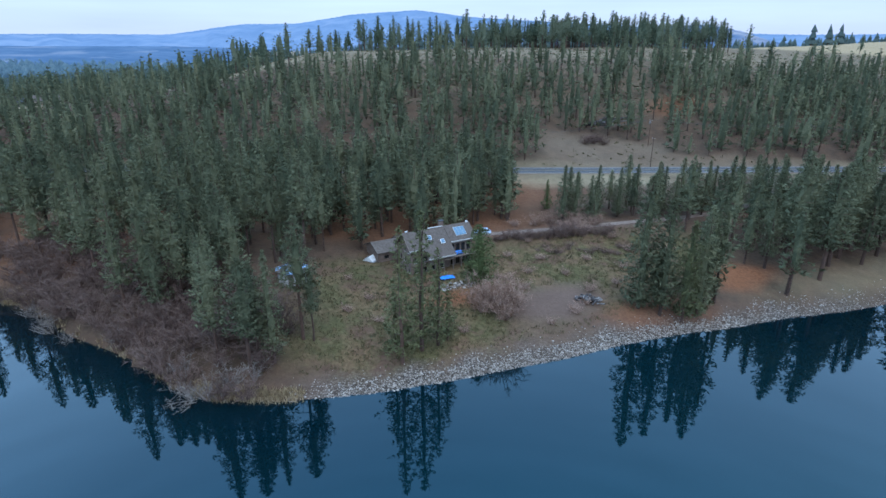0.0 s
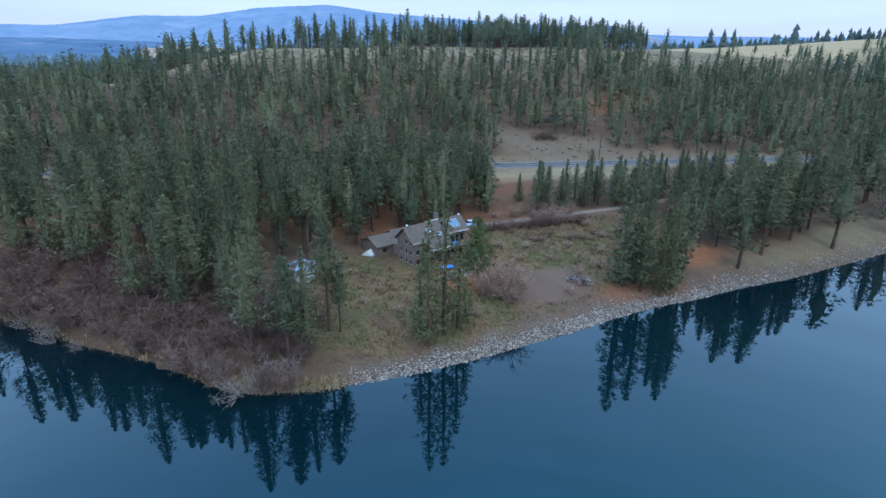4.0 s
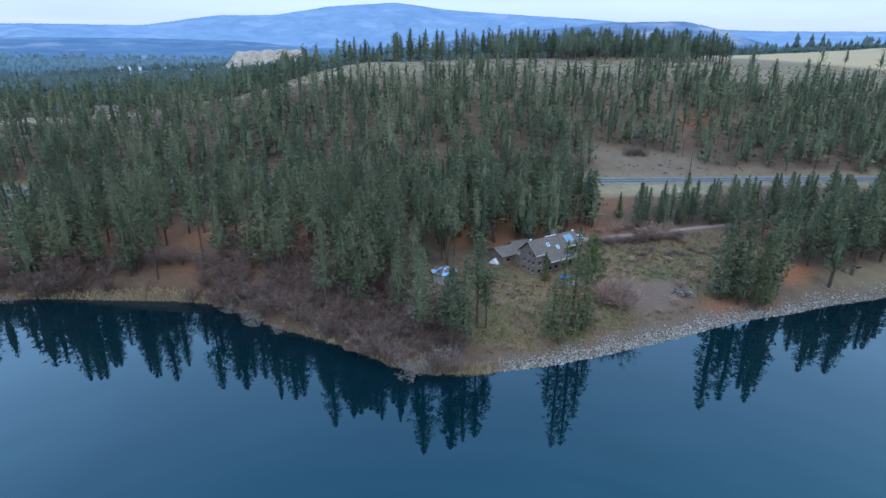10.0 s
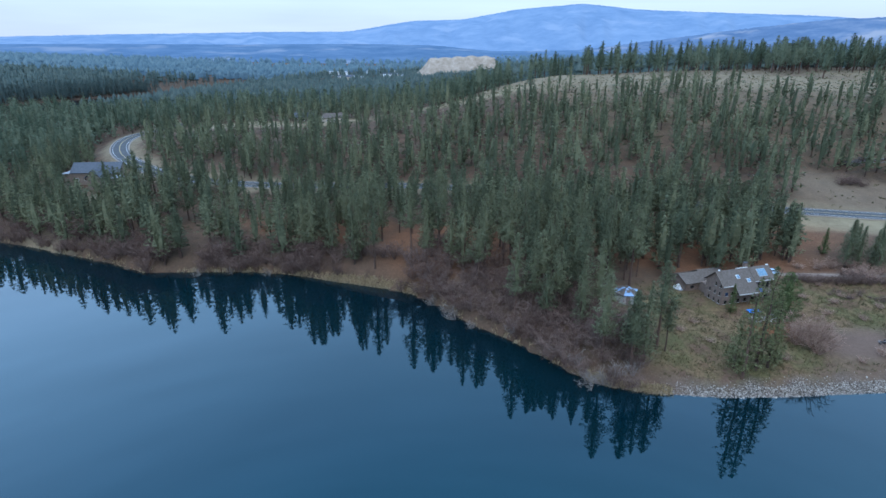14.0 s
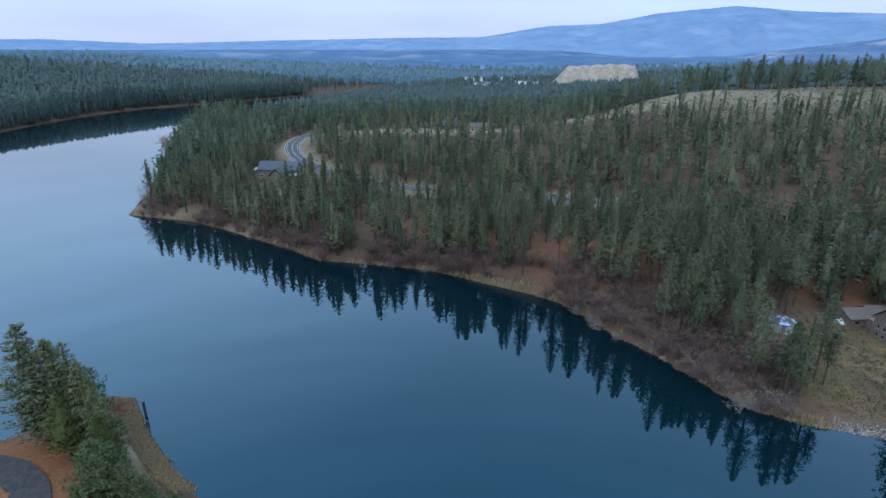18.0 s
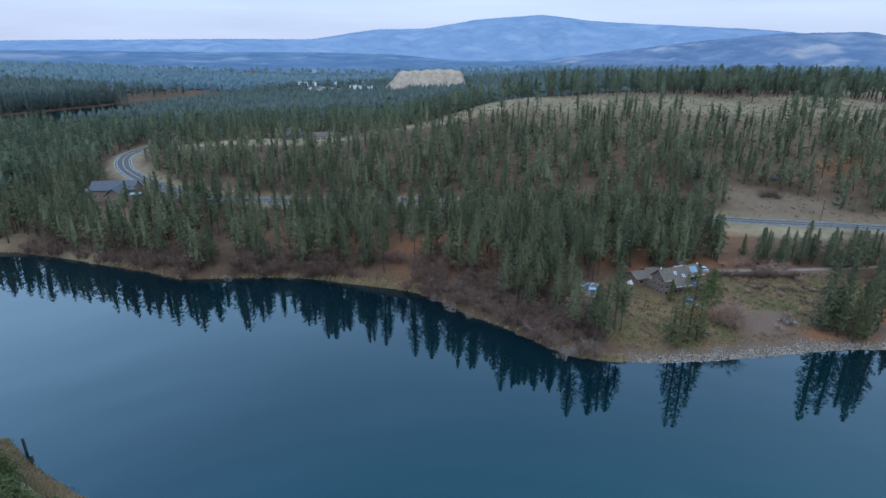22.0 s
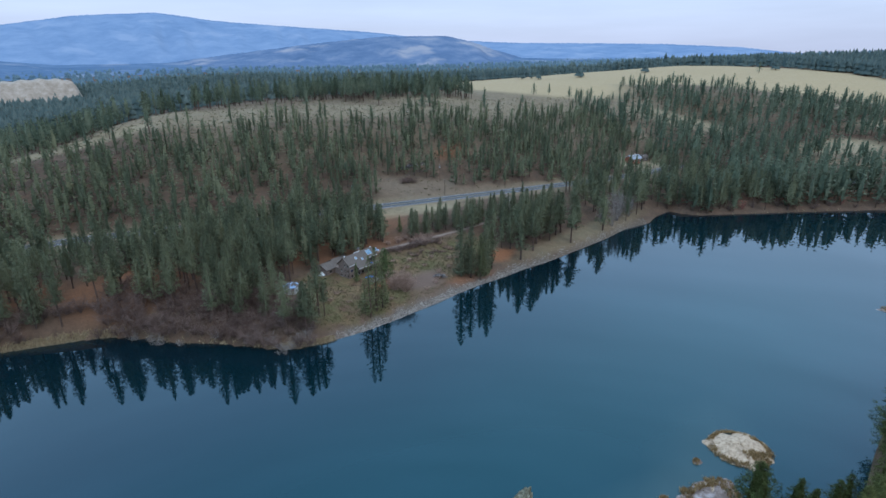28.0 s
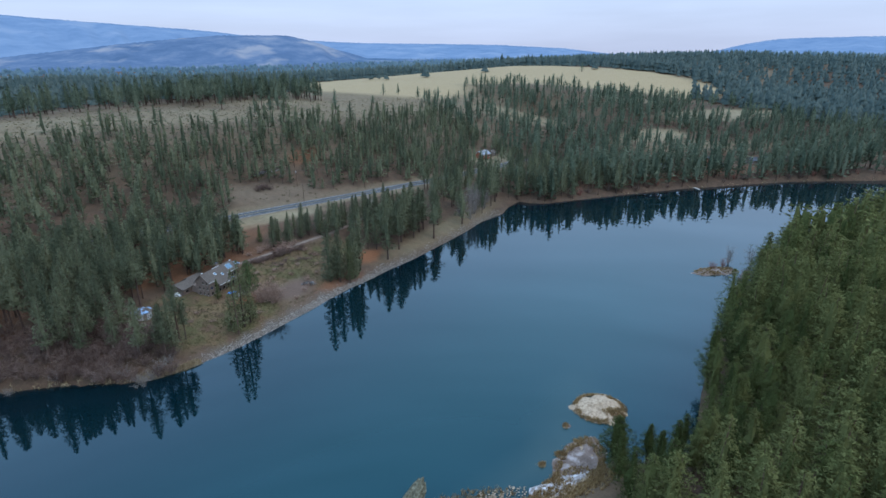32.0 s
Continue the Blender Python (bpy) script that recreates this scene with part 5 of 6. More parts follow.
for x, y, tall, tilt in ((-83, 103, 5.5, 35), (-88, 107, 5, 30), (-78, 100, 4, 40), (-43, 79.5, 6.5, 45), (-40, 78.8, 6, 40), (-37.5, 78.6, 5.5, 50), (-33, 82, 5.5, 15), (-37, 81, 6, 10), (-46, 84, 5.5, 15), (-55, 89, 5, 25), (-64, 96, 5, 20), (-92, 111, 5, 25), (-158, 121, 4.5, 45), (-182, 114, 4.5, 40), (-172, 118, 4, 30)):
    set_shrub(PALE[0], x, y, tall, "bleached dead branches fallen into the water", 1.0, "fallen branches", tilt, "dead branches")
for x, y, tall in ((160, 141, 12), (168, 146, 15), (173, 150, 14), (180, 149, 12), (164, 152, 14), (186, 155, 11), (176, 158, 13), (155, 146, 10), (-337, 124, 14), (-333, 121.5, 10), (212, 3, 9), (216, -6, 10)):
    set_shrub(PALE[1], x, y, tall, "bare pale-barked cottonwood at the water", 1.0, "bare trees", 0, "tree")
for x, y, tall in ((-174, 2, 5), (-171, 0, 4)):
    set_shrub(RED, x, y, tall, "reddish leafless bush at the bank's tip", 1.1)
for x, y in ((60, 231), (64, 232), (68, 231), (62, 234), (66, 234)):
    set_shrub(SHRUBS[1], x, y, 4.6, "dark round thicket on the slope above the road", 1.3, "roadside brush")
for k in range(26):
    x = 232 + k * 11 + random.uniform(-4, 4)
    y = float(np.interp(x, [225, 256, 297, 348, 395, 442, 505], [158, 134, 120, 101, 78, 54, 5])) + random.uniform(2, 9)
    set_shrub(RED if k % 3 == 0 else SHRUBS[k % 3], x, y, random.uniform(3, 6), "reddish brown brush on the far bank", 1.2, "far bank brush")
for x, y, tall, wide in ((199, 5, 4.0, 1.2), (206, 3, 4.5, 1.0), (190, -12, 5, 1.0), (178, -17, 5, 1.0), (168, -20, 5, 1.1), (198, -12, 5.5, 1.0), (-563, 296, 7, 1.6), (-571, 305, 7, 1.6), (-566, 310, 6.5, 1.6), (-556, 302, 6, 1.6)):
    set_shrub(RED, x, y, tall, "leafless russet bush beside the water", wide, "islet bushes", z=-0.1 if x < -500 else None)

# ---- building kit ----
def part(name, bm, mat, parent, label=""):
    """Links a bmesh as one mesh object under a thing or under a part."""
    me = bpy.data.meshes.new(name)
    bm.to_mesh(me)
    bm.free()
    for m in (mat if isinstance(mat, (list, tuple)) else [mat]):
        me.materials.append(m)
    o = new(name, me)
    o.parent = parent
    if label:
        tagged(o, label)
    return o


def block(*boxes, bevel=0.02):
    """Bevelled boxes, each given by its lowest and highest corner, in one bmesh."""
    bm = bmesh.new()
    for x0, y0, z0, x1, y1, z1 in boxes:
        made = bmesh.ops.create_cube(bm, size=1.0)["verts"]
        for v in made:
            v.co = Vector((x0 + (v.co.x + 0.5) * (x1 - x0), y0 + (v.co.y + 0.5) * (y1 - y0), z0 + (v.co.z + 0.5) * (z1 - z0)))
    if bevel:
        bmesh.ops.bevel(bm, geom=list(bm.edges), offset=bevel, segments=1, affect="EDGES")
    return bm


def poly_prism(points, lo, hi, axis="z"):
    """A flat outline pushed along an axis."""
    bm = bmesh.new()
    put = {"z": lambda p, h: (p[0], p[1], h), "x": lambda p, h: (h, p[0], p[1]), "y": lambda p, h: (p[0], h, p[1])}[axis]
    low, high = [bm.verts.new(put(p, lo)) for p in points], [bm.verts.new(put(p, hi)) for p in points]
    bm.faces.new(low[::-1])
    bm.faces.new(high)
    for k in range(len(points)):
        j = (k + 1) % len(points)
        bm.faces.new((low[k], low[j], high[j], high[k]))
    bmesh.ops.recalc_face_normals(bm, faces=bm.faces)
    return bm


def tube(points, radius, sides=6):
    bm = bmesh.new()
    v, f = merge([prism(a, b, radius, radius, sides) for a, b in zip(points, points[1:])])
    vs = [bm.verts.new(p) for p in v]
    for t in f:
        bm.faces.new([vs[i] for i in t])
    return bm


SIDING = material("taupe_siding", [(0.115, 0.080, 0.063), (0.152, 0.108, 0.086), (0.195, 0.143, 0.115)], 0.8, 0.9, bump=0.02, bump_scale=0.2)
SHINGLE = material("grey_shingle", [(0.070, 0.056, 0.047), (0.096, 0.078, 0.066), (0.130, 0.108, 0.093)], 0.5, 0.95, bump=0.03, bump_scale=0.25, big=0.3, spec=0.1)
TRIM = material("pale_trim", [(0.3, 0.28, 0.26), (0.42, 0.4, 0.37)], 0.5, 0.7)
DARKWOOD = material("weathered_deck", [(0.12, 0.09, 0.07), (0.2, 0.155, 0.125)], 0.4, 0.9)
WHITE = material("white_paint", [(0.5, 0.5, 0.49), (0.66, 0.66, 0.65)], 0.6, 0.6)
BLUE_TARP = material("blue_tarp", [(0.02, 0.12, 0.42), (0.04, 0.22, 0.62)], 0.5, 0.5, bump=0.05, bump_scale=0.4)
PALE_TARP = material("pale_blue_tarp", [(0.10, 0.17, 0.29), (0.17, 0.26, 0.40), (0.28, 0.36, 0.47)], 0.6, 0.5, bump=0.05, bump_scale=0.4)
# blue base colour paints the sky's reflection into the skylight panes
SKY_GLASS = material("sky_reflection_glazing", [(0.075, 0.14, 0.20), (0.11, 0.19, 0.26)], 0.6, 0.3, spec=0.35)
METAL = material("galvanised_metal", [(0.4, 0.41, 0.42), (0.55, 0.56, 0.57)], 0.5, 0.45, metal=0.8)
DARK = material("dark_metal", [(0.03, 0.03, 0.032), (0.06, 0.06, 0.062)], 0.4, 0.5)
GREY_ROOF = material("slate_roof", [(0.050, 0.056, 0.066), (0.082, 0.088, 0.102)], 0.8, 0.9, spec=0.1)
SNOW_ROOF = material("pale_roof_sheet", [(0.15, 0.16, 0.175), (0.23, 0.24, 0.26)], 1.0, 0.6)
RED_WALL = material("red_brown_wall", [(0.22, 0.075, 0.045), (0.31, 0.11, 0.065)], 0.7, 0.9)
TAN_WALL = material("tan_wall", [(0.33, 0.27, 0.2), (0.43, 0.36, 0.28)], 0.7, 0.9)


def glass_material():
    m = bpy.data.materials.new("window_glass")
    m.use_nodes = True
    b = m.node_tree.nodes["Principled BSDF"]
    b.inputs["Base Color"].default_value = (0.012, 0.015, 0.018, 1)
    b.inputs["Roughness"].default_value = 0.06
    b.inputs["IOR"].default_value = 1.52
    return m


GLASS = glass_material()


def window(parent, x, y, z, w, h, face, frame_mat=None, sill=False):
    """A framed pane in a wall; face is the way the wall looks in its thing's axes: -y, +y, -x or +x."""
    win = new("window")
    win.parent = parent
    turn = {"-y": 0, "+x": 90, "+y": 180, "-x": 270}[face]
    win.matrix_basis = pose(x, y, z, 0, 0, turn)
    t = 0.09
    part("window_frame", block((-w / 2, -0.05, 0, -w / 2 + t, 0.06, h), (w / 2 - t, -0.05, 0, w / 2, 0.06, h), (-w / 2 + t, -0.05, 0, w / 2 - t, 0.06, t), (-w / 2 + t, -0.05, h - t, w / 2 - t, 0.06, h), bevel=0), frame_mat or DARKWOOD, win)
    part("pane", block((-w / 2 + t, -0.02, t, w / 2 - t, 0.01, h - t), bevel=0), GLASS, win)
    if sill:
        part("sill", block((-w / 2 - 0.08, -0.12, -0.08, w / 2 + 0.08, 0.02, 0.0), bevel=0.01), frame_mat or TRIM, win)
    return win


def gable_roof(l0, l1, w0, w1, eave, ridge_at, ridge, thick=0.22):
    """Roof slab over x from l0 to l1 and y from w0 to w1, with its ridge along x."""
    pts = [(w0, eave), (ridge_at, ridge), (w1, eave), (w1, eave - thick), (ridge_at, ridge - thick * 1.3), (w0, eave - thick)]
    return poly_prism(pts, l0, l1, "x")


def gabled_walls(l0, l1, w0, w1, floor, eave, ridge_at, ridge):
    return poly_prism([(w0, floor), (w1, floor), (w1, eave), (ridge_at, ridge), (w0, eave)], l0, l1, "x")


# ---- the house by the river; its x runs along the ridge, its y away from the river ----
HOUSE = (-7.4, 118.0, 7.0, 30.0)
house = new("house")
house.matrix_world = pose(HOUSE[0], HOUSE[1], HOUSE[2], 0, 0, HOUSE[3])
tagged(house, "taupe three-level house with grey shingle roof and skylights", "house")
# left block under the long roof, right block with the balcony
part("wall", gabled_walls(0, 10.4, 0, 6.9, -0.6, 6.0, 3.4, 9.05), SIDING, house)
part("wall", gabled_walls(10.4, 17.2, 0.6, 6.9, -0.6, 6.6, 3.4, 9.05), SIDING, house)
part("roof", poly_prism([(-0.6, 6.1), (3.4, 9.5), (7.5, 5.75), (7.5, 5.5), (3.4, 9.2), (-0.6, 5.85)], -0.6, 3.2, "x"), SHINGLE, house)
part("roof", poly_prism([(-2.8, 4.23), (3.4, 9.5), (7.5, 5.75), (7.5, 5.5), (3.4, 9.2), (-2.8, 3.98)], 3.2, 10.6, "x"), SHINGLE, house, "long roof sweeping down over the porch")
part("roof", poly_prism([(-0.2, 6.55), (3.4, 9.6), (7.5, 5.85), (7.5, 5.6), (3.4, 9.3), (-0.2, 6.3)], 10.6, 17.9, "x"), SHINGLE, house)
for board in ((-0.62, -0.72, 5.83, 3.2, -0.6, 6.13), (3.2, -2.92, 3.96, 10.6, -2.8, 4.26), (10.6, -0.32, 6.26, 17.9, -0.2, 6.56)):
    part("fascia", block(board, bevel=0.0), TRIM, house, "pale eaves board")
part("rake_board", poly_prism([(-0.6, 6.13), (3.4, 9.53), (3.4, 9.3), (-0.6, 5.9)], -0.7, -0.6, "x"), DARKWOOD, house)


def roof_place(x, up, low_eave=True):
    """A point on the river side of the roof, up being metres along the slope from the ridge."""
    slope = (9.5 - 6.1) / 4.0 if low_eave else (9.6 - 6.55) / 3.6
    n = math.hypot(1, slope)
    return 3.4 - up / n, 9.53 - up * slope / n, math.degrees(math.atan(slope))


for x, up in ((5.6, 2.6), (8.6, 4.1)):
    y, z, a = roof_place(x, up)
    sk = new("skylight")
    sk.parent = house
    sk.matrix_basis = pose(x, y, z, a, 0, 0)
    part("curb", block((-0.55, -0.6, 0.0, 0.55, 0.6, 0.16), bevel=0.03), WHITE, sk)
    part("pane", block((-0.45, -0.5, 0.16, 0.45, 0.5, 0.2), bevel=0.02), SKY_GLASS, sk)
y, z, a = roof_place(14.2, 2.2, False)
sky_big = new("large_skylight")
sky_big.parent = house
sky_big.matrix_basis = pose(14.2, y, z + 0.06, a, 0, 0)
part("curb", block((-1.5, -1.25, 0.0, 1.5, 1.25, 0.12), bevel=0.03), TRIM, sky_big)
for k in range(3):
    part("pane", block((-1.42 + k * 0.97, -1.16, 0.12, -0.52 + k * 0.97, 1.16, 0.18), bevel=0.02), SKY_GLASS, sky_big, "glazed panel with the sky's reflection painted in blue")
part("ridge_vent", block((0.3, 3.2, 9.5, 0.8, 3.6, 9.8), bevel=0.05), WHITE, house)
part("ridge_vent", block((16.9, 3.2, 9.55, 17.5, 3.6, 9.85), bevel=0.05), WHITE, house)
part("ridge_flashing", block((6.2, 3.2, 9.52, 10.4, 3.6, 9.66), bevel=0.02), TRIM, house)
chimney = part("chimney", block((9.9, 4.0, 8.4, 11.0, 4.9, 10.6), bevel=0.04), SIDING, house)
part("chimney_cap", block((9.8, 3.9, 10.6, 11.1, 5.0, 10.75), bevel=0.03), DARK, chimney)
for z in (0.35, 2.75, 5.15):
    for y, w in ((1.0, 0.75), (2.9, 0.7), (5.0, 0.75)):
        if z < 5 or y < 5:
            window(house, -0.02, y, z, w, 1.2, "-x", sill=True)
for x in (1.4, 3.6, 5.8, 8.2):
    window(house, x, -0.02, 2.75, 1.2, 1.3, "-y", sill=True)
    window(house, x, -0.02, 0.3, 1.1, 1.25, "-y", sill=True)
for x in (11.5, 13.0, 14.5, 16.0):
    window(house, x, 0.58, 0.3, 1.25, 2.1, "-y")
    window(house, x, 0.58, 3.5, 1.25, 2.1, "-y")
for y in (2.2, 4.8):
    window(house, 17.22, y, 3.6, 1.2, 1.3, "+x")
    window(house, 17.22, y, 0.8, 1.2, 1.3, "+x")
balcony = part("balcony", block((10.2, -2.0, 3.05, 17.4, 0.6, 3.3), (7.6, -2.6, 3.05, 10.2, 0.0, 3.3), bevel=0.03), DARKWOOD, house)
for k in range(11):
    part("baluster", block((10.3 + k * 0.7, -1.98, 3.3, 10.38 + k * 0.7, -1.9, 4.25), bevel=0), DARKWOOD, balcony)
part("handrail", block((10.2, -2.02, 4.25, 17.42, -1.86, 4.33), bevel=0.01), DARKWOOD, balcony)
for x in (7.8, 10.3, 12.6, 15.0, 17.2):
    part("post", block((x - 0.1, -1.95, -0.6, x + 0.1, -1.75, 3.05), bevel=0.01), DARKWOOD, house)
part("deck", block((7.6, -3.4, -0.15, 17.2, 0.0, 0.1), bevel=0.03), DARKWOOD, house)
tarp = part("tarp", block((11.0, -1.5, 3.3, 13.4, -0.2, 4.1), bevel=0.25), BLUE_TARP, house, "bright blue tarp over balcony furniture")
# garage wing behind the gable
part("wall", gabled_walls(-3.6, 2.6, 10.8, 18.2, -0.4, 2.9, 14.5, 4.2), SIDING, house)
part("roof", gable_roof(-4.1, 2.8, 10.2, 18.8, 2.9, 14.5, 4.7), SHINGLE, house)
part("wall", gabled_walls(2.6, 11.0, 12.0, 18.0, -0.4, 3.0, 15.0, 4.6), SIDING, house)
part("roof", gable_roof(2.8, 11.5, 11.4, 18.6, 3.0, 15.0, 5.1), SHINGLE, house)
part("wall", gabled_walls(1.0, 5.0, 6.9, 12.0, -0.4, 2.6, 9.4, 3.4), SIDING, house)
part("door", block((1.3, 10.7, -0.3, 2.3, 10.82, 1.9), bevel=0.02), DARK, house, "dark wing door")
window(house, -1.4, 10.78, 1.0, 1.4, 1.0, "-y")
# stone retaining wall and blue sheet below the deck
def thing_at(name, x, y, turn, label, category, z=None, group=""):
    o = new(name)
    o.matrix_world = pose(x, y, level_at(x, y) if z is None else z, 0, 0, turn)
    return tagged(o, label, category, group)


wall_rocks = thing_at("rock_terrace", 3.0, 113.5, 25, "pile of pale terrace stones below the deck", "rocks")
for k in range(60):
    o = new("stone", stone_data[k % 5])
    s = random.uniform(0.22, 0.5)
    o.matrix_basis = pose(random.uniform(-4, 4.5), random.gauss(0, 0.8), s * 0.3 + random.uniform(0, 0.25), 0, 0, random.uniform(0, 360)) @ Matrix.Diagonal((s, s, s * 0.8, 1))
    o.parent = wall_rocks
    wx_, wy_ = (wall_rocks.matrix_world @ o.matrix_basis.translation).xy
    o.location.z += level_at(wx_, wy_) - wall_rocks.location.z
pool = thing_at("tarp_heap", 0.9, 116.3, 20, "crumpled blue sheet on the terrace", "tarp")
bm = bmesh.new()
bmesh.ops.create_grid(bm, x_segments=12, y_segments=8, size=1.0)
for v in bm.verts:
    v.co = Vector((v.co.x * 1.7, v.co.y * 1.0, 0.35 * max(0.1, 1 - v.co.length**2) + 0.14 * noise.noise(v.co * 3.1) + 0.1))
part("sheet", bm, BLUE_TARP, pool)

# the eight-sided shed with tarps on its roof
shed = thing_at("round_shed", -34.0, 113.6, 10, "eight-sided pale shed with blue tarps on its roof", "shed")
shed.matrix_world = shed.matrix_world @ Matrix.Diagonal((1.08, 1.08, 1.3, 1))
ring = [(3.0 * math.cos(radians(22.5 + 45 * k)), 3.0 * math.sin(radians(22.5 + 45 * k))) for k in range(8)]
part("wall", poly_prism(ring, -0.6, 2.3), TRIM, shed)
part("door", block((-0.5, -2.95, -0.1, 0.5, -2.75, 1.95), bevel=0.02), DARKWOOD, shed)
for k in range(8):
    bm = bmesh.new()
    a, b = radians(22.5 + 45 * k), radians(22.5 + 45 * (k + 1))
    low, up = 3.5, 0.35
    lo = [Vector((low * math.cos(q), low * math.sin(q), 2.15)) for q in (a, b)]
    hi = [Vector((up * math.cos(q), up * math.sin(q), 3.05)) for q in (b, a)]
    vs = [bm.verts.new(p) for p in lo + hi] + [bm.verts.new(p - Vector((0, 0, 0.12))) for p in lo + hi]
    for face in ((0, 1, 2, 3), (7, 6, 5, 4), (0, 4, 5, 1), (1, 5, 6, 2), (2, 6, 7, 3), (3, 7, 4, 0)):
        bm.faces.new([vs[i] for i in face])
    part("roof_panel", bm, [PALE_TARP, SHINGLE, SHINGLE, PALE_TARP, SHINGLE, PALE_TARP, SHINGLE, PALE_TARP][k], shed)
part("roof_cap", poly_prism([(0.4 * math.cos(k * 0.785), 0.4 * math.sin(k * 0.785)) for k in range(8)], 3.0, 3.2), SHINGLE, shed)
for k in range(7):
    a = radians(k * 51 + 15)
    y, z = 2.0, 2.95
    patch = part("tarp_patch", block((-0.55, -0.45, 0.0, 0.55, 0.5, 0.05), bevel=0.015), [SHINGLE, DARK, SHINGLE][k % 3], shed, "dark torn patch")
    patch.matrix_basis = pose(0, 0, 0, 0, 0, math.degrees(a)) @ pose(1.9, 0, 2.66 + 0.012 * k, 0, 16, 0)

# pale folded canopy lying by the garage
tent = thing_at("folded_canopy", -18.2, 127.2, -25, "white collapsed tent leaning by the garage", "tent")
bm = poly_prism([(-1.5, 0), (1.5, 0), (0.2, 1.3)], -1.1, 1.1, "y")
part("cover", bm, WHITE, tent)
part("side_sheet", block((0.5, -1.3, 0.0, 1.9, 0.7, 0.12), bevel=0.03), SNOW_ROOF, tent)
part("pole", tube([(-1.6, -1.2, 0.02), (0.2, -1.2, 1.45)], 0.05), METAL, tent)

# wood and scrap pile
pile = thing_at("wood_pile", 31.8, 108.4, -25, "heap of dark sawn logs and scrap on bare soil", "wood pile")
LOG = material("log_bark", [(0.03, 0.026, 0.026), (0.055, 0.047, 0.045), (0.20, 0.185, 0.175)], 0.5, 0.9, rand=0.45)
log_me = mesh_arrays("log", *prism((-0.9, 0, 0), (0.9, 0, 0), 0.2, 0.17, 8), [LOG])
for k in range(46):
    o = new("log", log_me)
    u, v = random.gauss(0, 1.25), random.gauss(0, 0.6)
    o.matrix_basis = pose(u, v, 0.15 + 0.75 * max(0, 1 - (u / 2.6)**2 - (v / 1.4)**2) * random.random(), random.uniform(-15, 15), random.uniform(-20, 20), random.gauss(70, 40)) @ Matrix.Diagonal((random.uniform(0.5, 1.0), random.uniform(0.8, 1.4), random.uniform(0.8, 1.4), 1))
    o.parent = pile


def wheel(parent, x, y, r=0.33):
    w = new("wheel")
    w.parent = parent
    w.matrix_basis = pose(x, y, r)
    bm = bmesh.new()
    bmesh.ops.create_cone(bm, cap_ends=True, segments=16, radius1=r, radius2=r, depth=0.22, matrix=pose(0, 0, 0, 90))
    bmesh.ops.bevel(bm, geom=list(bm.edges), offset=0.03, segments=1, affect="EDGES")
    part("tyre", bm, DARK, w)
    bm = bmesh.new()
    bmesh.ops.create_cone(bm, cap_ends=True, segments=12, radius1=r * 0.6, radius2=r * 0.55, depth=0.235, matrix=pose(0, 0, 0, 90))
    part("rim", bm, METAL, w)


def car(x, y, turn, paint, label, long=4.5, tall=1.5, z=None):
    c = thing_at("car", x, y, turn, label, "car", z, "cars")
    h = long / 2
    bm = poly_prism([(-h, 0.35), (-h, 0.8), (-h * 0.93, 0.95), (-h * 0.45, 1.0), (h * 0.45, 0.98), (h * 0.92, 0.82), (h, 0.62), (h, 0.35), (h * 0.8, 0.28), (-h * 0.8, 0.28)], -0.88, 0.88, "y")
    bmesh.ops.bevel(bm, geom=list(bm.edges), offset=0.05, segments=2, affect="EDGES")
    part("body", bm, paint, c)
    bm = poly_prism([(-h * 0.9, 0.96), (-h * 0.62, tall - 0.06), (h * 0.05, tall - 0.06), (h * 0.48, 0.96)], -0.76, 0.76, "y")
    part("windows", bm, GLASS, c, "dark car glass")
    part("roof", block((-h * 0.66, -0.72, tall - 0.09, h * 0.08, 0.72, tall), bevel=0.03), paint, c)
    for u in (-0.6, 0.62):
        for v in (-0.8, 0.8):
            wheel(c, u * h, v)
    for v in (-0.65, 0.65):
        part("headlight", block((h - 0.06, v - 0.18, 0.62, h + 0.02, v + 0.18, 0.76), bevel=0.02), WHITE, c)
        part("tail_light", block((-h - 0.02, v - 0.18, 0.7, -h + 0.06, v + 0.18, 0.86), bevel=0.02), RED_WALL, c)
    return c


PAINT_BLUE = material("pale_blue_car_paint", [(0.38, 0.5, 0.66), (0.46, 0.58, 0.72)], 1.0, 0.25, spec=0.6)
PAINT_DARK = material("dark_car_paint", [(0.02, 0.021, 0.024), (0.03, 0.031, 0.035)], 1.0, 0.25, spec=0.6)
car(10.6, 139.6, 185, PAINT_BLUE, "pale blue station wagon parked on the driveway")
car(-9.5, 135.5, 20, PAINT_DARK, "dark car parked behind the house", tall=1.45)

# ---- road, driveway, poles ----
ASPHALT = material("asphalt", [(0.042, 0.043, 0.047), (0.057, 0.058, 0.062), (0.076, 0.076, 0.08)], 1.2, 0.95, spec=0.1, bump=0.01, bump_scale=0.1, big=0.3)
GRAVEL = material("gravel", [(0.12, 0.097, 0.082), (0.17, 0.14, 0.12), (0.23, 0.195, 0.17)], 0.6, 0.95, bump=0.04, bump_scale=0.2, big=0.4)
EARTH_TRACK = material("earth_track", [(0.105, 0.072, 0.054), (0.150, 0.108, 0.084), (0.198, 0.152, 0.124)], 0.8, 0.95, bump=0.04, bump_scale=0.2, big=0.4)
OLD_ASPHALT = material("old_brown_asphalt", [(0.026, 0.024, 0.024), (0.04, 0.037, 0.036), (0.056, 0.051, 0.05)], 1.5, 0.95, spec=0.1, bump=0.01, bump_scale=0.1, big=0.4)
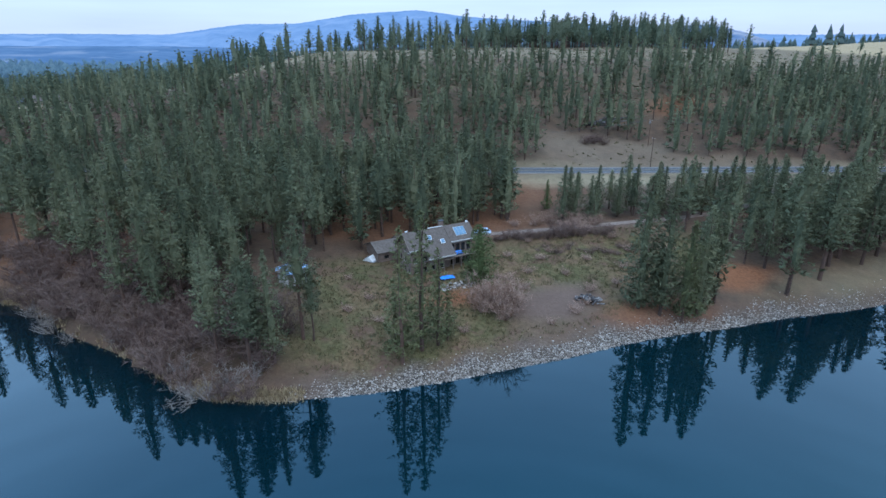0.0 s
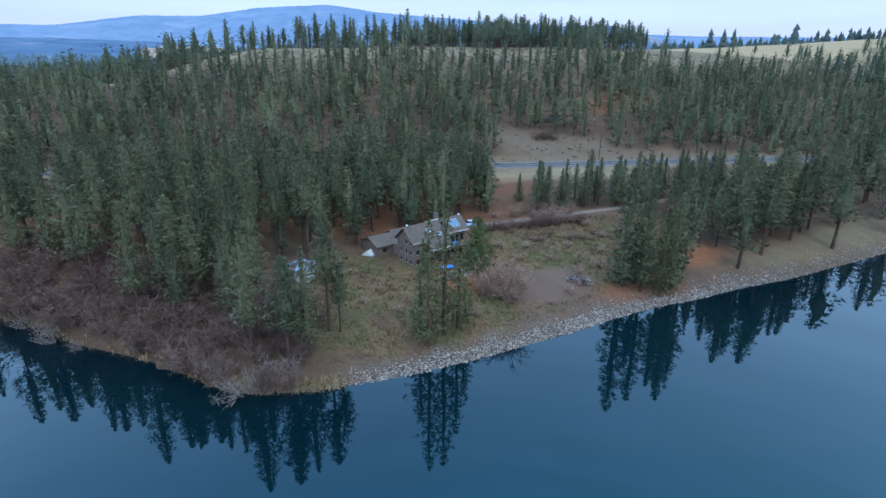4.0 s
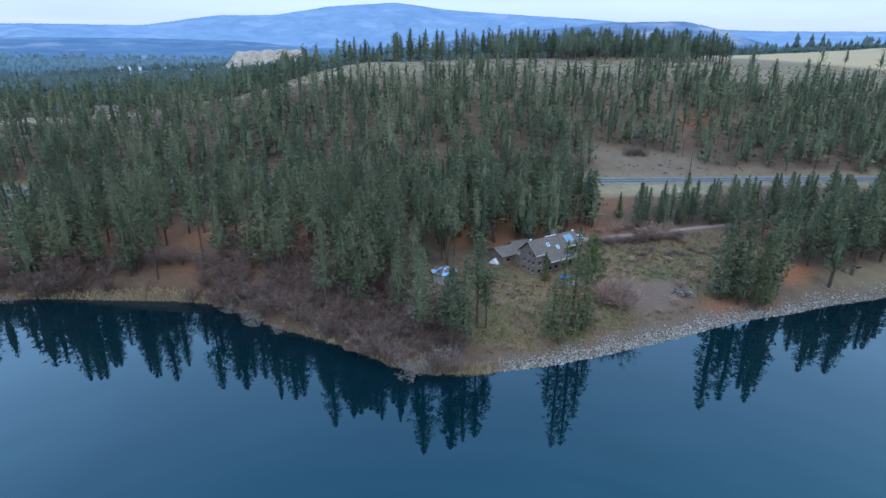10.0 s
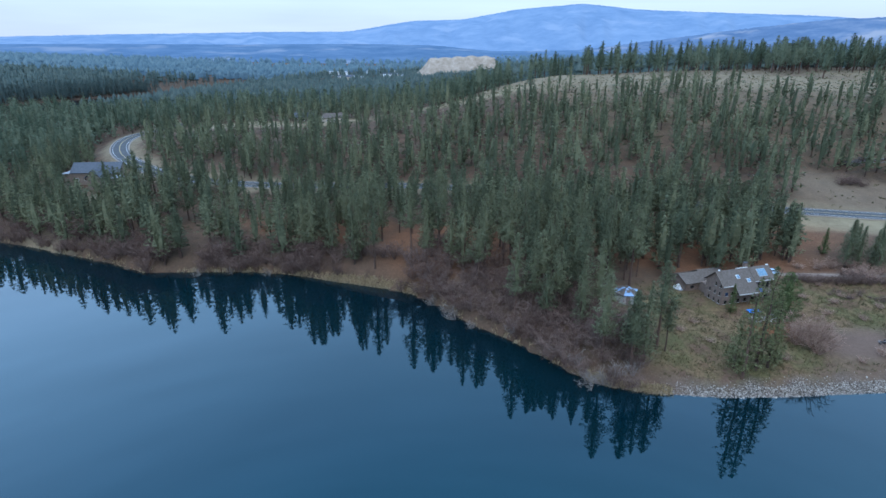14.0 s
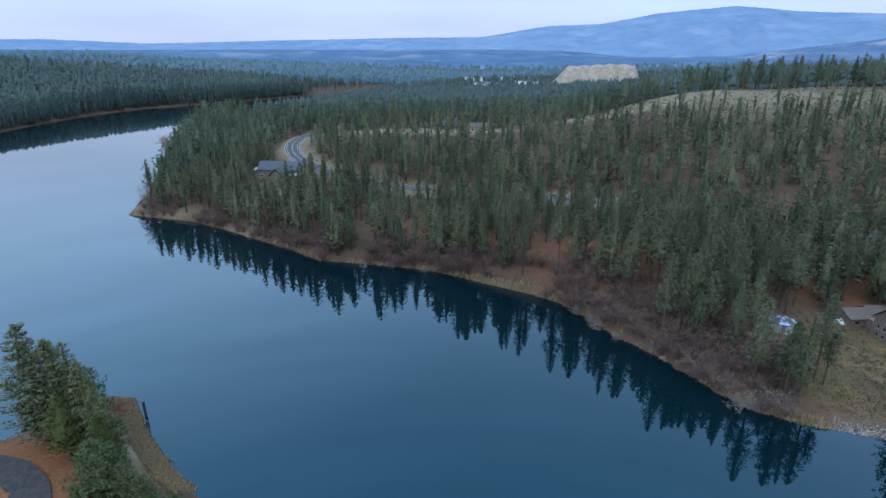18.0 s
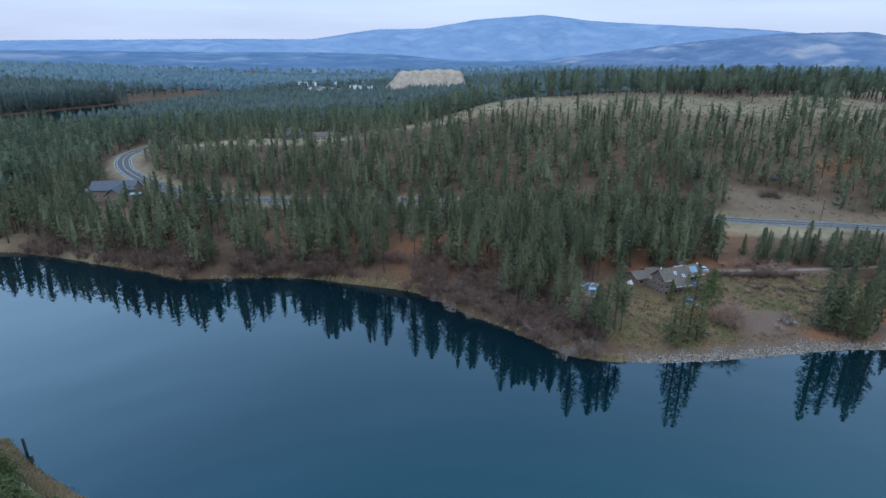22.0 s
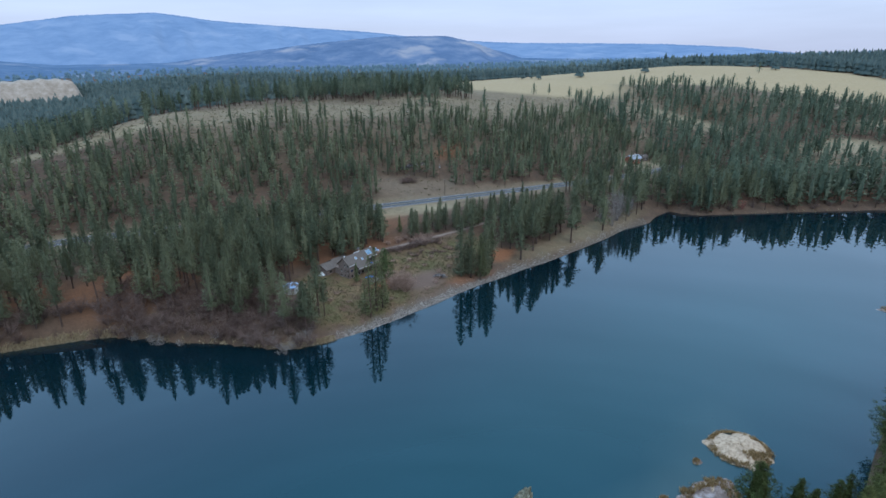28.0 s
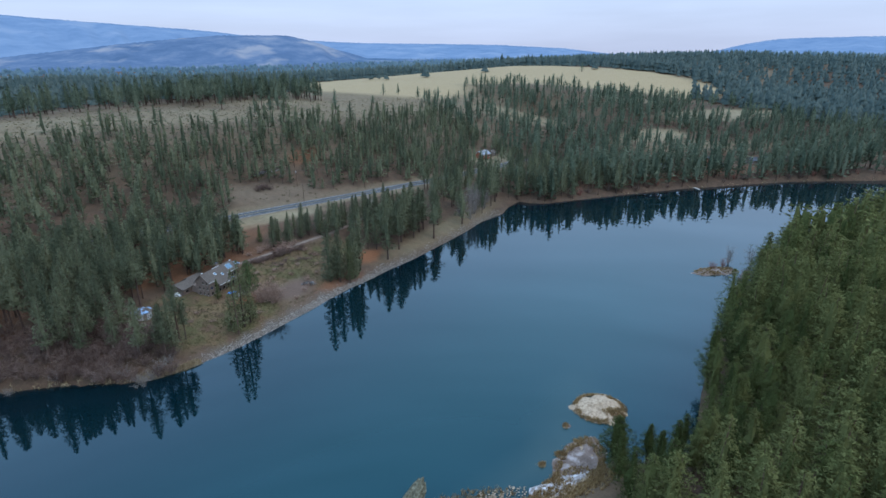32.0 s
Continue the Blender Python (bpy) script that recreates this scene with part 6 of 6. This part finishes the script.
LINE_WHITE = material("white_road_paint", [(0.30, 0.30, 0.29), (0.46, 0.46, 0.45)], 0.5, 0.7)
LINE_YELLOW = material("yellow_road_paint", [(0.24, 0.18, 0.07), (0.34, 0.25, 0.09)], 0.5, 0.7)


def fine_line(line, levels, step=3.0):
    """A smooth line through the given points, evenly spaced."""
    t = np.arange(len(line))
    tt = np.linspace(0, len(line) - 1, 400)
    def glide(v):
        out = np.empty_like(tt)
        for n, q in enumerate(tt):
            i = min(int(q), len(v) - 2)
            k = q - i
            p0, p1, p2, p3 = v[max(i - 1, 0)], v[i], v[i + 1], v[min(i + 2, len(v) - 1)]
            out[n] = 0.5 * (2 * p1 + (p2 - p0) * k + (2 * p0 - 5 * p1 + 4 * p2 - p3) * k * k + (3 * p1 - p0 - 3 * p2 + p3) * k**3)
        return out
    x, y, z = glide(line[:, 0]), glide(line[:, 1]), glide(np.array(levels, float))
    s = np.r_[0, np.cumsum(np.hypot(np.diff(x), np.diff(y)))]
    u = np.arange(0, s[-1], step)
    return np.stack([np.interp(u, s, x), np.interp(u, s, y), np.interp(u, s, z)], -1)


def ribbon(name, line, a, b, lift, mat, dash=None, thick=0.0):
    """A strip beside a line, from a to b metres to its left."""
    d = np.gradient(line[:, :2], axis=0)
    d /= np.linalg.norm(d, axis=1, keepdims=True)
    n = np.stack([-d[:, 1], d[:, 0]], -1)
    L, R = np.c_[line[:, :2] + n * a, line[:, 2] + lift], np.c_[line[:, :2] + n * b, line[:, 2] + lift]
    v = np.stack([L, R], 1).reshape(-1, 3)
    k = np.arange(len(line) - 1)
    if dash:
        k = k[(k // dash) % 3 == 0]
    f = np.stack([2 * k, 2 * k + 2, 2 * k + 3, 2 * k + 1], -1)
    if thick:
        low = v - (0, 0, thick)
        m = len(v)
        v = np.concatenate([v, low])
        f = np.concatenate([f, np.stack([2 * k, 2 * k + m, 2 * k + 2 + m, 2 * k + 2], -1), np.stack([2 * k + 1, 2 * k + 3, 2 * k + 3 + m, 2 * k + 1 + m], -1)])
    return new(name, mesh_arrays(name, v, f, [mat]))


road_line = fine_line(ROAD, ROAD_Z)
tagged(ribbon("gravel_shoulder", road_line, -5.7, 5.7, 0.10, GRAVEL, thick=0.6), "pale gravel shoulders of the highway", "road", kind="structure")
tagged(ribbon("road", road_line, -4.9, 4.9, 0.16, ASPHALT, thick=0.5), "grey two-lane asphalt highway", "road", kind="structure")
tagged(ribbon("edge_line_north", road_line, 3.75, 3.95, 0.168, LINE_WHITE), "white edge line on the highway", "road marking", kind="structure")
tagged(ribbon("edge_line_south", road_line, -3.95, -3.75, 0.168, LINE_WHITE), "white edge line on the highway", "road marking", kind="structure")
tagged(ribbon("centre_line", road_line, -0.18, 0.18, 0.168, LINE_YELLOW), "yellow centre line on the highway", "road marking", kind="structure")
drive_line = fine_line(DRIVE, DRIVE_Z, 2.0)
tagged(ribbon("driveway", drive_line, -1.25, 1.25, 0.10, EARTH_TRACK, thick=0.4), "brown gravel driveway to the house", "driveway", kind="structure")
spur = np.array([(-146, -46, 4.9), (-150, -34, 4.7), (-157, -25.5, 4.6), (-166, -21.5, 4.6), (-176, -21.8, 4.7), (-186, -26, 4.8), (-196, -36, 5.0)], float)
spur_line = fine_line(spur[:, :2], spur[:, 2], 1.5)
for k in range(len(spur_line)):
    spur_line[k, 2] = max(level_at(spur_line[k, 0], spur_line[k, 1]), 1.0)
tagged(ribbon("near_road", spur_line, -3.2, 3.2, 0.25, OLD_ASPHALT, thick=0.8), "narrow asphalt lane on the near bank", "road", kind="structure")


def guard_rail(points):
    g = new("guard_rail")
    g.matrix_world = pose(*points[0])
    tagged(g, "galvanised guard rail beside the lane", "guard rail")
    base = np.array(points) - points[0]
    for p in base:
        part("post", block((p[0] - 0.08, p[1] - 0.08, p[2] - 0.5, p[0] + 0.08, p[1] + 0.08, p[2] + 0.75), bevel=0.01), DARKWOOD, g)
    for a, b in zip(base, base[1:]):
        v = b - a
        rail = part("rail", block((0, -0.05, 0.42, float(np.hypot(*v[:2])), 0.03, 0.74), bevel=0.03), METAL, g)
        rail.matrix_basis = pose(a[0], a[1], a[2], 0, 0, math.degrees(math.atan2(v[1], v[0])))


guard_rail([(x, y, level_at(x, y)) for x, y in ((-185.2, -19.5), (-186.0, -16.5), (-186.6, -13.5), (-187.0, -10.5), (-187.0, -7.5))])

# power line along the road
poles = []
for x, y, tall in ((-40, 214, 11), (20, 212, 11), (80, 208, 11.5), (86, 229, 11), (146, 218, 11), (205, 222, 11), (265, 230, 11)):
    z = level_at(x, y)
    p = thing_at("power_pole", x, y, 0, "weathered wooden power pole", "power pole", group="power poles")
    v, f = prism((0, 0, -0.5), (0, 0, tall), 0.16, 0.11, 8)
    o = new("pole", mesh_arrays("pole", v, f, [BARK]))
    o.parent = p
    part("crossarm", block((-0.06, -1.1, tall - 0.7, 0.06, 1.1, tall - 0.55), bevel=0.01), DARKWOOD, p)
    for u in (-1.0, 0.0, 1.0):
        part("insulator", block((-0.05, u - 0.05, tall - 0.55, 0.05, u + 0.05, tall - 0.35), bevel=0.02), WHITE, p)
    if tall == 11 and x == 86:
        part("transformer", block((-0.3, 0.15, tall - 2.0, 0.3, 0.75, tall - 1.0), bevel=0.12), METAL, p)
    poles.append((x, y, z + tall - 0.4, tall))
run = [q for q in poles if q[3] == 11]
for u in (-1.0, 1.0):
    for a, b in zip(run, run[1:]):
        pts = []
        for k in range(9):
            t = k / 8
            pts.append((a[0] + (b[0] - a[0]) * t, a[1] + u + (b[1] - a[1]) * t, a[2] + (b[2] - a[2]) * t - 1.1 * 4 * t * (1 - t)))
        me = mesh_arrays("power_line", *merge([prism(p, q, 0.025, 0.025, 3) for p, q in zip(pts, pts[1:])]), [DARK])
        tagged(new("power_line", me), "thin dark power line strung between poles", "cable", "power lines")

# ---- islets, log heap, far houses, town ----
MOUNDS = []


def mound_level(x, y):
    """Height of the islets' tops."""
    z = np.full(np.shape(x), -0.2)
    for cx, cy, rx, ry, turn, tall in MOUNDS:
        c, s = math.cos(radians(turn)), math.sin(radians(turn))
        k = np.hypot(((x - cx) * c + (y - cy) * s) / rx, (-(x - cx) * s + (y - cy) * c) / ry)
        z = np.maximum(z, tall * (1 - k**2.2))
    return z


def mound(name, label, cx, cy, rx, ry, turn, tall, mats, seed, category="islet"):
    """A low uneven islet whose foot lies under the water."""
    MOUNDS.append((cx, cy, rx, ry, turn, tall))
    r = np.random.default_rng(seed)
    na, nr = 40, 9
    a = np.linspace(0, 2 * math.pi, na, endpoint=False)
    rim = 1 + 0.09 * np.sin(3 * a + r.random() * 6) + 0.1 * np.sin(7 * a + r.random() * 6) + 0.06 * np.sin(13 * a)
    k = np.linspace(0.02, 1.15, nr)
    A, K = np.meshgrid(a, k, indexing="ij")
    X, Y = np.cos(A) * K * rim[:, None] * rx, np.sin(A) * K * rim[:, None] * ry
    Z = tall * (1 - K**2.2) + 0.12 * r.normal(0, 1, K.shape) * (K < 1)
    c, s = math.cos(radians(turn)), math.sin(radians(turn))
    V = np.stack([cx + X * c - Y * s, cy + X * s + Y * c, Z], -1).reshape(-1, 3)
    i, j = np.meshgrid(np.arange(na), np.arange(nr - 1), indexing="ij")
    p, q = i * nr + j, ((i + 1) % na) * nr + j
    F = np.stack([p, p + 1, q + 1, q], -1).reshape(-1, 4)
    ob = new(name, mesh_arrays(name, V, F, [mats], smooth_faces=True))
    return tagged(ob, label, category, kind="structure")


PALE_ROCK = material("bleached_rock", [(0.13, 0.085, 0.052), (0.28, 0.205, 0.138), (0.40, 0.305, 0.212)], 0.9, 0.95, bump=0.2, bump_scale=0.5, big=0.25)
FROST_ROCK = material("frosted_rock", [(0.13, 0.098, 0.085), (0.28, 0.25, 0.24), (0.54, 0.52, 0.51)], 0.7, 0.9, bump=0.2, bump_scale=0.4, big=0.3)
MUD = material("islet_mud", [(0.075, 0.05, 0.04), (0.125, 0.09, 0.074), (0.31, 0.27, 0.255)], 2.6, 0.95, bump=0.12, bump_scale=0.6)
LICHEN = material("lichen_rock", [(0.04, 0.036, 0.022), (0.085, 0.078, 0.05), (0.17, 0.165, 0.12)], 0.6, 0.95, bump=0.2, bump_scale=0.4)
mound("islet_1", "pale bare rock islet with dry grass at its rim", 60.3, -26.3, 7.8, 7.2, -40, 1.7, PALE_ROCK, 5)
mound("islet_2", "brown muddy shoal with frost and dry weeds", 35, -38.0, 13, 6.0, 24, 0.7, MUD, 6)
mound("islet_8", "frost-white flat of broken rock beside the shoal", 25.5, -40.6, 11, 5.2, -6, 1.5, FROST_ROCK, 12)
mound("islet_3", "grassy islet off the wooded bank", 197, 2.5, 11.5, 5.2, -28, 0.8, MUD, 7)
mound("islet_4", "low brushy islet in the far bend", -564, 303, 14, 8, 30, 0.5, MUD, 8)


mound("islet_5", "small hummock of ochre sedge", 46.1, -25.1, 1.3, 1.0, 0, 0.35, MUD, 9)
mound("islet_6", "small hummock of mossy sedge", 34.8, -31.1, 1.2, 1.0, 0, 0.35, LICHEN, 10)
mound("islet_7", "small hummock of mossy sedge", 28.5, -30.9, 1.2, 1.0, 0, 0.35, LICHEN, 11)


def ring_tufts(cx, cy, rx, ry, turn, n, lo=0.8, hi=1.05):
    a, k = rng.random(n) * 6.28, rng.uniform(lo, hi, n)
    c, s = math.cos(radians(turn)), math.sin(radians(turn))
    X, Y = np.cos(a) * k * rx, np.sin(a) * k * ry
    return np.stack([cx + X * c - Y * s, cy + X * s + Y * c], -1)


OCHRE = material("ochre_sedge", [(0.12, 0.072, 0.03), (0.22, 0.13, 0.055), (0.36, 0.25, 0.115)], 0.6, 0.95, island=0.5)
tufts = np.concatenate([ring_tufts(60.3, -26.3, 7.8, 7.2, -40, 420, 0.86, 1.04), ring_tufts(60.5, -30.5, 3.0, 1.6, -30, 90, 0, 1), ring_tufts(35, -38, 13, 6, 24, 620, 0.72), ring_tufts(25.5, -40.6, 11, 5.2, -6, 420, 0.7), ring_tufts(30, -46, 12, 3.5, -10, 300, 0, 1), ring_tufts(197, 2.5, 11, 5, -28, 300, 0.3), ring_tufts(46.1, -25.1, 1.0, 0.8, 0, 40, 0, 1), ring_tufts(34.8, -31.1, 0.9, 0.7, 0, 40, 0, 1), ring_tufts(28.5, -30.9, 0.9, 0.7, 0, 36, 0, 1), ring_tufts(6, -27.5, 11, 3.0, -28, 420, 0.1), ring_tufts(20, -39, 9, 3, -8, 200, 0.1), ring_tufts(-8, -22, 4.5, 2.2, -10, 160, 0.1), ring_tufts(-5, -21.5, 3, 1.6, -30, 60, 0.1), ring_tufts(63, -31.5, 2.2, 1.2, 0, 50, 0, 1)])
blades("islet_sedge", "ochre dry sedge on the islets", tufts, rng.uniform(0.35, 0.9, len(tufts)), OCHRE, per=9, spread=0.25, width=0.1, floor_at=mound_level)

rubble = np.concatenate([ring_tufts(60.3, -26.3, 7.9, 7.3, -40, 170, 0.5, 1.05), ring_tufts(25.5, -40.6, 10, 4.8, -6, 420, 0.1, 1), ring_tufts(35, -38, 12, 5.5, 24, 380, 0.1, 1), ring_tufts(24, -38.5, 8, 3, 5, 260, 0.1, 1), ring_tufts(40, -34.5, 6, 3, 14, 220, 0.1, 1), ring_tufts(10, -31, 10, 3, -20, 200, 0.1, 1)])
p = scatter_stones(rubble, rng.uniform(0.1, 0.27, len(rubble)))
for v in p.verts:
    v[:, 2] = np.where(v[:, 2] < 0.35, v[:, 2] * 0.5 + 0.38, v[:, 2])
p.finish("islet_rubble", "pale stones strewn on the islets", "rocks", [PALE_ROCK])

# leaning lichen-grown rock at the near shore
crag = thing_at("lichen_crag", -6.5, -20.2, 0, "tall leaning rock covered in pale lichen", "rock", z=-0.4)
bm = bmesh.new()
bmesh.ops.create_icosphere(bm, subdivisions=5, radius=1.0)
for v in bm.verts:
    n1 = noise.noise(v.co * 2.3) * 0.24 + noise.noise(v.co * 6.0) * 0.12 + noise.noise(v.co * 15.0) * 0.06
    v.co *= 1 + n1
    h = (v.co.z + 1) / 2
    v.co = Vector((v.co.x * (3.6 - 2.0 * h) + 4.6 * h - 0.6, v.co.y * (2.6 - 1.2 * h) + 0.6 * h, h * 6.2))
part("rock", bm, LICHEN, crag)

# log heap and parked machinery above the road
heap = thing_at("log_heap", 74.5, 252, 8, "dark heap of felled logs at the wood's edge", "log heap")
for k in range(40):
    o = new("log", log_me)
    u, w = random.gauss(0, 4.5), random.gauss(0, 0.9)
    o.matrix_basis = pose(u, w, 0.2 + 1.0 * max(0, 1 - abs(w) / 1.5) * random.random(), 0, random.uniform(-8, 8), random.gauss(0, 14)) @ Matrix.Diagonal((random.uniform(1.5, 3.2), random.uniform(1.2, 2.0), random.uniform(1.2, 2.0), 1))
    o.parent = heap
    hx_, hy_ = (heap.matrix_world @ o.matrix_basis.translation).xy
    o.location.z += level_at(hx_, hy_) - heap.location.z


def cottage(x, y, turn, l, w, wall, rise, wall_mat, roof_mat, label, name="house", z=None, windows=3, category="house", chimney_at=None):
    """A plain gabled building with windows, door and chimney; x along its ridge."""
    b = thing_at(name, x, y, turn, label, category, z, "far buildings")
    part("wall", gabled_walls(-l / 2, l / 2, -w / 2, w / 2, -1.5, wall, 0, wall + rise), wall_mat, b)
    part("roof", gable_roof(-l / 2 - 0.5, l / 2 + 0.5, -w / 2 - 0.6, w / 2 + 0.6, wall + 0.1, 0, wall + rise + 0.4), roof_mat, b)
    for k in range(windows):
        u = -l / 2 + l * (k + 0.5) / windows
        window(b, u, -w / 2 - 0.02, 0.9, min(1.8, l / windows * 0.6), 1.3, "-y", WHITE)
    part("door", block((l * 0.3, -w / 2 - 0.06, 0, l * 0.3 + 0.95, -w / 2 + 0.02, 2.05), bevel=0.02), DARK, b)
    if chimney_at is not None:
        part("chimney", block((chimney_at - 0.4, -0.4, wall, chimney_at + 0.4, 0.4, wall + rise + 1.2), bevel=0.03), TAN_WALL, b)
    return b


# lodge on the wooded point: crossed dark roofs with pale lower roofs
lodge = cottage(-300, 189, 20, 24, 11, 5.0, 4.2, DARKWOOD, GREY_ROOF, "large dark-roofed lodge among pines on the point", "lodge", windows=5)
part("roof", gable_roof(-4.5, 12.5, -4.2, 4.2, 4.8, 0, 8.6), GREY_ROOF, lodge).matrix_basis = pose(5, -6, 0, 0, 0, -90)
part("wall", gabled_walls(-4.0, 11.5, -3.6, 3.6, -1.5, 4.7, 0, 8.2), DARKWOOD, lodge).matrix_basis = pose(5, -6, 0, 0, 0, -90)
for slab in ((-17.5, -4.5, 4.3, -12.6, 4.0, 4.6), (10, -13, 3.4, 16.5, -7, 3.7)):
    part("roof", block(slab, bevel=0.04), SNOW_ROOF, lodge, "pale flat roof sheet")
for box in ((-17, -4, -1.5, -12.0, 3.5, 4.3), (10.5, -12.6, -1.5, 16, -7.4, 3.4)):
    part("wall", block(box, bevel=0.02), DARKWOOD, lodge)
cottage(268, 243, 12, 13, 8, 3.0, 2.6, RED_WALL, SNOW_ROOF, "red-brown cabin with a pale metal roof by the highway", windows=3, chimney_at=2)
cottage(283, 247, 12, 6, 5, 2.6, 1.8, DARKWOOD, SHINGLE, "small dark outbuilding beside the cabin", "outbuilding", windows=1)
cottage(425, 113, -22, 12, 9, 3.2, 5.0, RED_WALL, GREY_ROOF, "steep dark-roofed cabin above the far shore", windows=3)
cottage(420, 106, -22, 9, 5, 2.6, 1.4, WHITE, SNOW_ROOF, "low pale boathouse above the far shore", "boathouse", windows=2)
for k, (x, y) in enumerate(((377, 133), (468, 97), (484, 90), (498, 84), (515, 74), (528, 67))):
    cottage(x, y, -25 + 7 * k, 9 + k % 3 * 2, 7, 2.9, 2.2, [TAN_WALL, DARKWOOD, TAN_WALL][k % 3], [GREY_ROOF, GREY_ROOF, SNOW_ROOF][k % 3], "lakeside cabin half hidden among pines", windows=2)
for k, (x, y) in enumerate(((-333, 362), (-268, 354), (-255, 330), (-225, 318))):
    cottage(x, y, 10 + 9 * k, 15, 9, 3.2, 2.6, [DARKWOOD, TAN_WALL][k % 2], [GREY_ROOF, SHINGLE][k % 2], "ranch house among pines on the western slope", windows=3)
for k, (x, y, l, w, h) in enumerate(((-684, 1282, 60, 22, 9), (-640, 1300, 34, 16, 6), (-590, 1345, 70, 24, 8), (-500, 1210, 46, 20, 7), (-470, 1180, 30, 14, 6), (-535, 930, 34, 15, 5), (-505, 900, 26, 12, 4), (-517, 503, 26, 12, 4), (-538, 500, 18, 10, 4), (-622, 1170, 34, 16, 6), (-557, 1137, 50, 18, 7), (-515, 1213, 44, 18, 7), (-445, 1128, 36, 16, 6), (-590, 1150, 28, 14, 6), (-420, 1120, 24, 12, 5), (-620, 1200, 40, 16, 5), (-740, 1330, 44, 18, 6))):
    cottage(x, y, 15 + 13 * k, l, w, h, 1.8, [WHITE, TAN_WALL, WHITE][k % 3], [SNOW_ROOF, GREY_ROOF][k % 2], "pale low building in the valley town", "town_building", windows=4, category="building")
for x, y, turn in ((359, 93, 60), (462, 45, 20)):
    d = thing_at("dock", x, y, turn, "short wooden boat dock on the far shore", "dock", z=0.0, group="docks")
    for k in range(9):
        part("plank", block((-4 + k, -1.0, 0.35, -3.05 + k, 1.0, 0.43), bevel=0), TRIM, d)
    for u in (-3.8, 0, 4.2):
        for v in (-0.9, 0.9):
            part("pile", block((u - 0.1, v - 0.1, -2.0, u + 0.1, v + 0.1, 0.7), bevel=0), DARKWOOD, d)
for x, y in ((-171.2, 6.6), (-166.0, 3.6)):
    m = thing_at("mooring_post", x, y, 0, "dark weathered timber post at the bank's tip", "post", z=-0.5, group="mooring posts")
    part("post", block((-0.25, -0.25, -1.0, 0.25, 0.25, 4.6 if x < -170 else 2.8), bevel=0.06), DARK, m)
# cut bank of the gravel bluff beyond the woods
def bluff(name, label, x, y, turn, long, tall, mat, category="bluff"):
    nx, nz = 48, 12
    u, k = np.meshgrid(np.linspace(-1, 1, nx), np.linspace(0, 1, nz), indexing="ij")
    top = tall * np.clip(np.minimum((u + 1) / 0.55, (1 - u) / 0.2), 0, 1) * (0.95 + 0.03 * np.sin(u * 4) + 0.02 * np.sin(u * 23))
    gully = 5 * np.sin(u * 31 + 2 * np.sin(u * 7)) * (1 - k)
    X, Y, Z = u * long / 2, -55 * (1 - k) + gully, top * k**0.9
    back = np.stack([X[:, -1], Y[:, -1] + 160, Z[:, -1] - 2], -1)
    foot = np.stack([X[:, -1], Y[:, -1] + 200, 0 * Z[:, -1] - 10], -1)
    V = np.concatenate([np.stack([X, Y, Z], -1), back[:, None], foot[:, None]], 1)
    c, s = math.cos(radians(turn)), math.sin(radians(turn))
    W = np.stack([x + V[..., 0] * c - V[..., 1] * s, y + V[..., 0] * s + V[..., 1] * c, 8 + V[..., 2]], -1)
    return tagged(new(name, mesh_arrays(name, W.reshape(-1, 3), grid_faces(nx, nz + 2), [mat], smooth_faces=True)), label, category, kind="structure")


BLUFF = material("bluff_gravel", [(0.17, 0.13, 0.096), (0.235, 0.186, 0.142), (0.30, 0.245, 0.195)], 9.0, 1.0, bump=1.5, bump_scale=5.0)
bluff("bluff", "pale gravel bluff at the edge of the valley", -305, 985, 12, 190, 60, BLUFF)
for proto in (*SHRUBS, *PALE, TAN_BUSH, RED):
    bpy.data.objects.remove(proto)
